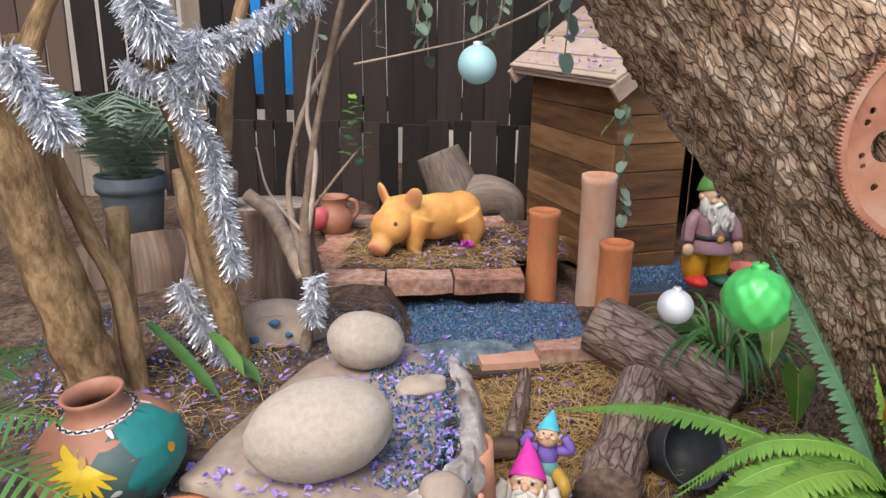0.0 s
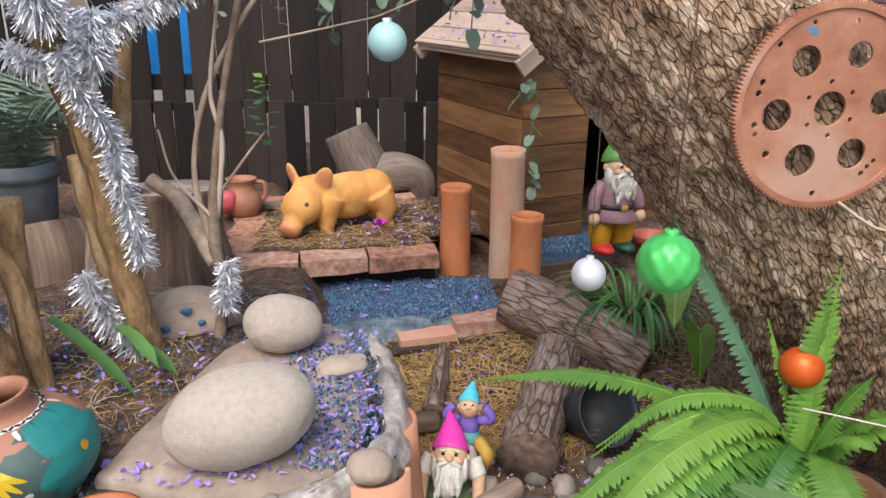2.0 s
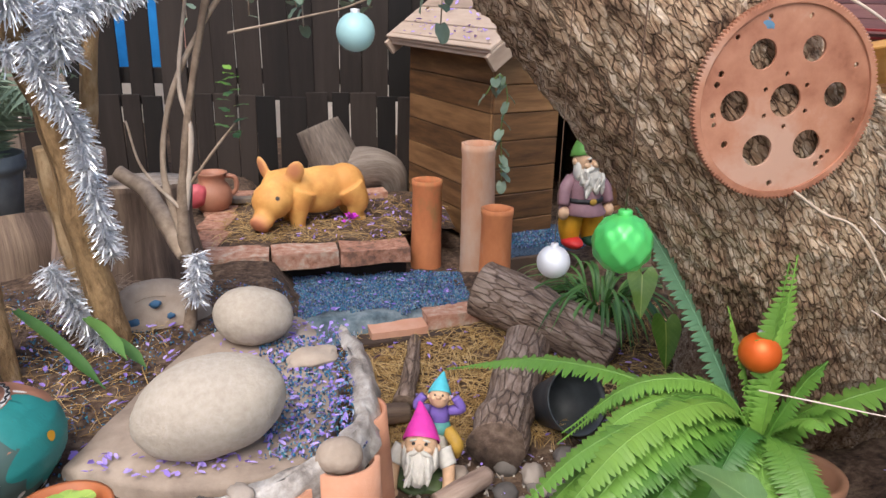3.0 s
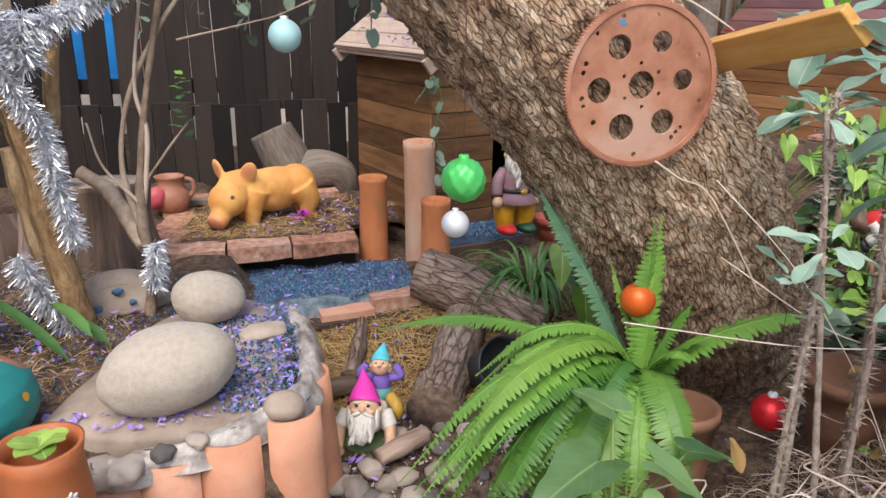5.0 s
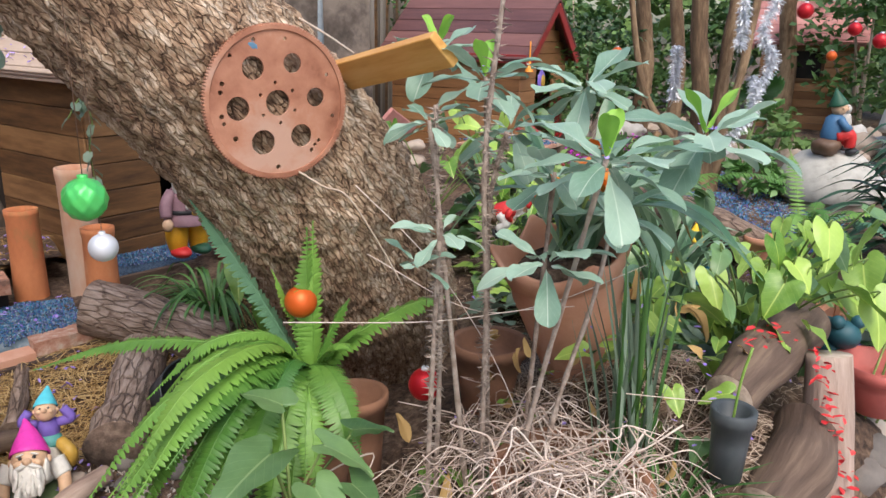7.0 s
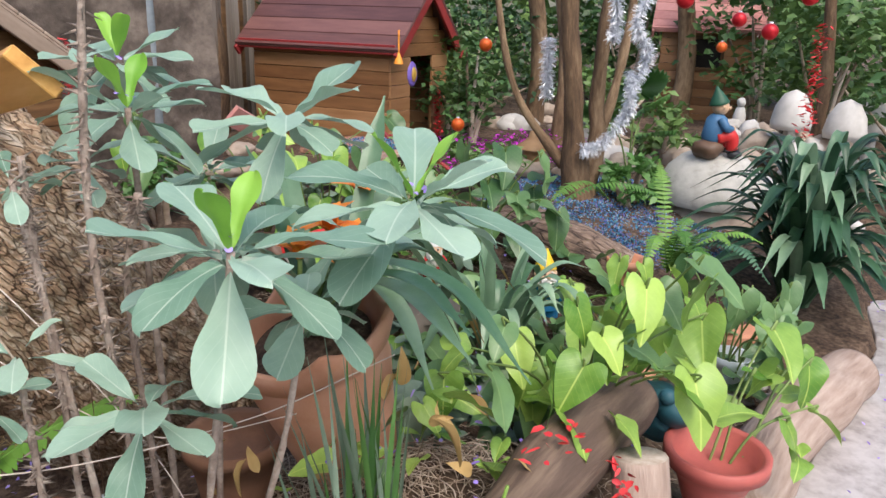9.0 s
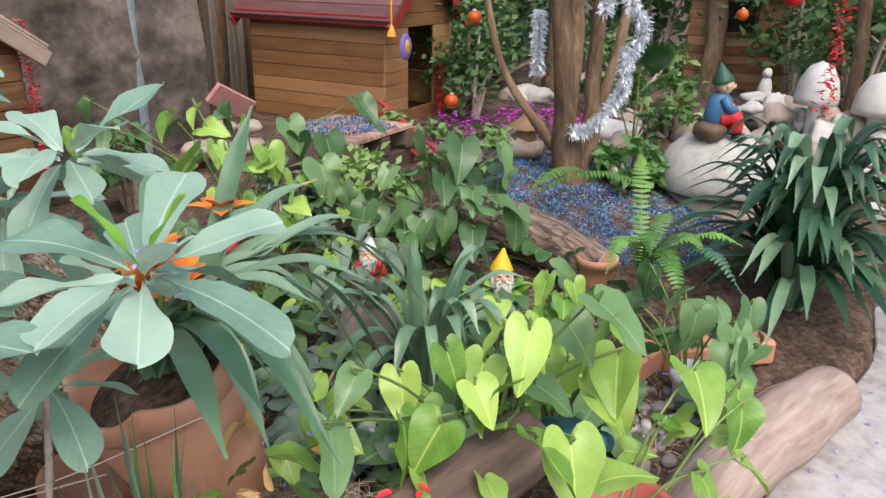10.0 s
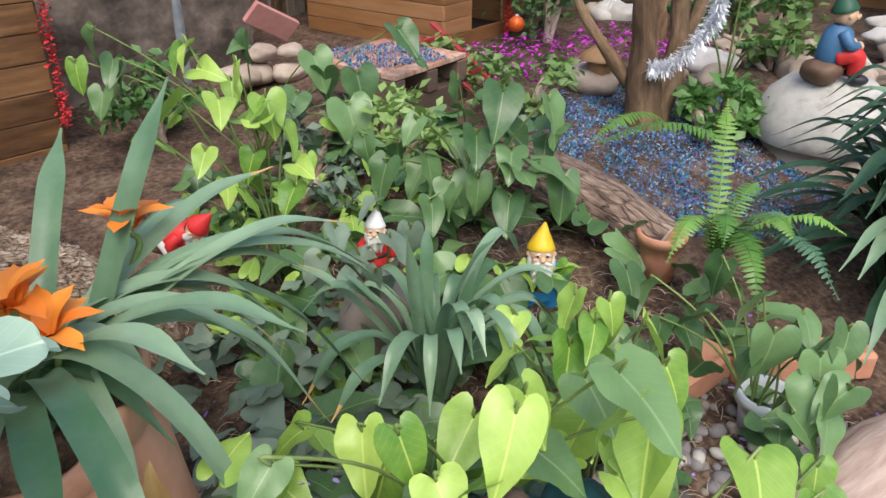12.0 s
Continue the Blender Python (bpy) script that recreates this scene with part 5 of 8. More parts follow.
single("bark_log", tube("bark_log", [(0.58, 2.43, 0.3), (0.75, 2.3, 0.25), (0.97, 2.12, 0.17)], [0.105, 0.1, 0.085], M["logbark"], 60, 48, 0.16, 10, M["logbark"]), "thick rough bark log beside clay tubes", "log")
single("branch_piece", tube("branch_piece", [(0.26, 2.02, 0.09), (0.3, 2.18, 0.13), (0.34, 2.4, 0.17)], [0.032, 0.028, 0.02], M["logbark"], 24, 12, 0.3, 12, M["cutdark"]), "short weathered branch lying on straw", "branch")
single("branch_piece", tube("branch_piece", [(0.12, 1.97, 0.07), (0.2, 1.98, 0.08), (0.27, 2.0, 0.07)], [0.035, 0.035, 0.03], M["stumpwood"], 16, 12, 0.3, 12, M["cutdark"]), "short grey wood piece", "branch")
single("branch_piece", tube("branch_piece", [(0.3, 1.58, 0.06), (0.38, 1.62, 0.07), (0.45, 1.68, 0.06)], [0.03, 0.03, 0.026], M["driftwood"], 16, 12, 0.3, 12, M["driftwood"]), "pale driftwood piece among stones", "branch")

# ---- fallen black pot, gravel, straw ----
fallen = thing("plant_pot", "empty black plastic pot lying tipped over", "plant pot", (0.72, 1.87, 0.15))
part("shell", lathe("shell", [(0.001, -0.08), (0.07, -0.08), (0.092, 0.04), (0.097, 0.07), (0.1, 0.075), (0.094, 0.075), (0.088, 0.05), (0.066, -0.07), (0.001, -0.072)], M["black"], 40), fallen, pose(0, 0, 0.005, 58, 0, 18))
for label, n, box, keep, hf, sz in (("blue-grey gravel on the plastic liner", 8500, (-0.22, 0.56, 2.3, 2.8), lambda x, y: y > 2.39 + 0.2 * x + 0.03 * math.sin(x * 9 + 1) + 0.015 * math.sin(x * 37) and x > -0.15 + 0.3 * (2.75 - y) * (0.6 + 0.4 * math.sin(y * 23)), lambda x, y: liner(x, y) + 0.004, 0.0055),
                                    ("blue and purple gravel round the boulders", 5500, (-1.2, 0.05, 1.35, 2.5), lambda x, y: not (-0.42 < x < -0.08 and 1.4 < y < 2.0), None, 0.0055),
                                    ("blue gravel on the playhouse ledge", 2200, (0.74, 1.3, 2.82, 3.05), None, lambda x, y: 0.314, 0.0055)):
    single("gravel", mesh_of("gravel", *chips(scatter(n, *box, hf, keep, n), sz, n), M["chip"], flat=True), label, "gravel", kind="stuff")
single("gravel", mesh_of("gravel", *chips(scatter(1500, -0.2, 0.12, 1.36, 1.95, lambda x, y: 0.372, lambda x, y: x > -0.12 + 0.1 * (1.6 - y), 9), 0.006, 9), M["chip"], flat=True), "blue gravel strewn on the slab", "gravel", kind="stuff")
for label, n, box, keep, hf, L, W in (("dry yellow straw on the pig's bed", 900, (-0.4, 0.55, 2.84, 3.5), lambda x, y: not (x > 0.35 and y < 3.0) and R.random() < 0.35 + 0.65 * math.exp(-((x + 0.1) ** 2 + (y - 3.0) ** 2) / 0.06), bed_top, 0.09, 0.0022),
                                      ("golden pine straw over the lower ground", 2600, (0.1, 0.75, 1.85, 2.36), None, None, 0.12, 0.0026),
                                      ("dry straw by the far log", 700, (0.75, 1.2, 1.9, 2.35), None, None, 0.11, 0.002),
                                      ("dry needles round the boulders", 500, (-1.0, -0.4, 1.5, 2.3), None, None, 0.08, 0.002)):
    pts = [(x, y, z + R.uniform(0, 0.02)) for x, y, z in scatter(n, *box, hf, keep, n + 3)]
    single("straw", mesh_of("straw", *strips(pts, L, W, 0.18, 0.5, n), M["straw"]), label, "straw", kind="stuff")
single("bird_nest", mesh_of("bird_nest", *strips([(-0.66 + R.gauss(0, 0.05), 2.14 + R.gauss(0, 0.05), 0.42 + R.gauss(0, 0.03)) for _ in range(420)], 0.1, 0.002, 0.5, 0.6, 77), M["drytwig"]), "tangled clump of dry grass roots", "dry grass", kind="stuff")


def slab_top(x, y):
    return 0.37


for label, n, box, keep, hf, sz in (("violet fallen petals on the slab", 460, (-0.45, 0.1, 1.33, 2.05), lambda x, y: x > -0.3 + 0.25 * R.random() or y < 1.42, slab_top, 0.0175),
                                    ("violet fallen petals on the pig's bed", 260, (-0.38, 0.56, 2.84, 3.5), lambda x, y: not (x > 0.35 and y < 3.0) and x > -0.35 + 0.3 * R.random(), lambda x, y: bed_top(x, y) + 0.02, 0.018),
                                    ("violet fallen petals on blue gravel", 90, (-0.2, 0.56, 2.4, 2.85), None, lambda x, y: liner(x, y) + 0.01, 0.02),
                                    ("violet fallen petals over the lower ground", 230, (0.1, 1.1, 1.5, 2.4), None, lambda x, y: ground_z(x, y) + 0.022, 0.022),
                                    ("violet fallen petals round the tree stems", 260, (-1.1, -0.35, 1.35, 2.3), None, lambda x, y: ground_z(x, y) + 0.012, 0.022)):
    single("petals", mesh_of("petals", *petals(scatter(n, *box, hf, keep, n + 11), sz, n), M["petal"]), label, "petals", kind="stuff")
single("fallen_flower", mesh_of("fallen_flower", *petals([(0.14 + R.gauss(0, 0.012), 3.06 + R.gauss(0, 0.012), 0.37 + R.uniform(0, 0.03)) for _ in range(14)], 0.03, 5), M["magenta"]), "single magenta blossom lying by the pig", "flower")

stones = []
rs = random.Random(12)
while len(stones) < 95:
    x, y = rs.uniform(-0.45, 0.75), rs.uniform(1.05, 1.75)
    if (x < 0.16 and y > 1.18) or (x - 0.265) ** 2 + (y - 1.73) ** 2 < 0.012:
        continue
    stones.append((x, y, rs.uniform(0.018, 0.045)))
for x, y, r in stones:
    single("stone", blob("stone", r, r * rs.uniform(0.7, 1), r * rs.uniform(0.5, 0.8), M["rock"], 0.3, 2.5, 3, x * 30), "rounded river stone in the gravel", "stone", pose(x, y, ground_z(x, y) + r * 0.35, 0, 0, rs.uniform(0, 360)), group="edging stones")
for x, y, z, r in ((-0.27, 1.22, 0.34, 0.05), (-0.2, 1.24, 0.36, 0.032), (-0.34, 1.24, 0.32, 0.06), (-0.43, 1.22, 0.3, 0.05), (-0.13, 1.26, 0.37, 0.03)):
    single("stone", blob("stone", r, r * 0.75, r * 0.55, M["rock"], 0.35, 2.5, 3, x * 30), "angular stone on the bed's rim", "stone", pose(x, y, z, 0, 0, x * 400), group="rim stones")
single("gravel", mesh_of("gravel", *chips(scatter(1500, -0.5, 1.0, 0.95, 1.8, None, lambda x, y: not (x < 0.1 and y > 1.2), 21), 0.011, 21), M["pebble"], flat=True), "mixed small gravel along the bed", "gravel", kind="stuff")

# crumpled clear sheet round the bed's edge
edge = spline([(0.07, 1.98, 0.36), (0.11, 1.82, 0.37), (0.12, 1.62, 0.37), (0.1, 1.45, 0.37), (0.03, 1.33, 0.375), (-0.12, 1.27, 0.35), (-0.3, 1.25, 0.33)], 60)
ev, ef = [], []
for i, p in enumerate(edge):
    for k in range(9):
        a = k / 8
        q = Vector((p.x - cx, p.y - cy, 0)).normalized()
        w = q * (-0.03 + 0.075 * a) + Vector((0, 0, 0.022 * math.sin(a * math.pi) - 0.09 * max(0, a - 0.6)))
        ev.append(p + w + Vector(noise.noise_vector(p * 16 + Vector((0, 0, k * 0.9)))) * 0.016)
for i in range(60):
    for k in range(8):
        a = i * 9 + k
        ef.append((a, a + 1, a + 10, a + 9))
sheet_ob = single("plastic_sheet", mesh_of("plastic_sheet", ev, ef, M["clearbag"]), "crumpled translucent plastic sheet over the bed's edge", "sheet")

# ---- rusty flywheel plate on the trunk ----
def round_hole(cv, cx, cz, r, n=20, rev=True):
    sp = cv.splines.new("POLY")
    sp.points.add(n - 1)
    for k in range(n):
        a = 2 * math.pi * k / n * (-1 if rev else 1)
        sp.points[k].co = (cx + r * math.cos(a), cz + r * math.sin(a), 0, 1)
    sp.use_cyclic_u = True


def filled(name, draw, thick, bev):
    cv = bpy.data.curves.new(name, "CURVE")
    cv.dimensions, cv.fill_mode, cv.extrude, cv.bevel_depth, cv.bevel_resolution = "2D", "BOTH", thick, bev, 1
    draw(cv)
    ob = bpy.data.objects.new(name, cv)
    scene.collection.objects.link(ob)
    me = bpy.data.meshes.new_from_object(ob.evaluated_get(bpy.context.evaluated_depsgraph_get()))
    bpy.data.objects.remove(ob)
    me.materials.clear()
    me.materials.append(M["rust"])
    return me


PR = 0.163


def plate(cv):
    round_hole(cv, 0, 0, PR * 0.97, 90, False)
    round_hole(cv, 0, 0, PR * 0.17, 32)
    for k, rr in ((0, 0.13), (60, 0.13), (120, 0.15), (180, 0.155), (240, 0.165), (300, 0.155)):
        round_hole(cv, PR * 0.55 * math.cos(radians(k)), PR * 0.55 * math.sin(radians(k)), PR * rr, 28)
        round_hole(cv, PR * 0.26 * math.cos(radians(k + 30)), PR * 0.26 * math.sin(radians(k + 30)), PR * 0.028, 12)
    for a, d, rr in ((155, 0.78, 0.035), (163, 0.78, 0.035), (185, 0.78, 0.035), (192, 0.78, 0.03), (210, 0.74, 0.04), (262, 0.84, 0.035), (300, 0.8, 0.035), (306, 0.78, 0.03), (312, 0.78, 0.03), (20, 0.8, 0.03), (75, 0.82, 0.03), (105, 0.85, 0.03), (340, 0.82, 0.03), (130, 0.86, 0.03)):
        round_hole(cv, PR * d * math.cos(radians(a)), PR * d * math.sin(radians(a)), PR * rr, 12)


def teeth(cv):
    n = 150
    sp = cv.splines.new("POLY")
    sp.points.add(4 * n - 1)
    for k in range(n):
        for q, (f, r) in enumerate(((0.0, 0.975), (0.2, 1.0), (0.5, 1.0), (0.7, 0.975))):
            a = 2 * math.pi * (k + f) / n
            sp.points[4 * k + q].co = (PR * r * math.cos(a), PR * r * math.sin(a), 0, 1)
    sp.use_cyclic_u = True
    round_hole(cv, 0, 0, PR * 0.93, 90)


wheel = thing("flywheel_plate", "rusty round flywheel plate with toothed rim and holes", "metal plate", (0.789, 1.147, 1.136))
wm = pose(0, 0, 0, 90, -6, 2)
part("plate", filled("plate", plate, 0.002, 0.0008), wheel, wm)
part("ring_gear", filled("ring_gear", teeth, 0.006, 0.0008), wheel, wm)
bp = part("paint_patch", blob("paint_patch", 0.018, 0.0015, 0.01, paint("faded_blue", (0.12, 0.25, 0.38)), 0.3, 5, 3), wheel, pose(-0.055, -0.0035, 0.118, 0, 20, 0), "faded blue paint patch")
along = (Vector((1.008, 0.897, 1.29)) - Vector((0.985, 1.281, 1.218))).normalized()
down = Vector((0.056, -0.007, -0.057))
down = (down - along * down.dot(along)).normalized()
back = down.cross(along)
board_pose = Matrix((along, back, down)).transposed().to_4x4()
board_pose.translation = Vector((1.016, 1.078, 1.212)) - back * 0.011
single("plank_shelf", plank(0.4, 0.08, 0.022, M["plank"], bev=0.002), "fresh orange varnished board fixed to the trunk", "plank", board_pose)


# ---- baubles ----
def bauble(label, at, r, mat, cap="b_silver", knobs=False, line=0.5):
    b = thing("bauble", label, "ornament", at, group="hanging baubles")
    v, f = blob_data(r, r, r, 0.0, 1, 4)
    if knobs:
        v = [p * (1 + 0.05 * math.sin(9 * math.atan2(p.y, p.x)) * math.sin(7 * math.acos(max(-1, min(1, p.z / r))))) for p in v]
    part("ball", mesh_of("ball", v, f, mat), b)
    part("cap", lathe("cap", [(r * 0.24, r * 0.94), (r * 0.24, r * 1.13), (r * 0.2, r * 1.16), (0.001, r * 1.17)], M[cap], 16), b)
    part("thread", tube("thread", [(0, 0, r * 1.16), (0, 0, r + line * 0.5), (0, 0, r + line)], [0.0008], M["p_brown"], 4, 4), b)


bauble("pale blue frosted bauble hanging from a twig", (0.106, 1.392, 1.22), 0.034, M["b_blue"], line=0.4)
bauble("knobbly green glass bauble hanging before the gnome", (0.31, 0.62, 1.08), 0.0265, M["b_green"], "b_green", True, 0.7)
bauble("silver bauble with scratched paint", (0.414, 1.129, 0.875), 0.0275, M["b_silver"], line=0.8)
bauble("orange-red frosted bauble among fern fronds", (0.83, 1.153, 0.675), 0.038, M["b_orange"], line=0.3)
bauble("red bauble hanging in dry twigs", (1.08, 0.997, 0.46), 0.041, M["b_red"], line=0.25)

# ---- fern in its pot by the trunk ----
fern = thing("potted_fern", "large bright green sword fern in terracotta pot", "fern", (0.84, 1.13, 0.1))
fi = pose(-0.84, -1.13, -0.1)
part("pot", lathe("pot", pot_profile(0.075, 0.1, 0.34), M["dirtyclay"], 36), fern)
fb = Vector((0.84, 1.13, 0.47))


def fern_frond(tip, lift, mat="fern", pw=0.055, pairs=36, start=None):
    s = Vector(start) if start else fb + Vector((R.uniform(-0.02, 0.02), R.uniform(-0.02, 0.02), 0))
    tip = Vector(tip)
    a, b = s.lerp(tip, 0.25) + Vector((0, 0, lift)), s.lerp(tip, 0.65) + Vector((0, 0, lift * 0.95))
    part("frond", frond_on("frond", [s, a, b, tip], M[mat], pairs, pw), fern, fi)


fern_frond((0.29, 1.42, 0.53), 0.09, "fern", 0.042, 74)
for tip, lift in (((0.48, 1.2, 0.5), 0.13), ((0.44, 1.12, 0.44), 0.14), ((0.55, 1.06, 0.54), 0.11), ((0.5, 1.28, 0.42), 0.14)):
    fern_frond(tip, lift, "fern", 0.038, 62)
fern_frond((0.65, 1.36, 0.9), 0.03, "fernblue", 0.04, 56)
fern_frond((1.2, 1.04, 0.66), 0.05, "fern", 0.05, 34)
for tip, lift in (((0.3, 1.0, 0.32), 0.13), ((0.37, 0.95, 0.4), 0.14), ((0.42, 0.9, 0.3), 0.15), ((0.52, 0.86, 0.3), 0.13), ((0.6, 0.86, 0.28), 0.11), ((0.72, 0.86, 0.32), 0.1), ((0.8, 0.84, 0.38), 0.1),
                  ((0.36, 1.08, 0.36), 0.12), ((0.45, 0.95, 0.47), 0.1), ((0.55, 0.95, 0.42), 0.08), ((0.33, 1.04, 0.26), 0.16), ((0.4, 0.98, 0.22), 0.17), ((0.48, 0.92, 0.2), 0.15), ((0.66, 0.88, 0.24), 0.12), ((0.58, 0.9, 0.2), 0.14)):
    fern_frond(tip, lift, "fern", R.uniform(0.034, 0.042), 62)
    fern_frond(Vector(tip) + Vector((R.uniform(-0.05, 0.06), R.uniform(-0.04, 0.08), R.uniform(-0.06, 0.05))), lift * R.uniform(0.7, 1.2), R.choice(("fern", "fern", "fernmid")), R.uniform(0.03, 0.04), 58)
for tip, lift in (((0.86, 1.14, 0.87), 0.0), ((0.84, 1.13, 0.86), 0.0), ((0.93, 1.1, 0.68), 0.03), ((0.95, 1.06, 0.62), 0.03), ((0.78, 1.2, 0.75), 0.02), ((0.88, 1.0, 0.6), 0.05)):
    fern_frond(tip, lift, "fern", 0.03, 34)
pot2 = thing("plant_pot", "brown clay pot with litter beside a fern", "plant pot", (0.985, 1.17, 0.11))
part("shell", lathe("shell", pot_profile(0.06, 0.075, 0.28, 0.008), M["dirtyclay"], 36), pot2)
anth_front = thing("anthurium", "small anthurium with broad heart leaves below the fern", "plant", (0.62, 0.82, 0.13))
for px, py, pz, yaw, pitch, L, W in ((0.6, 0.8, 0.53, 250, -12, 0.16, 0.13), (0.72, 0.82, 0.5, 120, -25, 0.12, 0.09), (0.68, 0.78, 0.44, 170, -30, 0.13, 0.1), (0.8, 0.84, 0.5, 90, -10, 0.1, 0.08), (0.76, 0.78, 0.42, 140, -35, 0.11, 0.09), (0.66, 0.88, 0.58, 330, 10, 0.1, 0.08)):
    mm = pose(-0.62, -0.82, -0.13)
    part("stalk", tube("stalk", [(0.64, 0.84, 0.12), (0.65, 0.83, 0.35), (px, py, pz)], [0.004, 0.003], M["stem"], 12, 6), anth_front, mm)
    part("leaf", outline_leaf("leaf", HEART, M["heartdark"], L, W, 0.2, 0.25, 0.05, px * 9), anth_front, mm @ aim((px, py, pz), yaw, pitch))

# grass and leaves behind the silver bauble
tuft = thing("grass_clump", "arching dark green grass clump behind logs", "plant", (1.0, 2.35, 0.18))
for k in range(90):
    a, l = R.uniform(0, 6.28), R.uniform(0.15, 0.3)
    d = Vector((math.cos(a), math.sin(a), 0))
    o = d * R.uniform(0, 0.08)
    part("blade", strap_on("blade", [o, o + d * l * 0.3 + Vector((0, 0, l * 0.6)), o + d * l * 0.75 + Vector((0, 0, l * 0.62)), o + d * l * 1.15 + Vector((0, 0, l * 0.25))], 0.012, M["grass"]), tuft)
for px, py, pz, yaw, pitch in ((0.98, 2.0, 0.5, 200, -35), (1.06, 2.05, 0.56, 150, -30), (1.12, 2.0, 0.45, 170, -50), (1.05, 1.95, 0.36, 190, -55), (1.15, 1.9, 0.35, 140, -60)):
    part("leaf", outline_leaf("leaf", HEART, M["heart"], 0.14, 0.09, 0.2, 0.25, 0.05, px * 9), tuft, pose(-1.0, -2.35, -0.18) @ aim((px, py, pz), yaw, pitch))

# trailing vine on the playhouse and leaves above the fence
vine = thing("vine", "thin trailing vine with small grey-green leaves", "vine", (0.66, 2.6, 0.7))
vpts = [(0.6, 2.6, 0.96), (0.65, 2.6, 1.03), (0.68, 2.6, 0.95), (0.66, 2.59, 0.85), (0.665, 2.59, 0.75), (0.67, 2.585, 0.65)]
vm = pose(-0.66, -2.6, -0.7)
part("stalk", tube("stalk", vpts, [0.003, 0.002], M["stem"], 30, 6), vine, vm)
for k, p in enumerate(spline(vpts, 16)):
    part("leaf", outline_leaf("leaf", ROUND, M["greygreen"], 0.045, 0.035, 0.2, 0.2, 0.05, k), vine, vm @ aim(p, 180 + R.uniform(-110, 110), R.uniform(-70, -10)))
hang = thing("climber", "hanging climber twigs with grey-green leaves", "vine", (0.0, 2.6, 1.5))
for k in range(13):
    x, y, l = -0.5 + 0.075 * k + R.uniform(-0.05, 0.05), R.uniform(2.0, 3.4), R.uniform(0.1, 0.34)
    pts = [(x, y, 1.7), (x + R.uniform(-0.06, 0.06), y, 1.5), (x + R.uniform(-0.1, 0.1), y, 1.5 - l)]
    part("twig", tube("twig", pts, [0.004, 0.002], M["twig"], 14, 5), hang, pose(0, -2.6, -1.5))
    for p in spline(pts, 12)[4:]:
        part("leaf", outline_leaf("leaf", ROUND, M["greygreen"], 0.05, 0.035, 0.2, 0.2, 0.05, k), hang, pose(0, -2.6, -1.5) @ aim(p, R.uniform(0, 360), R.uniform(-70, 0), 0, R.uniform(0.7, 1.2)))
part("twig", tube("twig", [(-0.15, 1.7, 1.2), (0.02, 1.6, 1.24), (0.12, 1.5, 1.27), (0.26, 1.45, 1.35), (0.35, 1.4, 1.5)], [0.003, 0.002, 0.002, 0.003, 0.004], M["twig"], 24, 5), hang, pose(0, -2.6, -1.5))

# palm fronds low in the near corner, sword leaves by the stems
palm = thing("palm_seedling", "low palm fronds with narrow green leaflets", "palm", (-1.05, 1.25, 0.3))
for tip in ((-0.62, 1.22, 0.6), (-0.55, 1.12, 0.5), (-0.7, 1.05, 0.42), (-0.8, 1.5, 0.62)):
    part("frond", frond_on("frond", [(-1.05, 1.25, 0.35), (-0.95, 1.22, 0.55), Vector(tip) * 0.6 + Vector((-1.0, 1.22, 0.62)) * 0.4, tip], M["grass"], 26, 0.11, 0.1, 0.4), palm, pose(1.05, -1.25, -0.3))
sword = thing("sword_plant", "stiff narrow sword leaves lying by the stems", "plant", (-0.55, 1.85, 0.33))
for a, b in (((-0.75, 1.9, 0.5), (-0.5, 1.72, 0.36)), ((-0.55, 1.9, 0.42), (-0.42, 1.8, 0.37)), ((-0.6, 1.95, 0.45), (-0.45, 1.75, 0.42))):
    mid = (Vector(a) + Vector(b)) * 0.5 + Vector((0, 0, 0.015))
    part("leaf", strap_on("leaf", [a, mid, b], 0.035, M["grass"]), sword, pose(0.55, -1.85, -0.33))
single("flower_garland", mesh_of("flower_garland", *petals([(1.66 + R.gauss(0, 0.012), 3.27 + R.gauss(0, 0.012), 0.45 + 0.75 * k / 420) for k in range(420)], 0.022, 4), M["redpetal"]), "red paper flower garland on the playhouse corner", "garland", kind="stuff")

roof_m = house1.matrix_basis
single("petals", mesh_of("petals", *petals([roof_m @ Vector((-0.07 + 0.45 * q, R.uniform(-0.05, 0.75), 0.809 + 0.331 * q + 0.052)) for q in [R.random() ** 1.5 for _ in range(110)]], 0.022, 15), M["petal"]), "violet petals fallen on the playhouse roof", "petals", kind="stuff")
twine = thing("twine", "loose dry twine and grass caught on the trunk", "twine", (0.9, 1.15, 1.0))
for pts in ([(0.83, 1.14, 0.985), (0.88, 1.12, 0.95), (0.92, 1.08, 0.93), (0.97, 1.02, 0.82), (1.0, 0.98, 0.74)], [(0.86, 1.18, 1.31), (0.9, 1.14, 1.28), (0.96, 1.12, 1.24)]):
    part("strand", tube("strand", pts, [0.003, 0.002], M["twig"], 20, 5), twine, pose(-0.9, -1.15, -1.0))

rb = thing("plant_pot", "small red bowl pot by the playhouse", "plant pot", (1.2, 2.72, 0.3))
part("shell", lathe("shell", pot_profile(0.05, 0.075, 0.12, 0.008), paint("brick_red", (0.42, 0.1, 0.07)), 28), rb)
spots = thing("paint_spot", "blue paint spots on a half-buried boulder", "paint", (-0.48, 2.12, 0.4))
for x, y, z, r in ((-0.52, 2.115, 0.355, 0.02), (-0.46, 2.113, 0.415, 0.016), (-0.49, 2.113, 0.31, 0.014), (-0.42, 2.118, 0.375, 0.012)):
    part("spot", blob("spot", r, 0.006, r * 0.8, M["p_navy"], 0.4, 5, 2, x * 9), spots, pose(x + 0.48, y - 2.12, z - 0.4, 0, 0, 8))


# ---- large potted strap-leaf plant ----
PX, PY = 1.6, 0.96
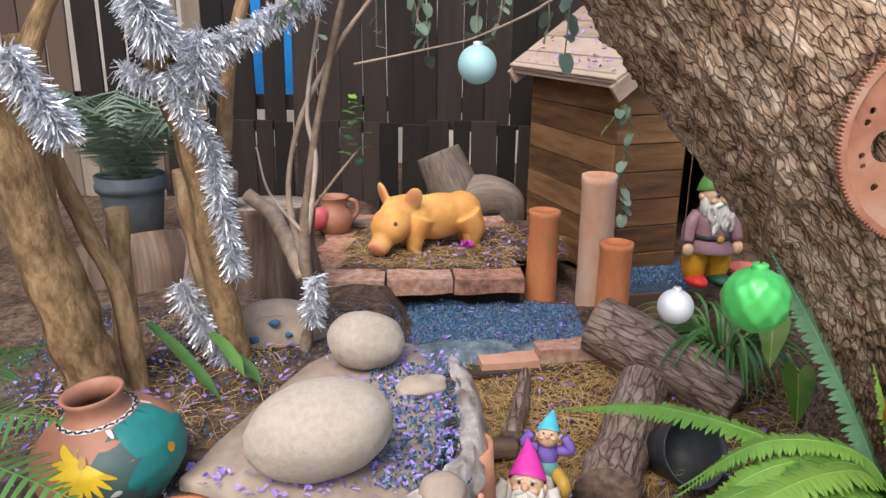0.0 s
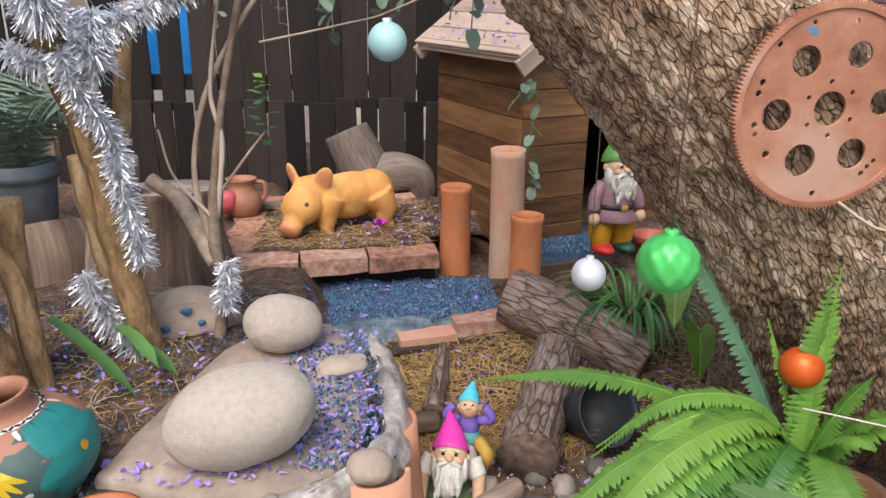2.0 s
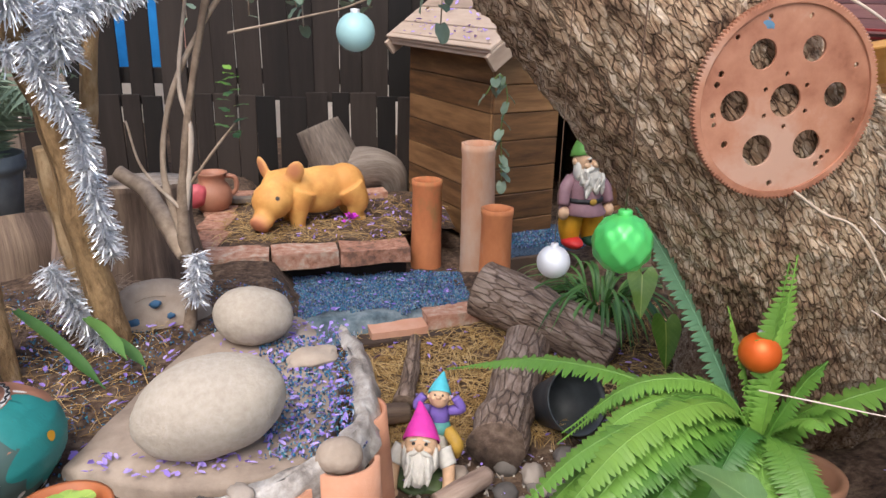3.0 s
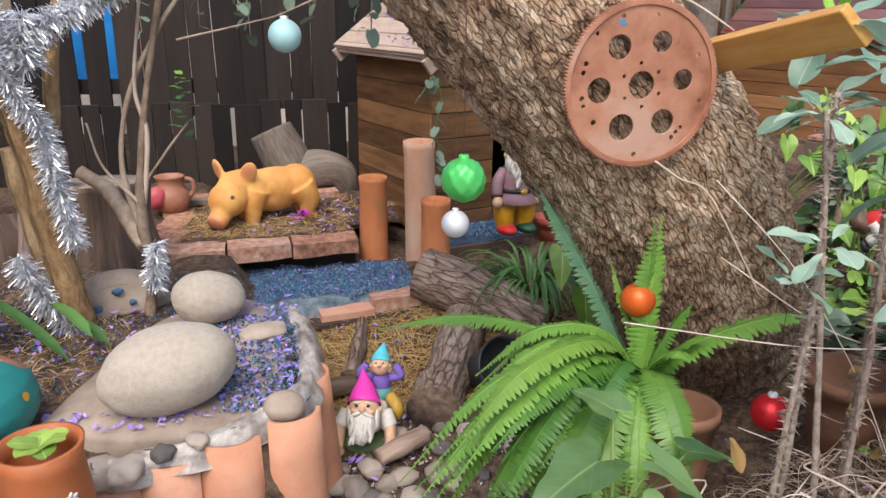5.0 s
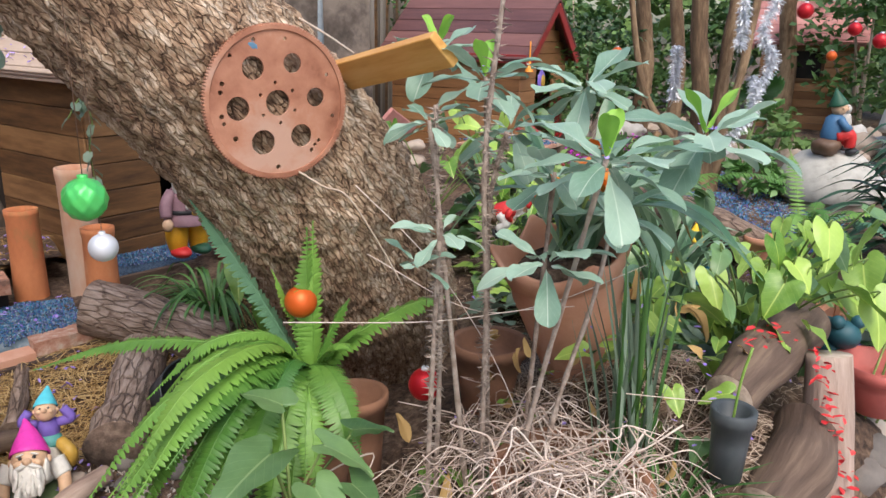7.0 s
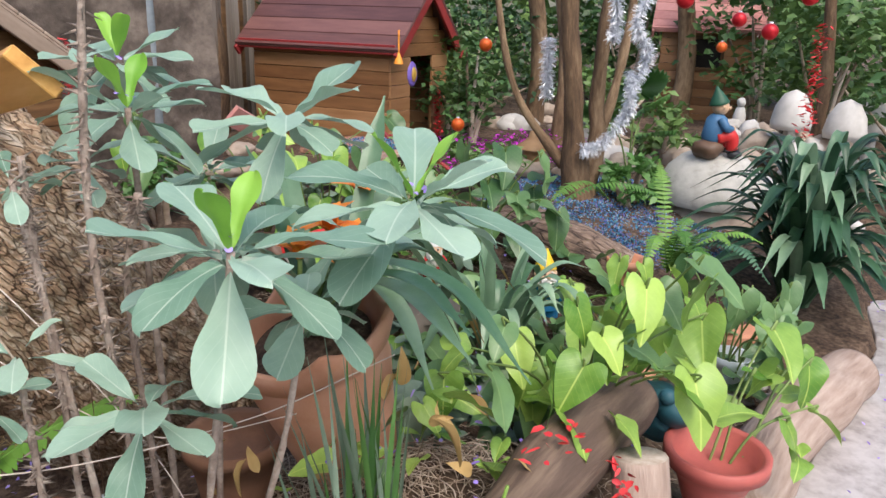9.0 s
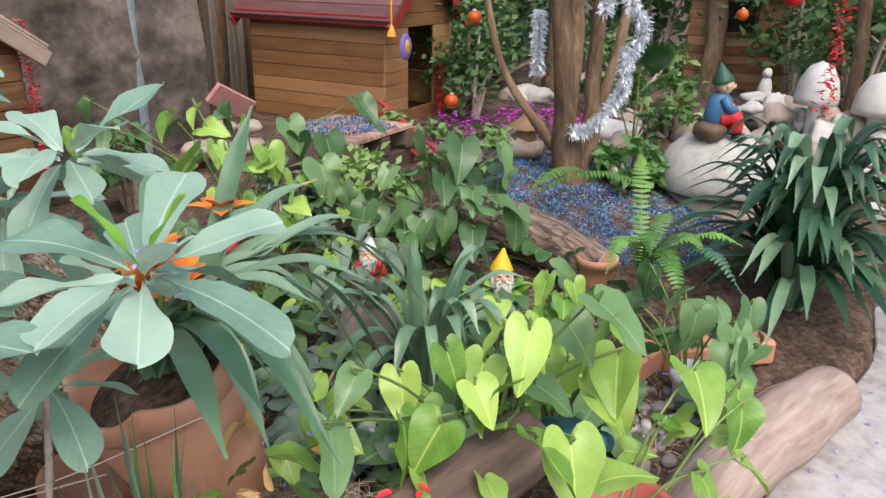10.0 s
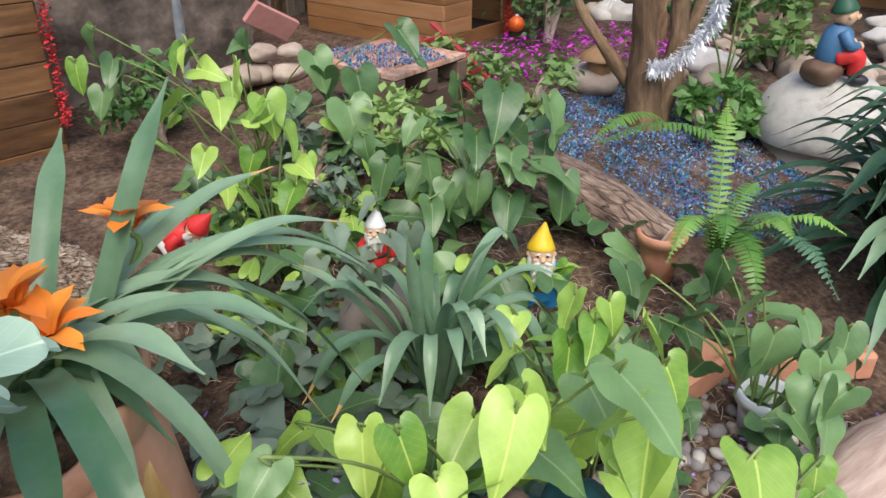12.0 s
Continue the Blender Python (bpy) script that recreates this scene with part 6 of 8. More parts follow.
pz = ground_z(PX, PY) - 0.01
clivia = thing("potted_clivia", "terracotta pot with flared wavy rim and arching strap leaves", "plant", (PX, PY, pz))
ci = pose(-PX, -PY, -pz)
hp = 0.82 - pz


def wavy_pot(h, foot, belly, lip, lobes=6, around=96):
    """A tapered pot whose flared rim rises and spreads in pointed lobes."""
    prof = [(0.001, 0, 0), (foot, 0, 0), (foot * 1.04, 0.012, 0), (foot + (belly - foot) * 0.55, h * 0.4, 0), (belly, h * 0.72, 0.05), (belly * 0.985, h - 0.085, 0.1), (belly * 1.0, h - 0.075, 0.15), (belly * 1.07, h - 0.068, 0.3),
            (lip * 0.96, h - 0.035, 0.75), (lip, h - 0.004, 1), (lip - 0.004, h, 1), (lip - 0.014, h - 0.004, 1), (lip * 0.86, h - 0.05, 0.5), (belly * 0.9, h - 0.1, 0.1), (0.001, h - 0.11, 0)]
    verts, faces = [], []
    for r, z, w in prof:
        for k in range(around):
            a = 2 * math.pi * k / around
            lobe = 1 - 2 * abs(math.sin(a * lobes / 2 + 0.5)) ** 0.8
            verts.append(Vector(((r + 0.016 * w * lobe) * math.cos(a), (r + 0.016 * w * lobe) * math.sin(a), z + 0.024 * w * lobe)))
    for i in range(len(prof) - 1):
        for k in range(around):
            a, b = i * around + k, i * around + (k + 1) % around
            faces.append((a, b, b + around, a + around))
    return mesh_of("pot", verts, faces, M["terracotta"])


part("pot", wavy_pot(hp, 0.09, 0.148, 0.178), clivia, pose(0, 0, -0.03, 0, -17, 0) @ pose(0, 0, 0, 0, 0, 20))
part("soil", lathe("soil", [(0.001, hp - 0.045), (0.07, hp - 0.05), (0.125, hp - 0.06)], M["soil"], 30, 0.05), clivia, pose(0, 0, -0.03, 0, -17, 0))
root = Vector((1.48, 0.96, 0.74))


def arching(parent, inv_m, start, tip, lift, w, mat, tipmat=None):
    s, e = Vector(start), Vector(tip)
    part("leaf", strap_on("leaf", [s, s.lerp(e, 0.3) + Vector((0, 0, lift)), s.lerp(e, 0.68) + Vector((0, 0, lift * 0.95)), e], w, M[mat], tipmat), parent, inv_m)


for k, (tip, lift, dry) in enumerate((((1.754, 1.086, 1.174), 0.02, 0), ((2.013, 1.055, 0.894), 0.1, 1), ((2.151, 1.041, 0.650), 0.2, 1), ((1.858, 0.992, 0.713), 0.16, 1), ((1.826, 1.212, 0.931), 0.07, 1), ((2.036, 1.038, 0.517), 0.22, 1),
                                      ((1.642, 0.809, 0.744), 0.12, 0), ((1.428, 1.091, 1.093), 0.02, 0), ((1.519, 0.713, 0.745), 0.12, 0), ((1.581, 0.689, 0.688), 0.13, 0), ((1.438, 0.696, 0.763), 0.1, 0),
                                      ((1.829, 1.271, 0.908), 0.07, 0), ((1.349, 0.698, 0.739), 0.12, 0), ((1.226, 0.944, 1.023), 0.04, 0), ((1.303, 1.193, 1.044), 0.04, 0), ((1.188, 1.085, 0.795), 0.14, 0), ((1.604, 1.285, 1.060), 0.03, 0), ((1.887, 0.877, 0.629), 0.18, 1), ((1.745, 0.698, 0.553), 0.22, 1))):
    if k in (8, 10, 12):
        continue
    arching(clivia, ci, root + Vector((R.uniform(-0.05, 0.05), R.uniform(-0.05, 0.05), 0)), tip, lift, R.uniform(0.036, 0.047), "strap", M["straw"] if dry else None)
for tip, lift in (((1.596, 0.468, 0.790), 0.15), ((1.429, 0.427, 0.892), 0.1), ((1.511, 0.514, 0.877), 0.1), ((1.683, 0.707, 0.919), 0.09), ((1.822, 0.758, 0.904), 0.1), ((1.885, 0.989, 0.731), 0.16), ((1.642, 0.830, 0.804), 0.12), ((1.945, 1.024, 0.824), 0.12), ((1.901, 1.113, 0.998), 0.07), ((2.090, 1.117, 0.744), 0.16), ((1.780, 0.869, 0.826), 0.12)):
    arching(clivia, ci, root, tip, lift, 0.04, "strap", M["straw"] if tip[0] > 1.9 else None)
for fx, fy, fz in ((1.497, 0.903, 0.955), (1.466, 0.961, 0.891), (1.655, 1.029, 0.974), (1.528, 0.880, 0.917)):
    for k in range(9):
        part("petal", strap_on("petal", [(0, 0, 0), (0, 0.035, 0.006), (0, 0.072, -0.012)], 0.028, M["orange"]), clivia, ci @ aim((fx, fy, fz), k * 51 + R.uniform(-10, 10), R.uniform(10, 60)))
    part("flower_stalk", tube("flower_stalk", [root, (fx, fy, fz - 0.05), (fx, fy, fz)], [0.005], M["stem"], 8, 6), clivia, ci)
clivia2 = thing("clivia", "strap-leaf plant in the bed with drooping leaves", "plant", (2.28, 1.22, ground_z(2.28, 1.22)))
c2i = pose(-2.28, -1.22, -ground_z(2.28, 1.22))
for tip, lift in (((2.214, 1.274, 0.751), 0.0), ((2.413, 1.196, 0.701), 0.08), ((2.320, 0.996, 0.638), 0.12), ((2.292, 0.838, 0.445), 0.25), ((2.136, 0.993, 0.452), 0.17), ((2.254, 1.023, 0.534), 0.17), ((2.069, 1.313, 0.654), 0.05), ((2.391, 0.919, 0.524), 0.18), ((1.980, 1.376, 0.668), 0.06),
                  ((2.533, 1.099, 0.620), 0.12), ((2.047, 1.046, 0.477), 0.15), ((2.317, 1.349, 0.701), 0.05), ((2.169, 1.156, 0.785), 0.0), ((2.500, 1.256, 0.531), 0.16)):
    arching(clivia2, c2i, (2.28 + R.uniform(-0.04, 0.04), 1.22 + R.uniform(-0.04, 0.04), 0.3), tip, lift, R.uniform(0.028, 0.038), "strap", M["straw"] if R.random() < 0.3 else None)
for k in range(16):
    a = k * 2.4
    arching(clivia2, c2i, (2.28 + 0.03 * math.cos(a), 1.22 + 0.03 * math.sin(a), 0.3), (2.28 + R.uniform(0.22, 0.4) * math.cos(a), 1.22 + R.uniform(0.2, 0.32) * math.sin(a), R.uniform(0.38, 0.6)), R.uniform(0.1, 0.22), R.uniform(0.028, 0.038), "strap", M["straw"] if k % 4 == 0 else None)
darkclivia = thing("clivia", "large dark green strap-leaf clump beside the path", "plant", (3.86, 1.02, ground_z(3.86, 1.02)))
dz = ground_z(3.86, 1.02)
for k in range(170):
    a = k * 2.399 + R.uniform(-0.2, 0.2)
    l = R.uniform(0.3, 0.55)
    up = R.uniform(0.25, 0.64) if k % 3 else R.uniform(0.08, 0.3)
    d = Vector((math.cos(a), math.sin(a), 0))
    o = d * R.uniform(0, 0.06)
    reach = l * (1.05 - 0.8 * up)
    part("leaf", strap_on("leaf", [o, o + d * reach * 0.35 + Vector((0, 0, up * 0.75 + 0.1)), o + d * reach * 0.75 + Vector((0, 0, up * 1.02 + 0.08)), o + d * reach * 1.2 + Vector((0, 0, up * 1.0))], R.uniform(0.034, 0.05), M["strapdark" if k % 4 else "strap"]), darkclivia)

# ---- thorny succulent shrub with grey-green rosettes ----
shrub = thing("succulent_shrub", "tall thorny-stemmed shrub with rosettes of waxy leaves", "shrub", (1.32, 0.85, 0.2))
si = pose(-1.32, -0.85, -0.2)
LEAVES = [outline_leaf("leaf", OBOV, M["euph"], 0.15, 0.064, dr, 0.3, 0.035, i * 2.0) for i, dr in enumerate((0.15, 0.3, 0.05, 0.4))]
YOUNG = outline_leaf("leaf", OBOV, M["euphyoung"], 0.1, 0.036, 0.1, 0.4, 0.02, 3)
ROS = ((1.136, 0.526, 1.08, 1.0, 13), (1.381, 0.504, 1.115, 1.02, 14), (1.24, 1.2, 1.25, 0.95, 12), (1.155, 0.9, 1.2, 0.9, 12), (1.375, 0.818, 1.187, 1.0, 13), (1.035, 0.554, 0.906, 0.85, 9), (1.2, 0.72, 1.02, 0.9, 10),
       (0.945, 0.755, 0.925, 0.5, 6), (0.9, 0.76, 0.87, 0.45, 5), (0.985, 0.86, 1.12, 0.45, 6), (1.3, 0.98, 1.08, 0.85, 10), (1.12, 1.05, 1.1, 0.7, 8), (1.28, 0.62, 0.95, 0.75, 8), (1.42, 0.7, 1.02, 0.7, 8))
for i, (x, y, z, s, n) in enumerate(ROS):
    for k in range(n):
        yaw = k * 137.5 + i * 40
        pitch = 34 - 66 * k / n + R.uniform(-8, 8)
        part("leaf", LEAVES[(i + k) % 4], shrub, si @ aim((x + 0.012 * math.sin(radians(yaw)), y + 0.012 * math.cos(radians(yaw)), z - 0.02 * k / n), yaw, pitch, R.uniform(-12, 12), s * R.uniform(0.75, 1.1)))
    if i < 4:
        for k in range(2):
            part("young_leaf", YOUNG, shrub, si @ aim((x, y, z), 60 + k * 170 + i * 60, 62, 0, s))
        part("blossom", mesh_of("blossom", *petals([(R.gauss(0, 0.012), R.gauss(0, 0.012), R.uniform(0, 0.02)) for _ in range(5)], 0.016, i), M["petal"]), shrub, si @ pose(x, y, z))
    if i % 3:
        continue
    bx, by = 1.14 + 0.35 * (x - 1.14) + R.uniform(-0.05, 0.05), 0.78 + 0.35 * (y - 0.78) + R.uniform(-0.04, 0.04)
    part("stem", tube("stem", [(bx, by, 0.12), (bx + 0.4 * (x - bx), by + 0.3 * (y - by), 0.5), (bx + 0.8 * (x - bx), by + 0.75 * (y - by), z - 0.2), (x, y, z)], [0.007, 0.006, 0.005, 0.005], M["thorn"], 30, 8, 0.35, 30), shrub, si)


def thorny(pts, n, seed):
    r = random.Random(seed)
    rib = spline(pts, 40)
    v, f, _ = tube_data(pts, [0.006, 0.005], 40, 9, 0.3, 30)
    for _i in range(n):
        u = r.uniform(0, 39.9)
        p = rib[int(u)].lerp(rib[int(u) + 1], u % 1)
        d = Vector((r.gauss(0, 1), r.gauss(0, 1), r.gauss(0, 0.4))).normalized()
        s = d.orthogonal().normalized()
        q = d.cross(s)
        b = len(v)
        v += [p + d * 0.006 + s * 0.0024, p + d * 0.006 - s * 0.0014 + q * 0.002, p + d * 0.006 - s * 0.0014 - q * 0.002, p + d * r.uniform(0.02, 0.03)]
        f += [(b, b + 1, b + 3), (b + 1, b + 2, b + 3), (b + 2, b, b + 3)]
    return mesh_of("stem", v, f, M["thorn"])


for i, pts in enumerate(([(1.02, 0.86, 0.12), (1.01, 0.84, 0.7), (1.0, 0.85, 1.0), (1.0, 0.86, 1.15)], [(1.09, 0.78, 0.12), (1.07, 0.76, 0.7), (1.05, 0.76, 1.06), (1.07, 0.74, 1.42)], [(1.14, 0.86, 0.12), (1.12, 0.82, 0.6), (1.1, 0.8, 0.95), (1.12, 0.78, 1.1)], [(0.97, 0.82, 0.12), (0.96, 0.8, 0.5), (0.945, 0.76, 0.9)])):
    part("stem", thorny(pts, 300, i), shrub, si)

# ---- heart-leaved plants ----
HL = {}
for key in ("heart", "heartdark", "greygreen", "euph"):
    HL[key] = [outline_leaf("leaf", ARUM if i % 3 else HEART, M[key], 0.15, w, dr, fo, 0.14, i * 3.3 + len(key)) for i, (dr, fo, w) in enumerate(((0.25, 0.25, 0.14), (0.3, 0.2, 0.125), (0.15, 0.3, 0.12), (0.35, 0.25, 0.14), (0.25, 0.1, 0.115), (0.1, 0.4, 0.13)))]


def heart_plant(label, root_at, leaves, key, out=0.0, size=1.0, accent=None):
    """A plant of heart leaves, each hanging from its own stalk; leaves: (x, y, z, size)."""
    g = ground_z(*root_at)
    pl = thing("heartleaf_plant", label, "plant", (*root_at, g))
    mm = pose(-root_at[0], -root_at[1], -g)
    for i, (x, y, z, s) in enumerate(leaves):
        b = Vector((root_at[0] + R.uniform(-0.03, 0.03), root_at[1] + R.uniform(-0.03, 0.03), g))
        e = Vector((x, y, z))
        part("stalk", tube("stalk", [b, b.lerp(e, 0.5) + Vector((0, 0, 0.08)), e + Vector((0, 0, 0.015)), e], [0.0035, 0.003, 0.0022], M["stem"], 14, 5), pl, mm)
        toward = math.degrees(math.atan2(x - root_at[0], y - root_at[1]))
        view = math.degrees(math.atan2(1.6 - x, -0.2 - y))
        yaw = view + ((toward - view + 180) % 360 - 180) * 0.5 + R.uniform(-60, 60)
        part("leaf", R.choice(HL[accent if accent and R.random() < 0.3 else key]), pl, mm @ aim(e, yaw, R.uniform(-80, -18), R.uniform(-35, 35), s * size * R.uniform(0.58, 0.82)))
        # a smaller, lower leaf on the same stalk
        low = e + Vector((R.uniform(-0.07, 0.07), R.uniform(-0.05, 0.09), -R.uniform(0.03, 0.11)))
        part("leaf", R.choice(HL[key]), pl, mm @ aim(low, R.uniform(0, 360), R.uniform(-60, 20), R.uniform(-40, 40), s * size * R.uniform(0.45, 0.75)))
    return pl


heart_plant("bright green heart-leaved anthurium in the front bed", (2.12, 0.78), [(1.915, 0.808, 0.653, 0.9), (2.082, 0.743, 0.662, 1.15), (2.151, 0.660, 0.628, 1.1), (1.849, 0.907, 0.607, 0.9), (1.770, 0.878, 0.575, 0.95), (2.025, 0.763, 0.609, 1.0), (1.946, 0.784, 0.596, 0.95), (1.983, 0.693, 0.591, 1.0),
            (1.894, 0.625, 0.801, 1.0), (2.031, 0.562, 0.829, 1.2), (2.179, 0.539, 0.855, 1.15), (1.825, 0.543, 0.723, 1.0), (1.776, 0.584, 0.719, 1.0), (1.657, 0.618, 0.734, 1.1), (1.932, 0.430, 0.712, 1.05), (1.992, 0.407, 0.695, 1.1), (1.925, 0.581, 0.744, 0.9), (2.094, 0.629, 0.788, 1.0), (1.736, 0.668, 0.784, 0.8),
            (2.226, 0.653, 0.751, 1.2), (2.317, 0.588, 0.677, 1.1)], "heart", accent="heartdark")
heart_plant("young yellow-green heart leaves over a red pot", (2.17, 0.43), [(2.383, 0.447, 0.686, 1.1), (2.516, 0.408, 0.572, 1.1), (2.327, 0.360, 0.508, 0.9), (2.457, 0.356, 0.492, 0.8), (2.275, 0.426, 0.613, 0.8), (2.577, 0.456, 0.571, 0.7)], "heart")
heart_plant("pale variegated arrow-leaved plant", (2.47, 0.9), [(2.393, 0.888, 0.725, 0.85), (2.371, 0.705, 0.653, 1.0), (2.355, 0.845, 0.646, 0.9), (2.278, 0.906, 0.621, 0.9), (2.460, 0.766, 0.713, 0.9), (2.307, 0.803, 0.567, 0.9), (2.450, 0.694, 0.666, 0.9), (2.403, 0.836, 0.688, 0.8), (2.329, 0.996, 0.638, 0.8), (2.442, 0.846, 0.719, 0.8), (2.486, 0.892, 0.648, 0.8), (2.282, 0.696, 0.621, 1.3), (2.330, 0.624, 0.606, 1.2)], "heart")
heart_plant("yellow-green heart-leaved plant further back", (2.12, 1.95), [(1.885, 1.861, 0.911, 1.2), (2.044, 1.889, 0.975, 1.0), (2.106, 1.863, 0.889, 1.2), (1.999, 1.946, 0.881, 0.9), (1.969, 2.102, 0.993, 0.9), (1.801, 1.919, 0.816, 0.9), (2.062, 1.878, 0.737, 0.9), (2.148, 1.859, 0.810, 0.9), (2.142, 1.792, 0.654, 0.9), (1.930, 1.853, 0.773, 0.9), (2.002, 1.786, 0.669, 0.9), (1.861, 1.761, 0.686, 0.8), (2.214, 1.901, 0.691, 0.8)], "heart")
heart_plant("dark green anthurium clump with long heart leaves", (2.77, 1.85), [(2.685, 1.846, 0.868, 1.0), (2.740, 1.685, 0.868, 1.3), (2.849, 1.611, 0.845, 1.3), (2.654, 1.682, 0.755, 1.2), (2.637, 1.637, 0.637, 1.1), (2.685, 1.544, 0.603, 1.2), (2.772, 1.536, 0.696, 1.2), (2.551, 1.791, 0.667, 1.0), (2.443, 1.843, 0.651, 1.0), (2.549, 1.855, 0.764, 1.0), (2.425, 1.966, 0.695, 1.0), (2.832, 1.493, 0.651, 1.1),
            (2.590, 1.717, 0.612, 1.0), (2.511, 1.688, 0.571, 1.0), (2.787, 1.789, 0.765, 1.1), (2.905, 1.683, 0.704, 1.0), (2.723, 1.599, 0.722, 1.2)], "heartdark")
heart_plant("grey-green round-leaved plant by the bed", (2.3, 1.55), [(2.120, 1.434, 0.690, 0.8), (2.251, 1.491, 0.712, 0.8), (2.240, 1.389, 0.656, 0.8), (2.084, 1.451, 0.608, 0.8), (2.322, 1.446, 0.636, 0.8), (2.181, 1.348, 0.596, 0.8)], "greygreen")
heart_plant("broad-leaved plants along the back wall", (2.3, 2.75), [(2.605, 2.434, 0.758, 1.8), (2.824, 2.544, 0.879, 1.5), (2.465, 2.491, 0.830, 1.2), (2.268, 2.649, 0.886, 1.1), (2.074, 2.793, 0.843, 1.0), (1.793, 2.835, 0.912, 1.2), (1.717, 2.832, 0.809, 1.1), (1.867, 2.817, 0.795, 1.1), (2.468, 2.372, 0.636, 1.2), (2.526, 2.342, 0.680, 1.5), (2.378, 2.448, 0.710, 1.2), (2.180, 2.556, 0.758, 1.0)], "heartdark", accent="heart")
heart_plant("small anthurium in a white pot by the log", (2.99, 0.84), [(2.845, 0.759, 0.566, 1.0), (2.854, 0.646, 0.501, 1.0), (2.829, 0.786, 0.484, 0.9), (2.894, 0.677, 0.541, 0.9), (2.952, 0.667, 0.594, 0.9), (2.882, 0.596, 0.515, 1.0), (2.915, 0.992, 0.457, 0.9), (3.003, 1.044, 0.557, 0.9), (2.899, 1.163, 0.469, 0.9), (2.990, 0.904, 0.534, 1.0), (2.796, 0.645, 0.450, 0.8), (3.038, 0.822, 0.519, 0.9), (3.087, 0.719, 0.476, 0.9), (2.796, 1.025, 0.452, 0.9)], "heartdark")

rg = random.Random(61)
for label, spots, key, sz in (("low dark green leaves covering the bed", [(rg.uniform(1.85, 3.2), rg.uniform(0.75, 2.5)) for _ in range(190)], "heartdark", 0.8), ("low grey-green leaves by the pot", [(rg.uniform(1.7, 2.3), rg.uniform(0.8, 1.7)) for _ in range(120)], "greygreen", 0.6), ("low bright leaves in the bed", [(rg.uniform(1.9, 2.8), rg.uniform(1.3, 2.3)) for _ in range(110)], "heart", 0.5)):
    cover = thing("ground_cover", label, "plant", (2.4, 1.5, 0.3))
    for x, y in spots:
        z = ground_z(x, y) + rg.uniform(0.03, 0.16)
        part("leaf", rg.choice(HL[key]), cover, pose(-2.4, -1.5, -0.3) @ aim((x, y, z), rg.uniform(0, 360), rg.uniform(-50, 25), rg.uniform(-30, 30), sz * rg.uniform(0.6, 1.3)))

# ---- second ferns ----
fern2 = thing("fern", "light green fern fronds by a bark log", "fern", (3.22, 1.25, ground_z(3.22, 1.25)))
f2 = pose(-3.22, -1.25, -ground_z(3.22, 1.25))
fr = Vector((3.22, 1.25, 0.42))
for tip, lift, mt in (((2.93, 1.16, 0.52), 0.12, "fern"), ((3.0, 1.05, 0.6), 0.1, "fern"), ((3.2, 0.98, 0.58), 0.1, "fernmid"), ((3.38, 0.97, 0.58), 0.08, "fern"), ((3.46, 1.5, 0.8), 0.04, "fernmid"), ((3.42, 1.3, 0.6), 0.05, "fern"), ((3.2, 0.84, 0.5), 0.12, "fernblue"), ((3.02, 0.92, 0.45), 0.12, "fern"), ((3.1, 1.0, 0.5), 0.1, "fern"), ((3.4, 1.1, 0.5), 0.1, "fernblue")):
    tip = Vector(tip)
    part("frond", frond_on("frond", [fr, fr.lerp(tip, 0.3) + Vector((0, 0, lift)), fr.lerp(tip, 0.7) + Vector((0, 0, lift)), tip], M[mt], 30, 0.038, 0.12, 0.72), fern2, f2)
for tip in ((3.36, 2.0, 0.52), (3.62, 1.5, 0.58)):
    s = Vector((3.75, 1.95, 0.5)) if tip[0] < 3.5 else Vector((3.3, 1.9, 0.55))
    tip = Vector(tip)
    part("frond", frond_on("frond", [s, s.lerp(tip, 0.35) + Vector((0, 0, 0.09)), s.lerp(tip, 0.7) + Vector((0, 0, 0.08)), tip], M["fernmid"], 32, 0.055, 0.12, 0.72), fern2, f2)
spot = thing("plant_pot", "small terracotta pot beside ferns", "plant pot", (3.16, 1.4, ground_z(3.16, 1.4)))
part("shell", lathe("shell", pot_profile(0.05, 0.07, 0.16, 0.008), M["terracotta"], 28), spot)

# ---- logs, kerb and small pots by the path ----
single("bark_log", tube("bark_log", [(3.0, 1.98, 0.5), (3.1, 1.7, 0.46), (3.2, 1.42, 0.38)], [0.1, 0.105, 0.09], M["logbark"], 50, 36, 0.18, 8, M["cut"]), "thick bark log across the bed", "log")
single("driftwood_log", tube("driftwood_log", [(2.36, 0.44, 0.2), (2.72, 0.53, 0.22), (3.05, 0.57, 0.215), (3.38, 0.6, 0.2)], [0.085, 0.1, 0.105, 0.09], M["driftwood"], 50, 30, 0.14, 6, M["driftwood"]), "smooth weathered log edging the path", "log")
single("wood_post", tube("wood_post", [(1.85, 0.34, 0.1), (1.865, 0.39, 0.33), (1.885, 0.44, 0.56)], [0.06, 0.058, 0.052], M["driftwood"], 24, 14, 0.15, 8, M["cut"]), "short weathered grey post standing before split logs", "post")
single("bark_log", tube("bark_log", [(1.58, 0.5, 0.5), (1.8, 0.54, 0.54), (2.1, 0.62, 0.53)], [0.06, 0.075, 0.07], M["stumpwood"], 50, 30, 0.2, 8, M["cut"]), "flaking bark log with fallen red petals", "log")
single("bark_log", tube("bark_log", [(1.55, 0.36, 0.3), (1.7, 0.38, 0.35), (1.84, 0.44, 0.38)], [0.065, 0.075, 0.07], M["stumpwood"], 40, 26, 0.2, 8, M["cut"]), "short split log near the path", "log")
rpot = thing("plant_pot", "red plastic bowl pot with dry soil", "plant pot", (2.17, 0.43, 0.33))
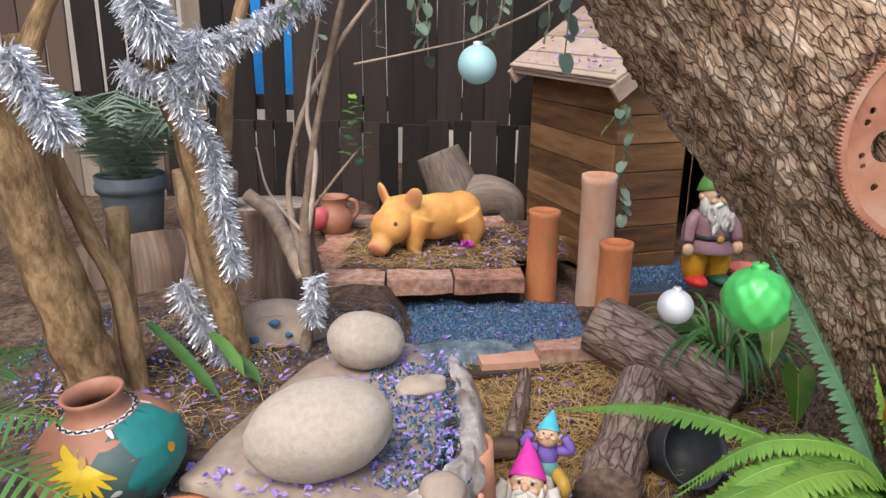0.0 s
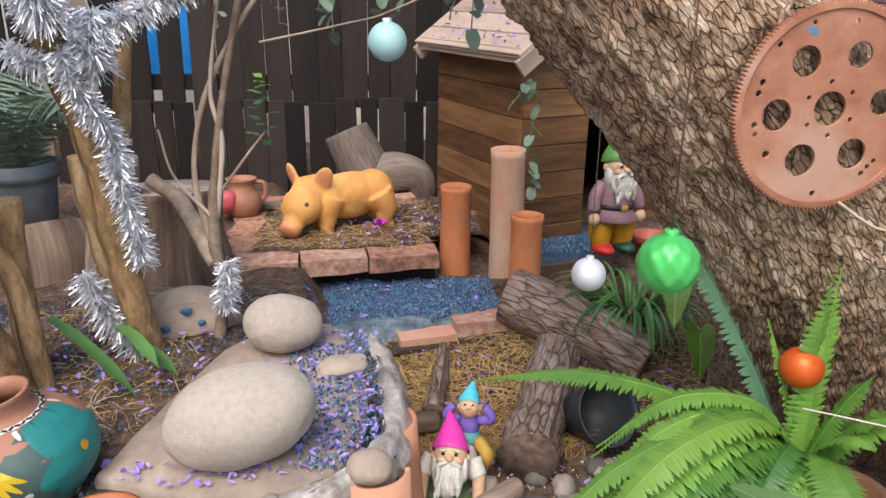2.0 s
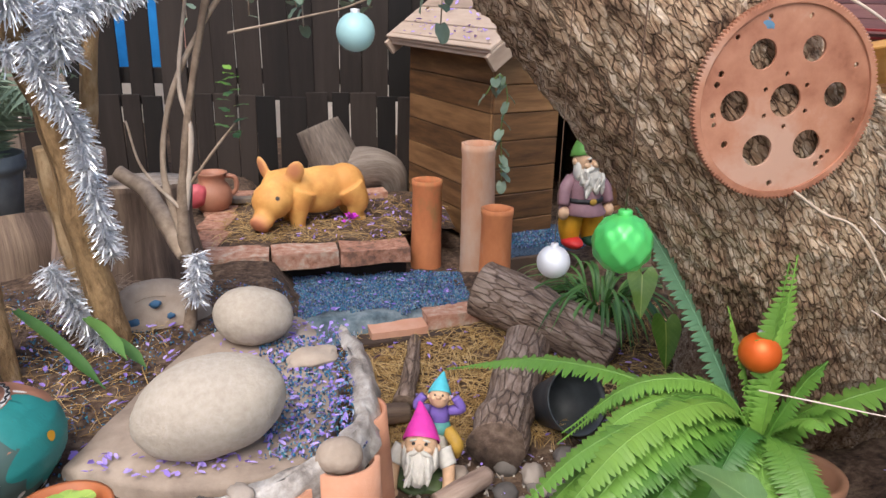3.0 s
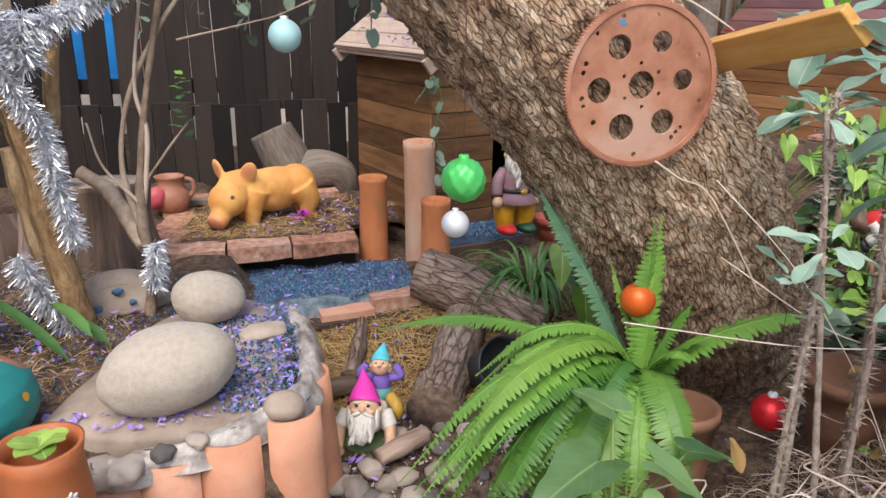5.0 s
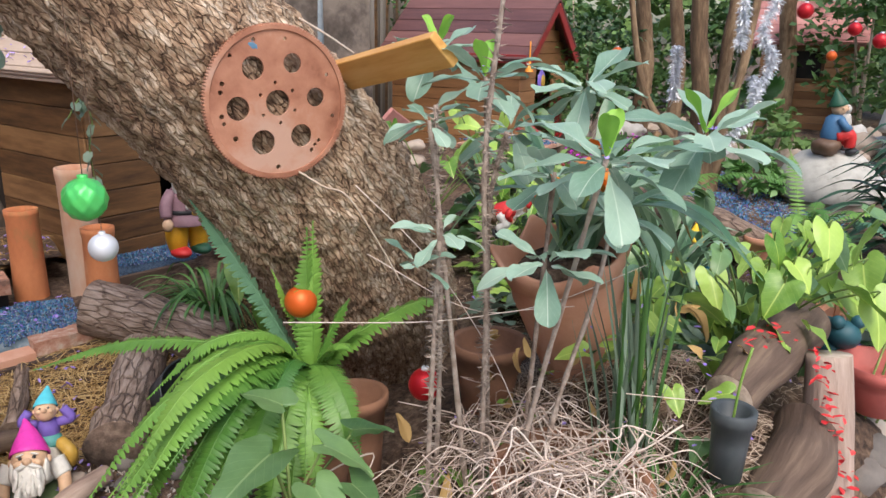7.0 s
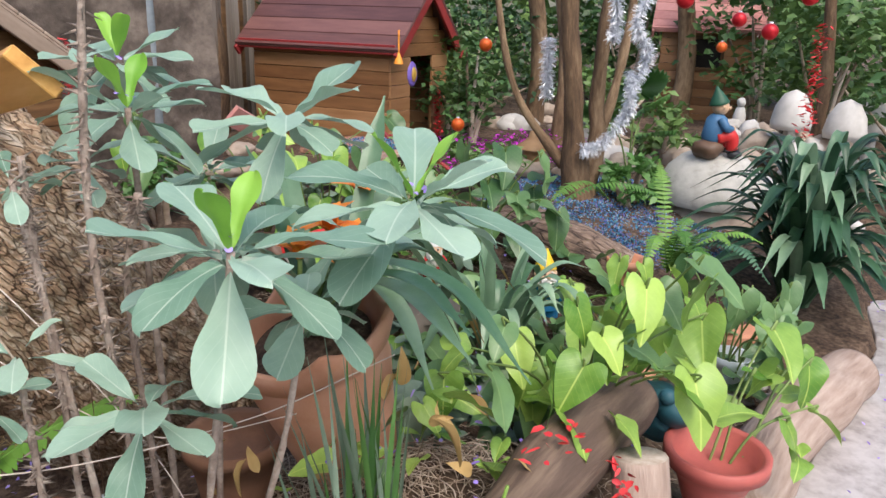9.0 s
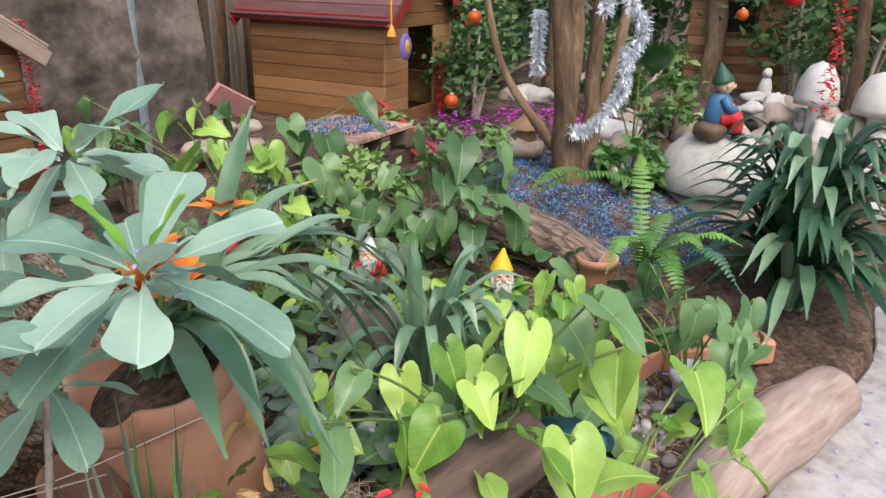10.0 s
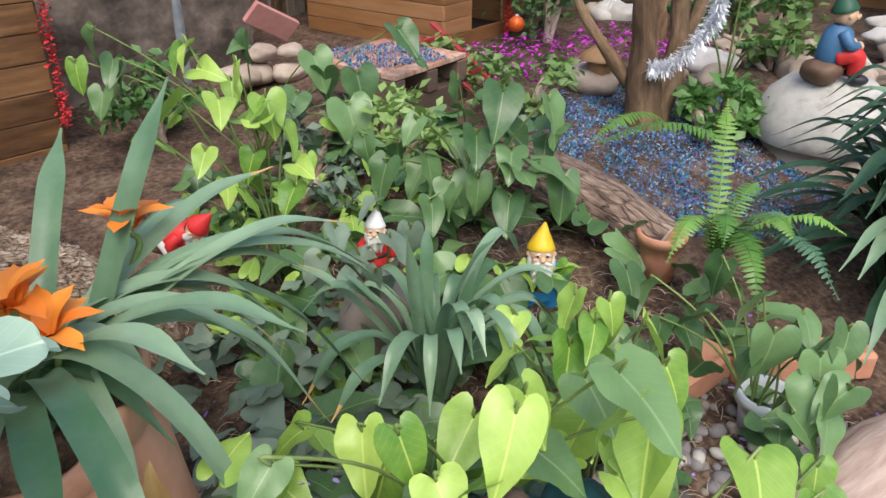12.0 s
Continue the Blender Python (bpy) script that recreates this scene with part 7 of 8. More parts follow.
part("shell", lathe("shell", pot_profile(0.055, 0.102, 0.14, 0.01), paint("brick_red_plastic", (0.5, 0.12, 0.1)), 36), rpot)
wpot = thing("plant_pot", "small white plastic pot with sprouting plant", "plant pot", (2.99, 0.83, ground_z(2.99, 0.83)))
part("shell", lathe("shell", pot_profile(0.05, 0.065, 0.12, 0.006), M["whiteplastic"], 30), wpot)
bpot = thing("plant_pot", "small black nursery pot among grass", "plant pot", (1.46, 0.41, 0.39))
part("shell", lathe("shell", pot_profile(0.034, 0.042, 0.16, 0.005), M["black"], 30), bpot)
spout = tube("stalk", [(0, 0, 0.12), (0.01, 0, 0.22), (0.035, 0, 0.29)], [0.003], M["heart"], 10, 6)
part("stalk", spout, bpot)
for x, y, turn, l in ((2.85, 1.0, 10, 0.42), (3.25, 0.93, -25, 0.4)):
    tr = thing("planter_trough", "long terracotta planter trough", "planter", (x, y, ground_z(x, y)), turn=turn)
    part("shell", plank(l, 0.09, 0.1, M["terracotta"], bev=0.012), tr, pose(0, 0, 0.045))
sp2 = thing("plant_pot", "orange clay pot behind thorny stems", "plant pot", (1.38, 1.12, ground_z(1.38, 1.12)))
part("shell", lathe("shell", pot_profile(0.07, 0.1, 0.2), M["dirtyclay"], 36), sp2)
for x, y, r in ((2.04, 0.38, 0.075), (2.14, 0.4, 0.09), (2.24, 0.44, 0.09), (2.1, 0.46, 0.09), (2.34, 0.42, 0.06), (2.2, 0.36, 0.06)):
    single("stone", blob("stone", r, r * 0.8, r * 0.7, M["rock"], 0.35, 2.5, 3, x * 20), "rough brown stone edging the path", "stone", pose(x, y, 0.13 + r * 0.9), group="kerb stones")
rs = random.Random(31)
for k in range(150):
    x, y = rs.uniform(2.5, 3.3), rs.uniform(0.68, 1.05)
    r = rs.uniform(0.012, 0.028)
    single("stone", blob("stone", r, r * 0.8, r * 0.6, M["darkpebble"] if k % 4 else M["rock"], 0.25, 2.5, 2, k), "dark river pebble in the bed", "stone", pose(x, y, ground_z(x, y) + r * 0.3, 0, 0, k * 33), group="bed pebbles")
for k in range(8):
    x, y = 2.72 + 0.05 * k, 0.83 - 0.012 * k
    single("stone", blob("stone", 0.021, 0.016, 0.013, M["white"], 0.2, 2.5, 2, k), "white pebble in a row", "stone", pose(x, y, ground_z(x, y) + 0.02, 0, 0, k * 50), group="white pebbles")

# dry roots and a broken clay ring
ringpot = thing("clay_ring", "broken clay pot rim full of dry roots", "plant pot", (1.2, 0.62, ground_z(1.2, 0.62)))
part("rim", lathe("rim", [(0.12, 0.06), (0.14, 0.15), (0.16, 0.23), (0.175, 0.24), (0.165, 0.2), (0.15, 0.1), (0.14, 0.0), (0.12, 0.0)], M["dirtyclay"], 40, 0.06), ringpot, pose(0, 0, 0.0, 8, -6, 0))
roots = thing("dry_roots", "tangle of dry pale roots and twigs", "dry plant", (1.2, 0.65, 0.2))
rr = random.Random(5)
for k in range(420):
    a = rr.uniform(0, 6.28)
    s = Vector((1.16 + rr.gauss(0, 0.12), 0.6 + rr.gauss(0, 0.1), 0.36 + rr.uniform(-0.12, 0.1)))
    l = rr.uniform(0.12, 0.42)
    d = Vector((math.cos(a), math.sin(a) * 0.7, rr.uniform(-0.35, 0.4)))
    pts = [s + d * l * q + Vector((rr.gauss(0, 0.03), rr.gauss(0, 0.03), rr.gauss(0.02, 0.03) - 0.1 * q * q)) for q in (0, 0.25, 0.5, 0.75, 1)]
    th = rr.choice((0.0008, 0.001, 0.0012, 0.0014, 0.0018, 0.0026))
    part("root", tube("root", pts, [th, th * 0.8, th * 0.5], M["deadroot"], 20, 5, 0.3, 30), roots, pose(-1.2, -0.65, -0.2))
for pts in ([(0.95, 1.05, 0.8), (1.1, 0.85, 0.7), (1.25, 0.75, 0.72), (1.5, 0.7, 0.78)], [(0.7, 0.95, 0.72), (0.95, 0.8, 0.72), (1.15, 0.75, 0.72), (1.35, 0.78, 0.68)], [(1.3, 0.6, 0.55), (1.4, 0.5, 0.55), (1.6, 0.45, 0.5)], [(0.95, 1.1, 0.95), (1.05, 0.95, 0.8), (1.15, 0.85, 0.6), (1.2, 0.75, 0.4)]):
    part("root", tube("root", pts, [0.0013, 0.0011, 0.0009], M["deadroot"], 24, 7, 0.2, 20), roots, pose(-1.2, -0.65, -0.2))
for label, n, box, L, W in (("dry litter of roots and needles", 4200, (0.8, 1.8, 0.35, 1.15), 0.09, 0.0024), ("dry litter among the plants", 2600, (1.8, 3.3, 0.55, 2.2), 0.05, 0.002)):
    single("litter", mesh_of("litter", *strips([(x, y, z + R.uniform(0, 0.03)) for x, y, z in scatter(n, *box, None, None, n)], L, W, 0.25, 0.5, n), M["drytwig"]), label, "litter", kind="stuff")
dry = thing("dry_leaves", "curled dry brown leaves on stalks by the trunk", "dry plant", (1.2, 0.7, 0.2))
DRYLEAF = [outline_leaf("leaf", OBOV, M["straw"], 0.07, 0.032, 0.7, 0.7, 0.3, i) for i in range(3)]
for k in range(46):
    x, y = rr.uniform(0.95, 1.7), rr.uniform(0.5, 1.05)
    part("leaf", DRYLEAF[k % 3], dry, pose(-1.2, -0.7, -0.2) @ aim((x, y, ground_z(x, y) + rr.uniform(0.03, 0.35)), rr.uniform(0, 360), rr.uniform(-80, 20), rr.uniform(-60, 60), rr.uniform(0.5, 1.1)))
sprout = thing("seedling", "small green seedlings growing through the litter", "plant", (1.3, 0.6, 0.2))
for k in range(90):
    x, y = rr.uniform(0.9, 1.75), rr.uniform(0.45, 0.95)
    part("leaf", rr.choice(HL["heart" if k % 3 else "heartdark"]), sprout, pose(-1.3, -0.6, -0.2) @ aim((x, y, ground_z(x, y) + rr.uniform(0.03, 0.2)), rr.uniform(0, 360), rr.uniform(-50, 30), rr.uniform(-30, 30), rr.uniform(0.2, 0.5)))
reeds = thing("reed_clump", "thin upright blue-green reed blades", "plant", (1.36, 0.6, ground_z(1.36, 0.6)))
for k in range(36):
    a, l = rr.uniform(0, 6.28), rr.uniform(0.38, 0.6)
    d = Vector((math.cos(a), math.sin(a), 0)) * rr.uniform(0.02, 0.14)
    o = Vector((rr.gauss(0, 0.04), rr.gauss(0, 0.03), 0))
    part("blade", strap_on("blade", [o, o + d * 0.3 + Vector((0, 0, l * 0.5)), o + d + Vector((0, 0, l))], 0.01, M["greygreen" if k % 3 else "grass"]), reeds)
tuft2 = thing("grass_clump", "green grass tuft beside a black pot", "plant", (1.34, 0.46, ground_z(1.34, 0.46)))
for k in range(70):
    a, l = rr.uniform(0, 6.28), rr.uniform(0.14, 0.28)
    d = Vector((math.cos(a), math.sin(a), 0))
    o = d * rr.uniform(0, 0.06)
    part("blade", strap_on("blade", [o, o + d * l * 0.25 + Vector((0, 0, l * 0.6)), o + d * l * 0.8 + Vector((0, 0, l * 0.75))], 0.007, M["grass"]), tuft2)
single("red_petals", mesh_of("red_petals", *petals([(1.78 + 0.0008 * k + R.gauss(0, 0.012), 0.4 - 0.0012 * k + R.gauss(0, 0.012), 0.6 - 0.0055 * k + R.gauss(0, 0.008)) for k in range(70)] + [(1.72 + R.gauss(0, 0.06), 0.5 + R.gauss(0, 0.03), 0.615 + R.uniform(0, 0.015)) for k in range(18)], 0.024, 6), M["redpetal"]), "string of red plastic petals hanging on the post", "petals", kind="stuff")
for label, n, box, hf, sz in (("violet petals fallen on the concrete path", 320, (2.0, 4.6, -0.6, 1.0), lambda x, y: 0.136, 0.016), ("violet petals among the plants", 260, (0.9, 3.3, 0.45, 2.0), lambda x, y: ground_z(x, y) + 0.03, 0.018), ("violet petals by the roots", 60, (0.9, 1.9, 0.45, 0.9), lambda x, y: ground_z(x, y) + 0.16, 0.018)):
    keep = (lambda x, y: y < path_edge(x) - 0.02) if hf(0, 0) == 0.136 else None
    single("petals", mesh_of("petals", *petals(scatter(n, *box, hf, keep, n + 2), sz, n), M["petal"]), label, "petals", kind="stuff")

# ---- tree with tinsel in its blue gravel bed ----
tree2 = thing("tree", "brown multi-stemmed tree hung with tinsel and baubles", "tree", (3.86, 2.25, 0.45))
t2 = pose(-3.86, -2.25, -0.45)
for pts, rad in (([(3.84, 2.22, 0.38), (3.82, 2.25, 0.7), (3.79, 2.26, 0.96), (3.75, 2.3, 1.4), (3.72, 2.3, 1.9)], [0.1, 0.06, 0.05, 0.045, 0.04]),
                 ([(3.88, 2.22, 0.42), (4.0, 2.25, 0.75), (4.03, 2.3, 0.94), (4.04, 2.29, 1.34), (4.1, 2.3, 1.9)], [0.07, 0.045, 0.04, 0.036, 0.03]),
                 ([(3.9, 2.25, 0.5), (4.15, 2.3, 0.9), (4.25, 2.3, 1.3), (4.3, 2.3, 1.8)], [0.04, 0.028, 0.024, 0.02]),
                 ([(3.8, 2.3, 0.6), (3.6, 2.5, 1.0), (3.5, 2.6, 1.6)], [0.028, 0.02, 0.016])):
    part("stem", tube("stem", pts, rad, M["barkfine"], 40, 18, 0.25, 7), tree2, t2)
for pts, r, c in (([(4.0, 2.0, 1.5), (3.9, 2.0, 1.33), (3.98, 1.97, 1.2), (3.91, 1.99, 1.04), (3.92, 2.02, 0.9), (3.82, 2.09, 0.74), (3.74, 2.14, 0.72)], 0.05, 3200), ([(3.76, 2.43, 1.25), (3.757, 2.42, 1.1), (3.77, 2.42, 0.95)], 0.05, 1200), ([(3.85, 2.1, 1.5), (3.9, 2.12, 1.35), (3.86, 2.1, 1.25)], 0.05, 1100), ([(4.02, 2.1, 1.1), (4.05, 2.1, 0.95), (4.02, 2.1, 0.85)], 0.04, 900)):
    single("tinsel_garland", tinsel_on("tinsel_garland", pts, r, c, c), "silver foil tinsel hanging in a tree", "garland", group="tree tinsel")
for label, at, r, mt in (("orange bauble in the far tree", (3.62, 2.75, 1.2), 0.035, "b_orange"), ("orange bauble by the playhouse door", (3.75, 3.1, 0.72), 0.04, "b_orange"), ("red bauble hanging in branches", (4.366, 2.048, 1.458), 0.045, "b_red"), ("red bauble hanging in branches", (4.763, 1.953, 1.369), 0.04, "b_red"), ("red bauble hanging in branches", (4.909, 1.653, 1.493), 0.045, "b_red"), ("orange bauble hanging in branches", (5.4, 2.4, 1.2), 0.035, "b_orange"), ("red bauble hanging in branches", (5.373, 2.078, 1.307), 0.05, "b_red")):
    bauble(label, at, r, M[mt], line=0.6)
single("gravel", mesh_of("gravel", *chips(scatter(11000, 3.15, 4.45, 1.4, 2.75, None, lambda x, y: (x - 3.8) ** 2 / 0.42 + (y - 2.05) ** 2 / 0.42 < 1, 41), 0.01, 41), M["chip"], flat=True), "blue gravel round the tinsel tree", "gravel", kind="stuff")
single("fallen_flowers", mesh_of("fallen_flowers", *petals(scatter(900, 3.4, 5.0, 2.7, 3.6, lambda x, y: ground_z(x, y) + R.uniform(0.0, 0.08), None, 43), 0.03, 43), M["magenta"]), "magenta fallen bougainvillea blossoms", "petals", kind="stuff")

# ---- dome, gnomes, mushrooms, lantern ----
dome = thing("cement_dome", "pale cement half-dome on the ground", "dome", (4.4, 1.78, ground_z(4.4, 1.78)))
part("shell", lathe("shell", [(0.265, 0.06), (0.28, 0.09), (0.268, 0.16), (0.23, 0.24), (0.165, 0.3), (0.085, 0.33), (0.001, 0.34)], M["dome"], 44, 0.02), dome)
part("foot", lathe("foot", [(0.23, -0.05), (0.23, 0.1), (0.001, 0.1)], M["slab"], 30, 0.05), dome)


def sitting_gnome(hat, coat, trousers, boots, beard=True):
    j = Joined()
    j.add(blob_data(0.22, 0.2, 0.16, 0.2, 3, 3), M["p_brown"], pose(0, 0.08, 0.13))
    j.add(lathe_data([(0.17, 0.24), (0.19, 0.3), (0.17, 0.42), (0.14, 0.56), (0.07, 0.62)], 20, 0.08), M[coat])
    for s in (-1, 1):
        limb(j, [(s * 0.1, 0.02, 0.3), (s * 0.13, -0.17, 0.33), (s * 0.12, -0.22, 0.14)], [0.1, 0.095, 0.08], trousers)
        j.add(blob_data(0.07, 0.11, 0.06, 0.05, 3, 2), M[boots], pose(s * 0.12, -0.27, 0.07))
        limb(j, [(s * 0.13, 0, 0.56), (s * 0.21, -0.06, 0.45), (s * 0.12, -0.17, 0.42)], [0.065, 0.06, 0.05], coat)
        j.add(blob_data(0.05, 0.05, 0.05, 0.1, 3, 2), M["p_skin"], pose(s * 0.09, -0.2, 0.42))
    gnome_head(j, (0, -0.03, 0.72), 0.12, hat, 0.24, beard, 0.15)
    return j.mesh("gnome_statue")


single("gnome_statue", sitting_gnome("p_darkgreen", "p_navy", "p_red", "p_black", False), "seated gnome statue in green hat and red trousers", "statue", pose(4.3, 1.74, ground_z(4.4, 1.78) + 0.31, 0, 0, 55) @ Matrix.Scale(0.36, 4))
single("gnome_statue", standing_gnome("gnome_statue", "p_yellow", "p_blue", "p_blue", ("p_brown", "p_brown")), "small gnome statue in yellow hat and blue suit", "statue", pose(2.74, 1.45, 0.24, 0, 0, -30) @ Matrix.Scale(0.3, 4))
single("gnome_statue", sitting_gnome("p_red", "p_red", "p_white", "p_black"), "small red and white gnome figure lying in leaves", "statue", pose(1.74, 1.6, 0.66, 60, 0, 40) @ Matrix.Scale(0.2, 4))
single("gnome_statue", standing_gnome("gnome_statue", "p_white", "p_red", "p_white", ("p_brown", "p_brown")), "small gnome statue in white hat and red coat", "statue", pose(2.25, 1.5, 0.48, 0, 0, -30) @ Matrix.Scale(0.2, 4))
single("stone", blob("stone", 0.1, 0.09, 0.14, M["rock"], 0.3, 2.5, 3, 8), "rough stone hidden among bed leaves", "stone", pose(2.25, 1.5, 0.36))
single("frog_ornament", Joined().add(blob_data(0.075, 0.1, 0.06, 0.15, 4, 4), M["p_frog"]).add(blob_data(0.045, 0.045, 0.04, 0.05, 3, 3), M["p_frog"], pose(0, -0.09, 0.05)).add(blob_data(0.02, 0.02, 0.02, 0, 1, 2), M["p_frog"], pose(0.03, -0.1, 0.09)).add(blob_data(0.02, 0.02, 0.02, 0, 1, 2), M["p_frog"], pose(-0.03, -0.1, 0.09)).add(blob_data(0.05, 0.03, 0.03, 0.1, 3, 2), M["p_frog"], pose(0.08, 0.05, -0.02)).add(blob_data(0.05, 0.03, 0.03, 0.1, 3, 2), M["p_frog"], pose(-0.08, 0.05, -0.02)).mesh("frog_ornament"), "blue-green glazed frog ornament", "ornament", pose(2.22, 0.62, 0.46, 0, 0, -30))
for x, y, s in ((5.6, 1.96, 0.72), (5.85, 1.72, 0.75), (6.3, 1.72, 0.75)):
    mu = thing("mushroom_ornament", "white cement mushroom ornament", "ornament", (x, y, ground_z(x, y)), group="white mushrooms")
    part("stalk", lathe("stalk", [(0.06 * s, 0), (0.05 * s, 0.2), (0.05 * s, 0.32)], M["white"], 20), mu)
    part("cap", lathe("cap", [(0.04 * s, 0.31), (0.17 * s, 0.3), (0.175 * s, 0.34), (0.15 * s, 0.44), (0.09 * s, 0.52), (0.001, 0.55)], M["white"], 30), mu)
lan = thing("stone_lantern", "small tan clay pagoda lantern", "lantern", (3.9, 2.62, ground_z(3.9, 2.62)))
lm = paint("tan_clay", (0.42, 0.24, 0.11))
part("base", lathe("base", [(0.09, 0), (0.09, 0.03), (0.05, 0.05), (0.05, 0.08)], lm, 8), lan)
part("body", lathe("body", [(0.001, 0.08), (0.055, 0.08), (0.055, 0.16), (0.001, 0.16)], lm, 6), lan)
part("roof", lathe("roof", [(0.1, 0.155), (0.095, 0.17), (0.05, 0.2), (0.025, 0.22), (0.02, 0.25), (0.001, 0.26)], lm, 8), lan)

# ---- porch, ladder and chimes of the second playhouse ----
deck = thing("porch", "raised pallet porch before the playhouse", "porch", (2.95, 2.9, 0.48), turn=25)
for k in range(6):
    part("board", plank(0.5, 0.022, 0.075, M["brick"], bev=0.003), deck, pose(0, -0.2 + 0.08 * k, 0.2))
for x in (-0.22, 0, 0.22):
    part("bearer", plank(0.07, 0.09, 0.48, M["stumpwood"]), deck, pose(x, 0, 0.14))
part("bearer", plank(0.55, 0.1, 0.06, M["stumpwood"]), deck, pose(0, -0.2, 0.04))
ramp_ = thing("ladder", "small red wooden ladder leaning on the porch", "ladder", (3.3, 2.95, 0.5), turn=25)
for x in (-0.09, 0.09):
    part("rail", plank(0.03, 0.5, 0.02, M["redpaint"]), ramp_, pose(x, -0.02, 0.12, -58, 0, 0))
for k in range(4):
    part("rung", plank(0.18, 0.025, 0.015, M["redpaint"]), ramp_, pose(0, -0.2 + 0.1 * k, 0.02 + 0.062 * k))
chime = thing("wind_chime", "orange wind chime with purple sun disc", "ornament", (3.6, 3.5, 1.05))
part("cord", tube("cord", [(0, 0, 0.2), (0, 0, 0.1), (0, 0, 0)], [0.006], M["orange"], 6, 6), chime)
part("bell", lathe("bell", [(0.03, 0), (0.022, 0.03), (0.01, 0.06), (0.001, 0.07)], M["orange"], 16), chime)
part("disc", blob("disc", 0.06, 0.012, 0.075, M["p_purple"], 0.15, 5, 3), chime, pose(0.07, -0.05, -0.06, 0, 0, 25))
part("face", blob("face", 0.03, 0.012, 0.045, M["p_ochre"], 0.05, 5, 3), chime, pose(0.075, -0.06, -0.06, 0, 0, 25))
single("flower_garland", mesh_of("flower_garland", *petals([(4.16 + R.gauss(0, 0.015), 3.78 + R.gauss(0, 0.015), 0.5 + 0.35 * k / 160) for k in range(160)], 0.03, 8), M["redpetal"]), "red flower garland at the porch corner", "garland", kind="stuff")
single("flower_garland", mesh_of("flower_garland", *petals([(5.0 + R.gauss(0, 0.02), 1.6 + R.gauss(0, 0.02), 0.75 + 0.6 * k / 160) for k in range(160)], 0.035, 9), M["redpetal"]), "hanging string of red chillies", "garland", kind="stuff")

# ---- further garden: rocks, shrubs, trunks ----
rs = random.Random(77)
for k in range(46):
    x, y = rs.uniform(3.9, 6.6), rs.uniform(2.5, 4.6)
    r = rs.uniform(0.06, 0.17)
    if (x - 6.3) ** 2 + (y - 3.2) ** 2 < 0.6 or (x - 3.9) ** 2 + (y - 4.0) ** 2 < 0.6:
        continue
    single("stone", blob("stone", r, r * 0.8, r * 0.5, M["white"] if k % 3 == 0 else M["slab"], 0.35, 2.5, 3, k), "pale rough rock in the back garden", "stone", pose(x, y, rough_ground(x, y) + r * 0.2, 0, 0, k * 41), group="back garden rocks")
for k, (x, y, z, r) in enumerate(((2.55, 3.6, 0.5, 0.1), (2.58, 3.58, 0.6, 0.08), (2.45, 3.55, 0.5, 0.1), (2.7, 3.55, 0.5, 0.09), (2.72, 3.55, 0.6, 0.07))):
    single("stone", blob("stone", r, r * 0.8, r * 0.55, M["slab"], 0.3, 2.5, 3, k), "stacked grey stone by the wall", "stone", pose(x, y, z), group="stacked stones")
single("board", plank(0.28, 0.12, 0.03, M["pinkroof"]), "faded red board leaning on stacked stones", "board", pose(2.68, 3.7, 0.72, 30, 28, 20))


rs = random.Random(78)
for k in range(70):
    x, y = rs.gauss(5.75, 0.5), rs.gauss(2.0, 0.35)
    if (x - 6.1) ** 2 + (y - 2.0) ** 2 < 0.02:
        continue
    r = rs.uniform(0.05, 0.13)
    single("stone", blob("stone", r, r * 0.8, r * rs.uniform(0.5, 0.9), M["white"] if k % 3 else M["slab"], 0.4, 2.5, 3, k + 50), "pale broken rock piled in the garden", "stone", pose(x, y, rough_ground(x, y) + r * 0.3 + max(0, 0.16 - 0.3 * abs(x - 5.75)), rs.uniform(-30, 30), 0, k * 57), group="rubble rocks")
fan = thing("fan_palm", "fan palm with pleated round green leaves", "palm", (4.45, 2.35, rough_ground(4.45, 2.35)))
for k, (dx, dy, dz, yaw, tilt, sz) in enumerate(((0, 0, 0.5, 200, 50, 0.2), (-0.14, 0.1, 0.36, 250, 35, 0.17), (0.16, 0.05, 0.38, 150, 40, 0.17), (0.05, -0.1, 0.26, 190, 20, 0.15))):
    fv, ff = [Vector((0, 0, 0))], []
    for q in range(41):
        a = radians(-125 + 250 * q / 40)
        rr_ = sz * (1.0 if q % 2 else 0.9) * (0.8 + 0.2 * math.cos(a))
        fv.append(Vector((math.sin(a) * rr_, math.cos(a) * rr_, (0.02 if q % 2 else -0.012) - 0.25 * rr_ * rr_ / sz)))
    ff = [(0, q + 1, q + 2) for q in range(40)]
    part("stalk", tube("stalk", [(0, 0, 0), (dx * 0.4, dy * 0.4, dz * 0.6), (dx, dy, dz)], [0.006, 0.005], M["stem"], 10, 6), fan)
    part("leaf", mesh_of("leaf", fv, ff, M["grass"], flat=True), fan, aim((dx, dy, dz), yaw, tilt))
figure = Joined().add(lathe_data([(0.07, 0), (0.075, 0.02), (0.06, 0.08), (0.065, 0.18), (0.045, 0.26), (0.02, 0.29)], 20, 0.12), M["white"]).add(blob_data(0.045, 0.05, 0.05, 0.1, 3, 3), M["white"], pose(0, -0.01, 0.32))
single("garden_figure", figure.mesh("garden_figure"), "weathered white cement garden figure", "statue", pose(5.95, 2.5, rough_ground(5.95, 2.5) + 0.1, 0, 0, -50) @ Matrix.Scale(0.7, 4))


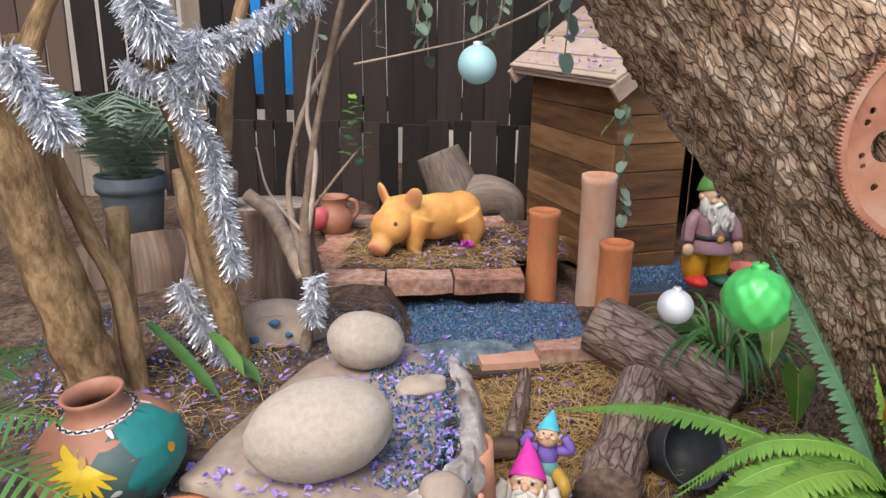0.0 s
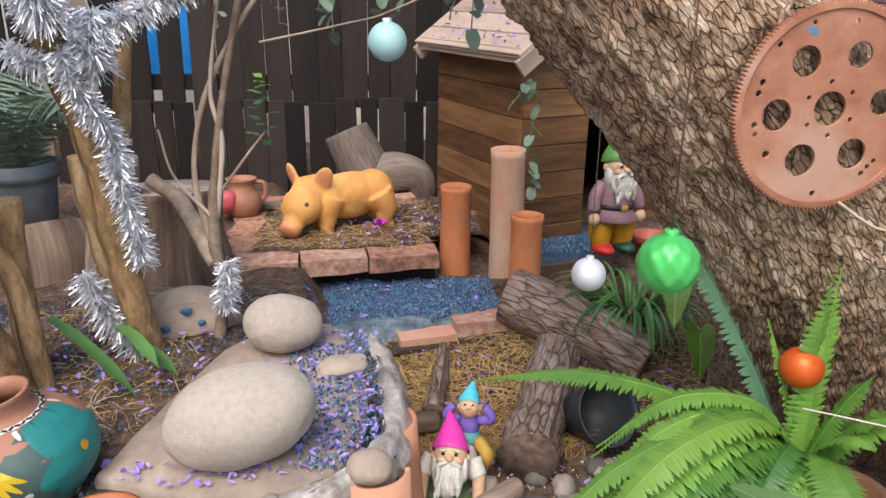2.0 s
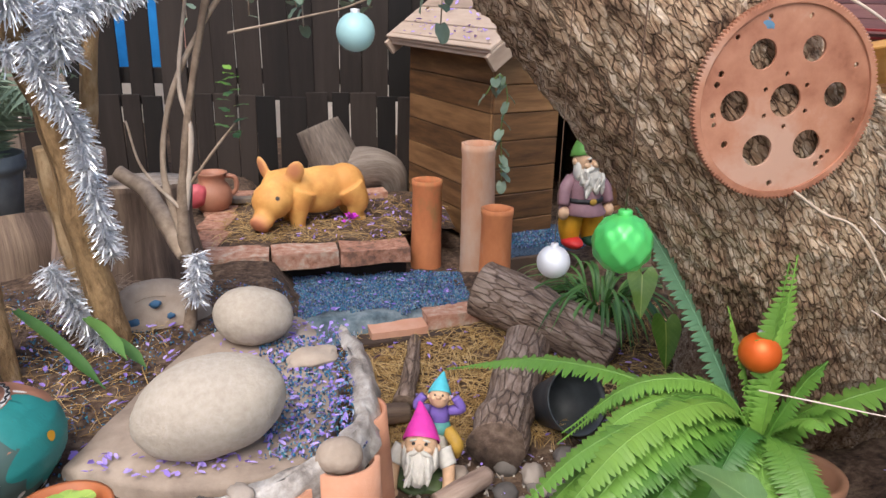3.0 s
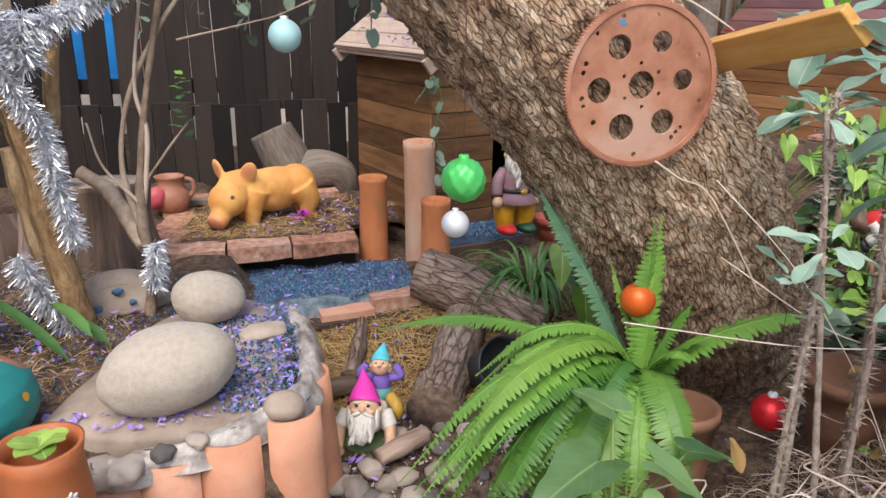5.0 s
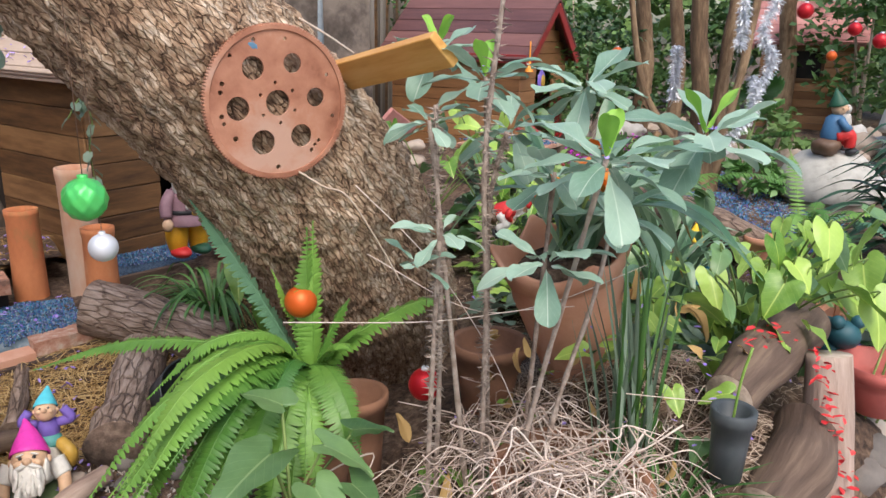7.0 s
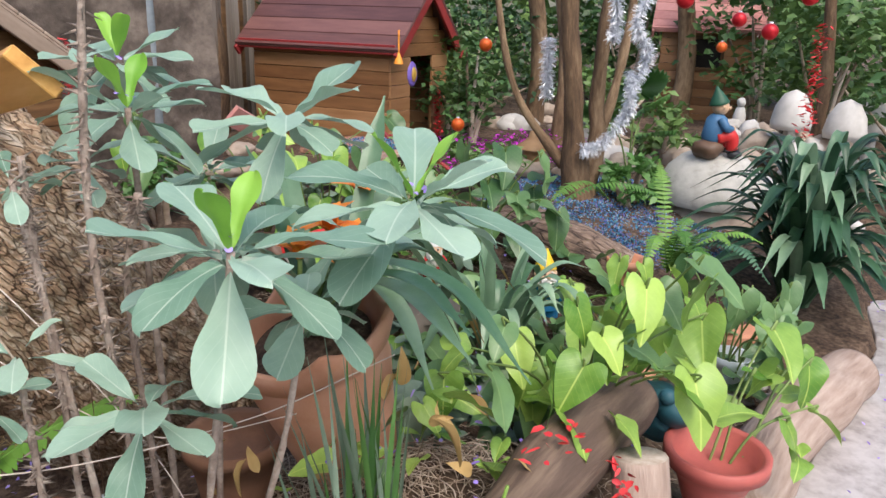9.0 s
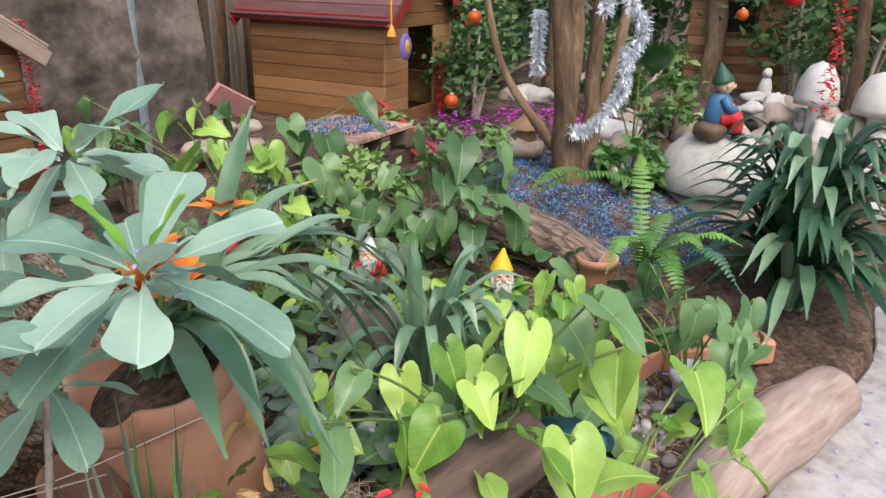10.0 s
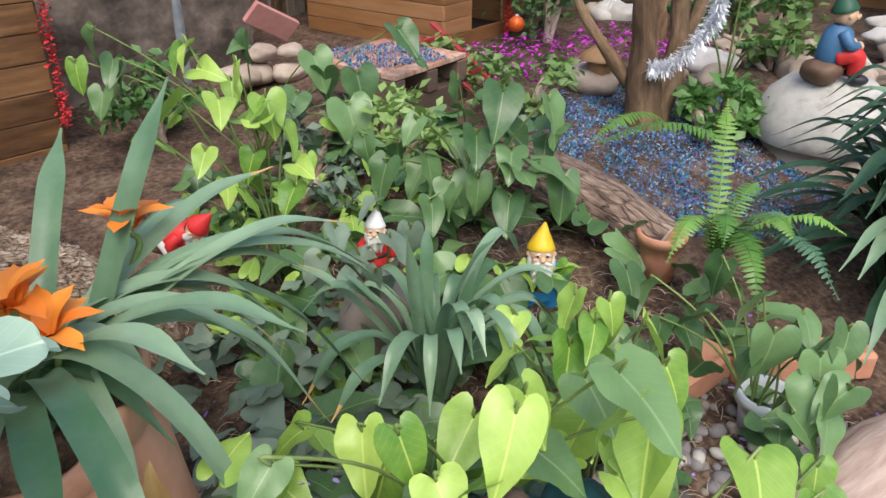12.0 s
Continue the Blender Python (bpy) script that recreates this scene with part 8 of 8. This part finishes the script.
def leafy(name, label, at, rx, ry, rz, n, key, size, seed, trunk=True):
    """A shrub: limbs and a loose crown of single leaves."""
    r = random.Random(seed)
    g = at[2]
    sh = thing(name, label, "shrub", (at[0], at[1], g))
    verts, faces = [], []
    clumps = [Vector((r.gauss(0, 0.45) * rx, r.gauss(0, 0.45) * ry, rz * r.uniform(0.35, 1.7))) for _ in range(max(6, n // 60))]
    for _i in range(n):
        c = r.choice(clumps)
        p = c + Vector((r.gauss(0, 0.14) * rx, r.gauss(0, 0.14) * ry, r.gauss(0, 0.14) * rz))
        m = Matrix.Translation(p) @ Euler((r.uniform(-1, 1), r.uniform(-1, 1), r.uniform(0, 6.28))).to_matrix().to_4x4()
        l = size * r.uniform(0.6, 1.3)
        b = len(verts)
        for x, y, z in ((0, 0, 0), (0.28 * l, 0.45 * l, 0.06 * l), (0, 0.5 * l, 0), (-0.28 * l, 0.45 * l, 0.06 * l), (0, l, -0.1 * l)):
            verts.append(m @ Vector((x, y, z)))
        faces += [(b, b + 1, b + 2), (b, b + 2, b + 3), (b + 1, b + 4, b + 2), (b + 2, b + 4, b + 3)]
    part("crown", mesh_of("crown", verts, faces, M[key]), sh)
    if trunk:
        for c in clumps[:7]:
            part("limb", tube("limb", [(r.uniform(-0.05, 0.05), r.uniform(-0.05, 0.05), -0.05), c * 0.5 + Vector((0, 0, 0.02)), c], [0.02, 0.014, 0.006], M["twig"], 12, 6), sh)


for i, (x, y, rx, rz, n, key) in enumerate(((3.3, 3.0, 0.25, 0.12, 300, "bush"), (4.3, 3.6, 0.4, 0.4, 900, "bush"), (4.6, 4.3, 0.5, 0.55, 1200, "bush"), (5.2, 4.6, 0.6, 0.6, 1400, "bushdark"), (5.4, 3.2, 0.4, 0.3, 700, "bush"), (6.6, 2.2, 0.6, 0.6, 1200, "bush"),
                                             (4.15, 2.1, 0.2, 0.15, 350, "grass"), (3.95, 2.0, 0.15, 0.1, 250, "grass"), (5.0, 2.5, 0.3, 0.2, 500, "bush"), (7.2, 3.0, 0.8, 0.8, 1500, "bush"), (5.8, 5.2, 0.9, 0.8, 1600, "bush"), (7.4, 4.6, 0.9, 0.8, 1500, "bushdark"), (4.3, 5.4, 0.7, 0.8, 1200, "bushdark"),
                                             (6.3, 1.2, 0.5, 0.5, 900, "bushdark"), (2.35, 2.35, 0.25, 0.16, 450, "greygreen"), (2.62, 2.25, 0.2, 0.16, 400, "bush"), (3.4, 2.5, 0.25, 0.14, 420, "bush"), (2.0, 3.2, 0.3, 0.2, 500, "grass"), (8.0, 2.2, 0.9, 0.9, 1500, "bush"))):
    leafy("shrub", "leafy green shrub in the back garden" if key == "bush" else "dark leafy shrub in the back garden", (x, y, rough_ground(x, y)), rx, rx, rz, n, key, 0.05 + 0.012 * min(4, max(0, x - 3)), 100 + i)
for x, y, r in ((6.1, 2.0, 0.04), (4.9, 3.3, 0.05), (5.6, 4.2, 0.07), (6.9, 3.6, 0.08), (3.0, 4.9, 0.08)):
    tr = thing("tree", "slender brown tree trunk in the back garden", "tree", (x, y, rough_ground(x, y)), group="back garden trunks")
    part("trunk", tube("trunk", [(0, 0, -0.1), (0.05, 0.02, 0.6), (-0.04, 0.05, 1.3), (0.1, 0, 2.2)], [r * 1.3, r, r * 0.9, r * 0.8], M["barkfine"], 24, 12, 0.2, 5), tr)
hedge_v, hedge_f = [], []
rh = random.Random(9)
for k in range(9000):
    a = rh.uniform(-0.35, 1.75)
    d = rh.uniform(8.2, 9.6)
    p = Vector((1.0 + d * math.cos(a), 0.2 + d * math.sin(a), 0.3 + 2.6 * rh.random() ** 0.8))
    m = Matrix.Translation(p) @ Euler((rh.uniform(-1, 1), rh.uniform(-1, 1), rh.uniform(0, 6.28))).to_matrix().to_4x4()
    l = rh.uniform(0.12, 0.3)
    b = len(hedge_v)
    for x, y, z in ((0, 0, 0), (0.3 * l, 0.5 * l, 0.06 * l), (-0.3 * l, 0.5 * l, 0.06 * l), (0, l, 0)):
        hedge_v.append(m @ Vector((x, y, z)))
    hedge_f += [(b, b + 1, b + 2), (b + 1, b + 3, b + 2)]
single("hedge", mesh_of("hedge", hedge_v, hedge_f, M["bush"]), "dense leafy hedge behind the garden", "hedge", kind="stuff")

single("gravel", mesh_of("gravel", *chips(scatter(900, 2.72, 3.15, 2.7, 3.1, lambda x, y: 0.7, None, 51), 0.008, 51), M["chip"], flat=True), "blue gravel on the porch", "gravel", kind="stuff")
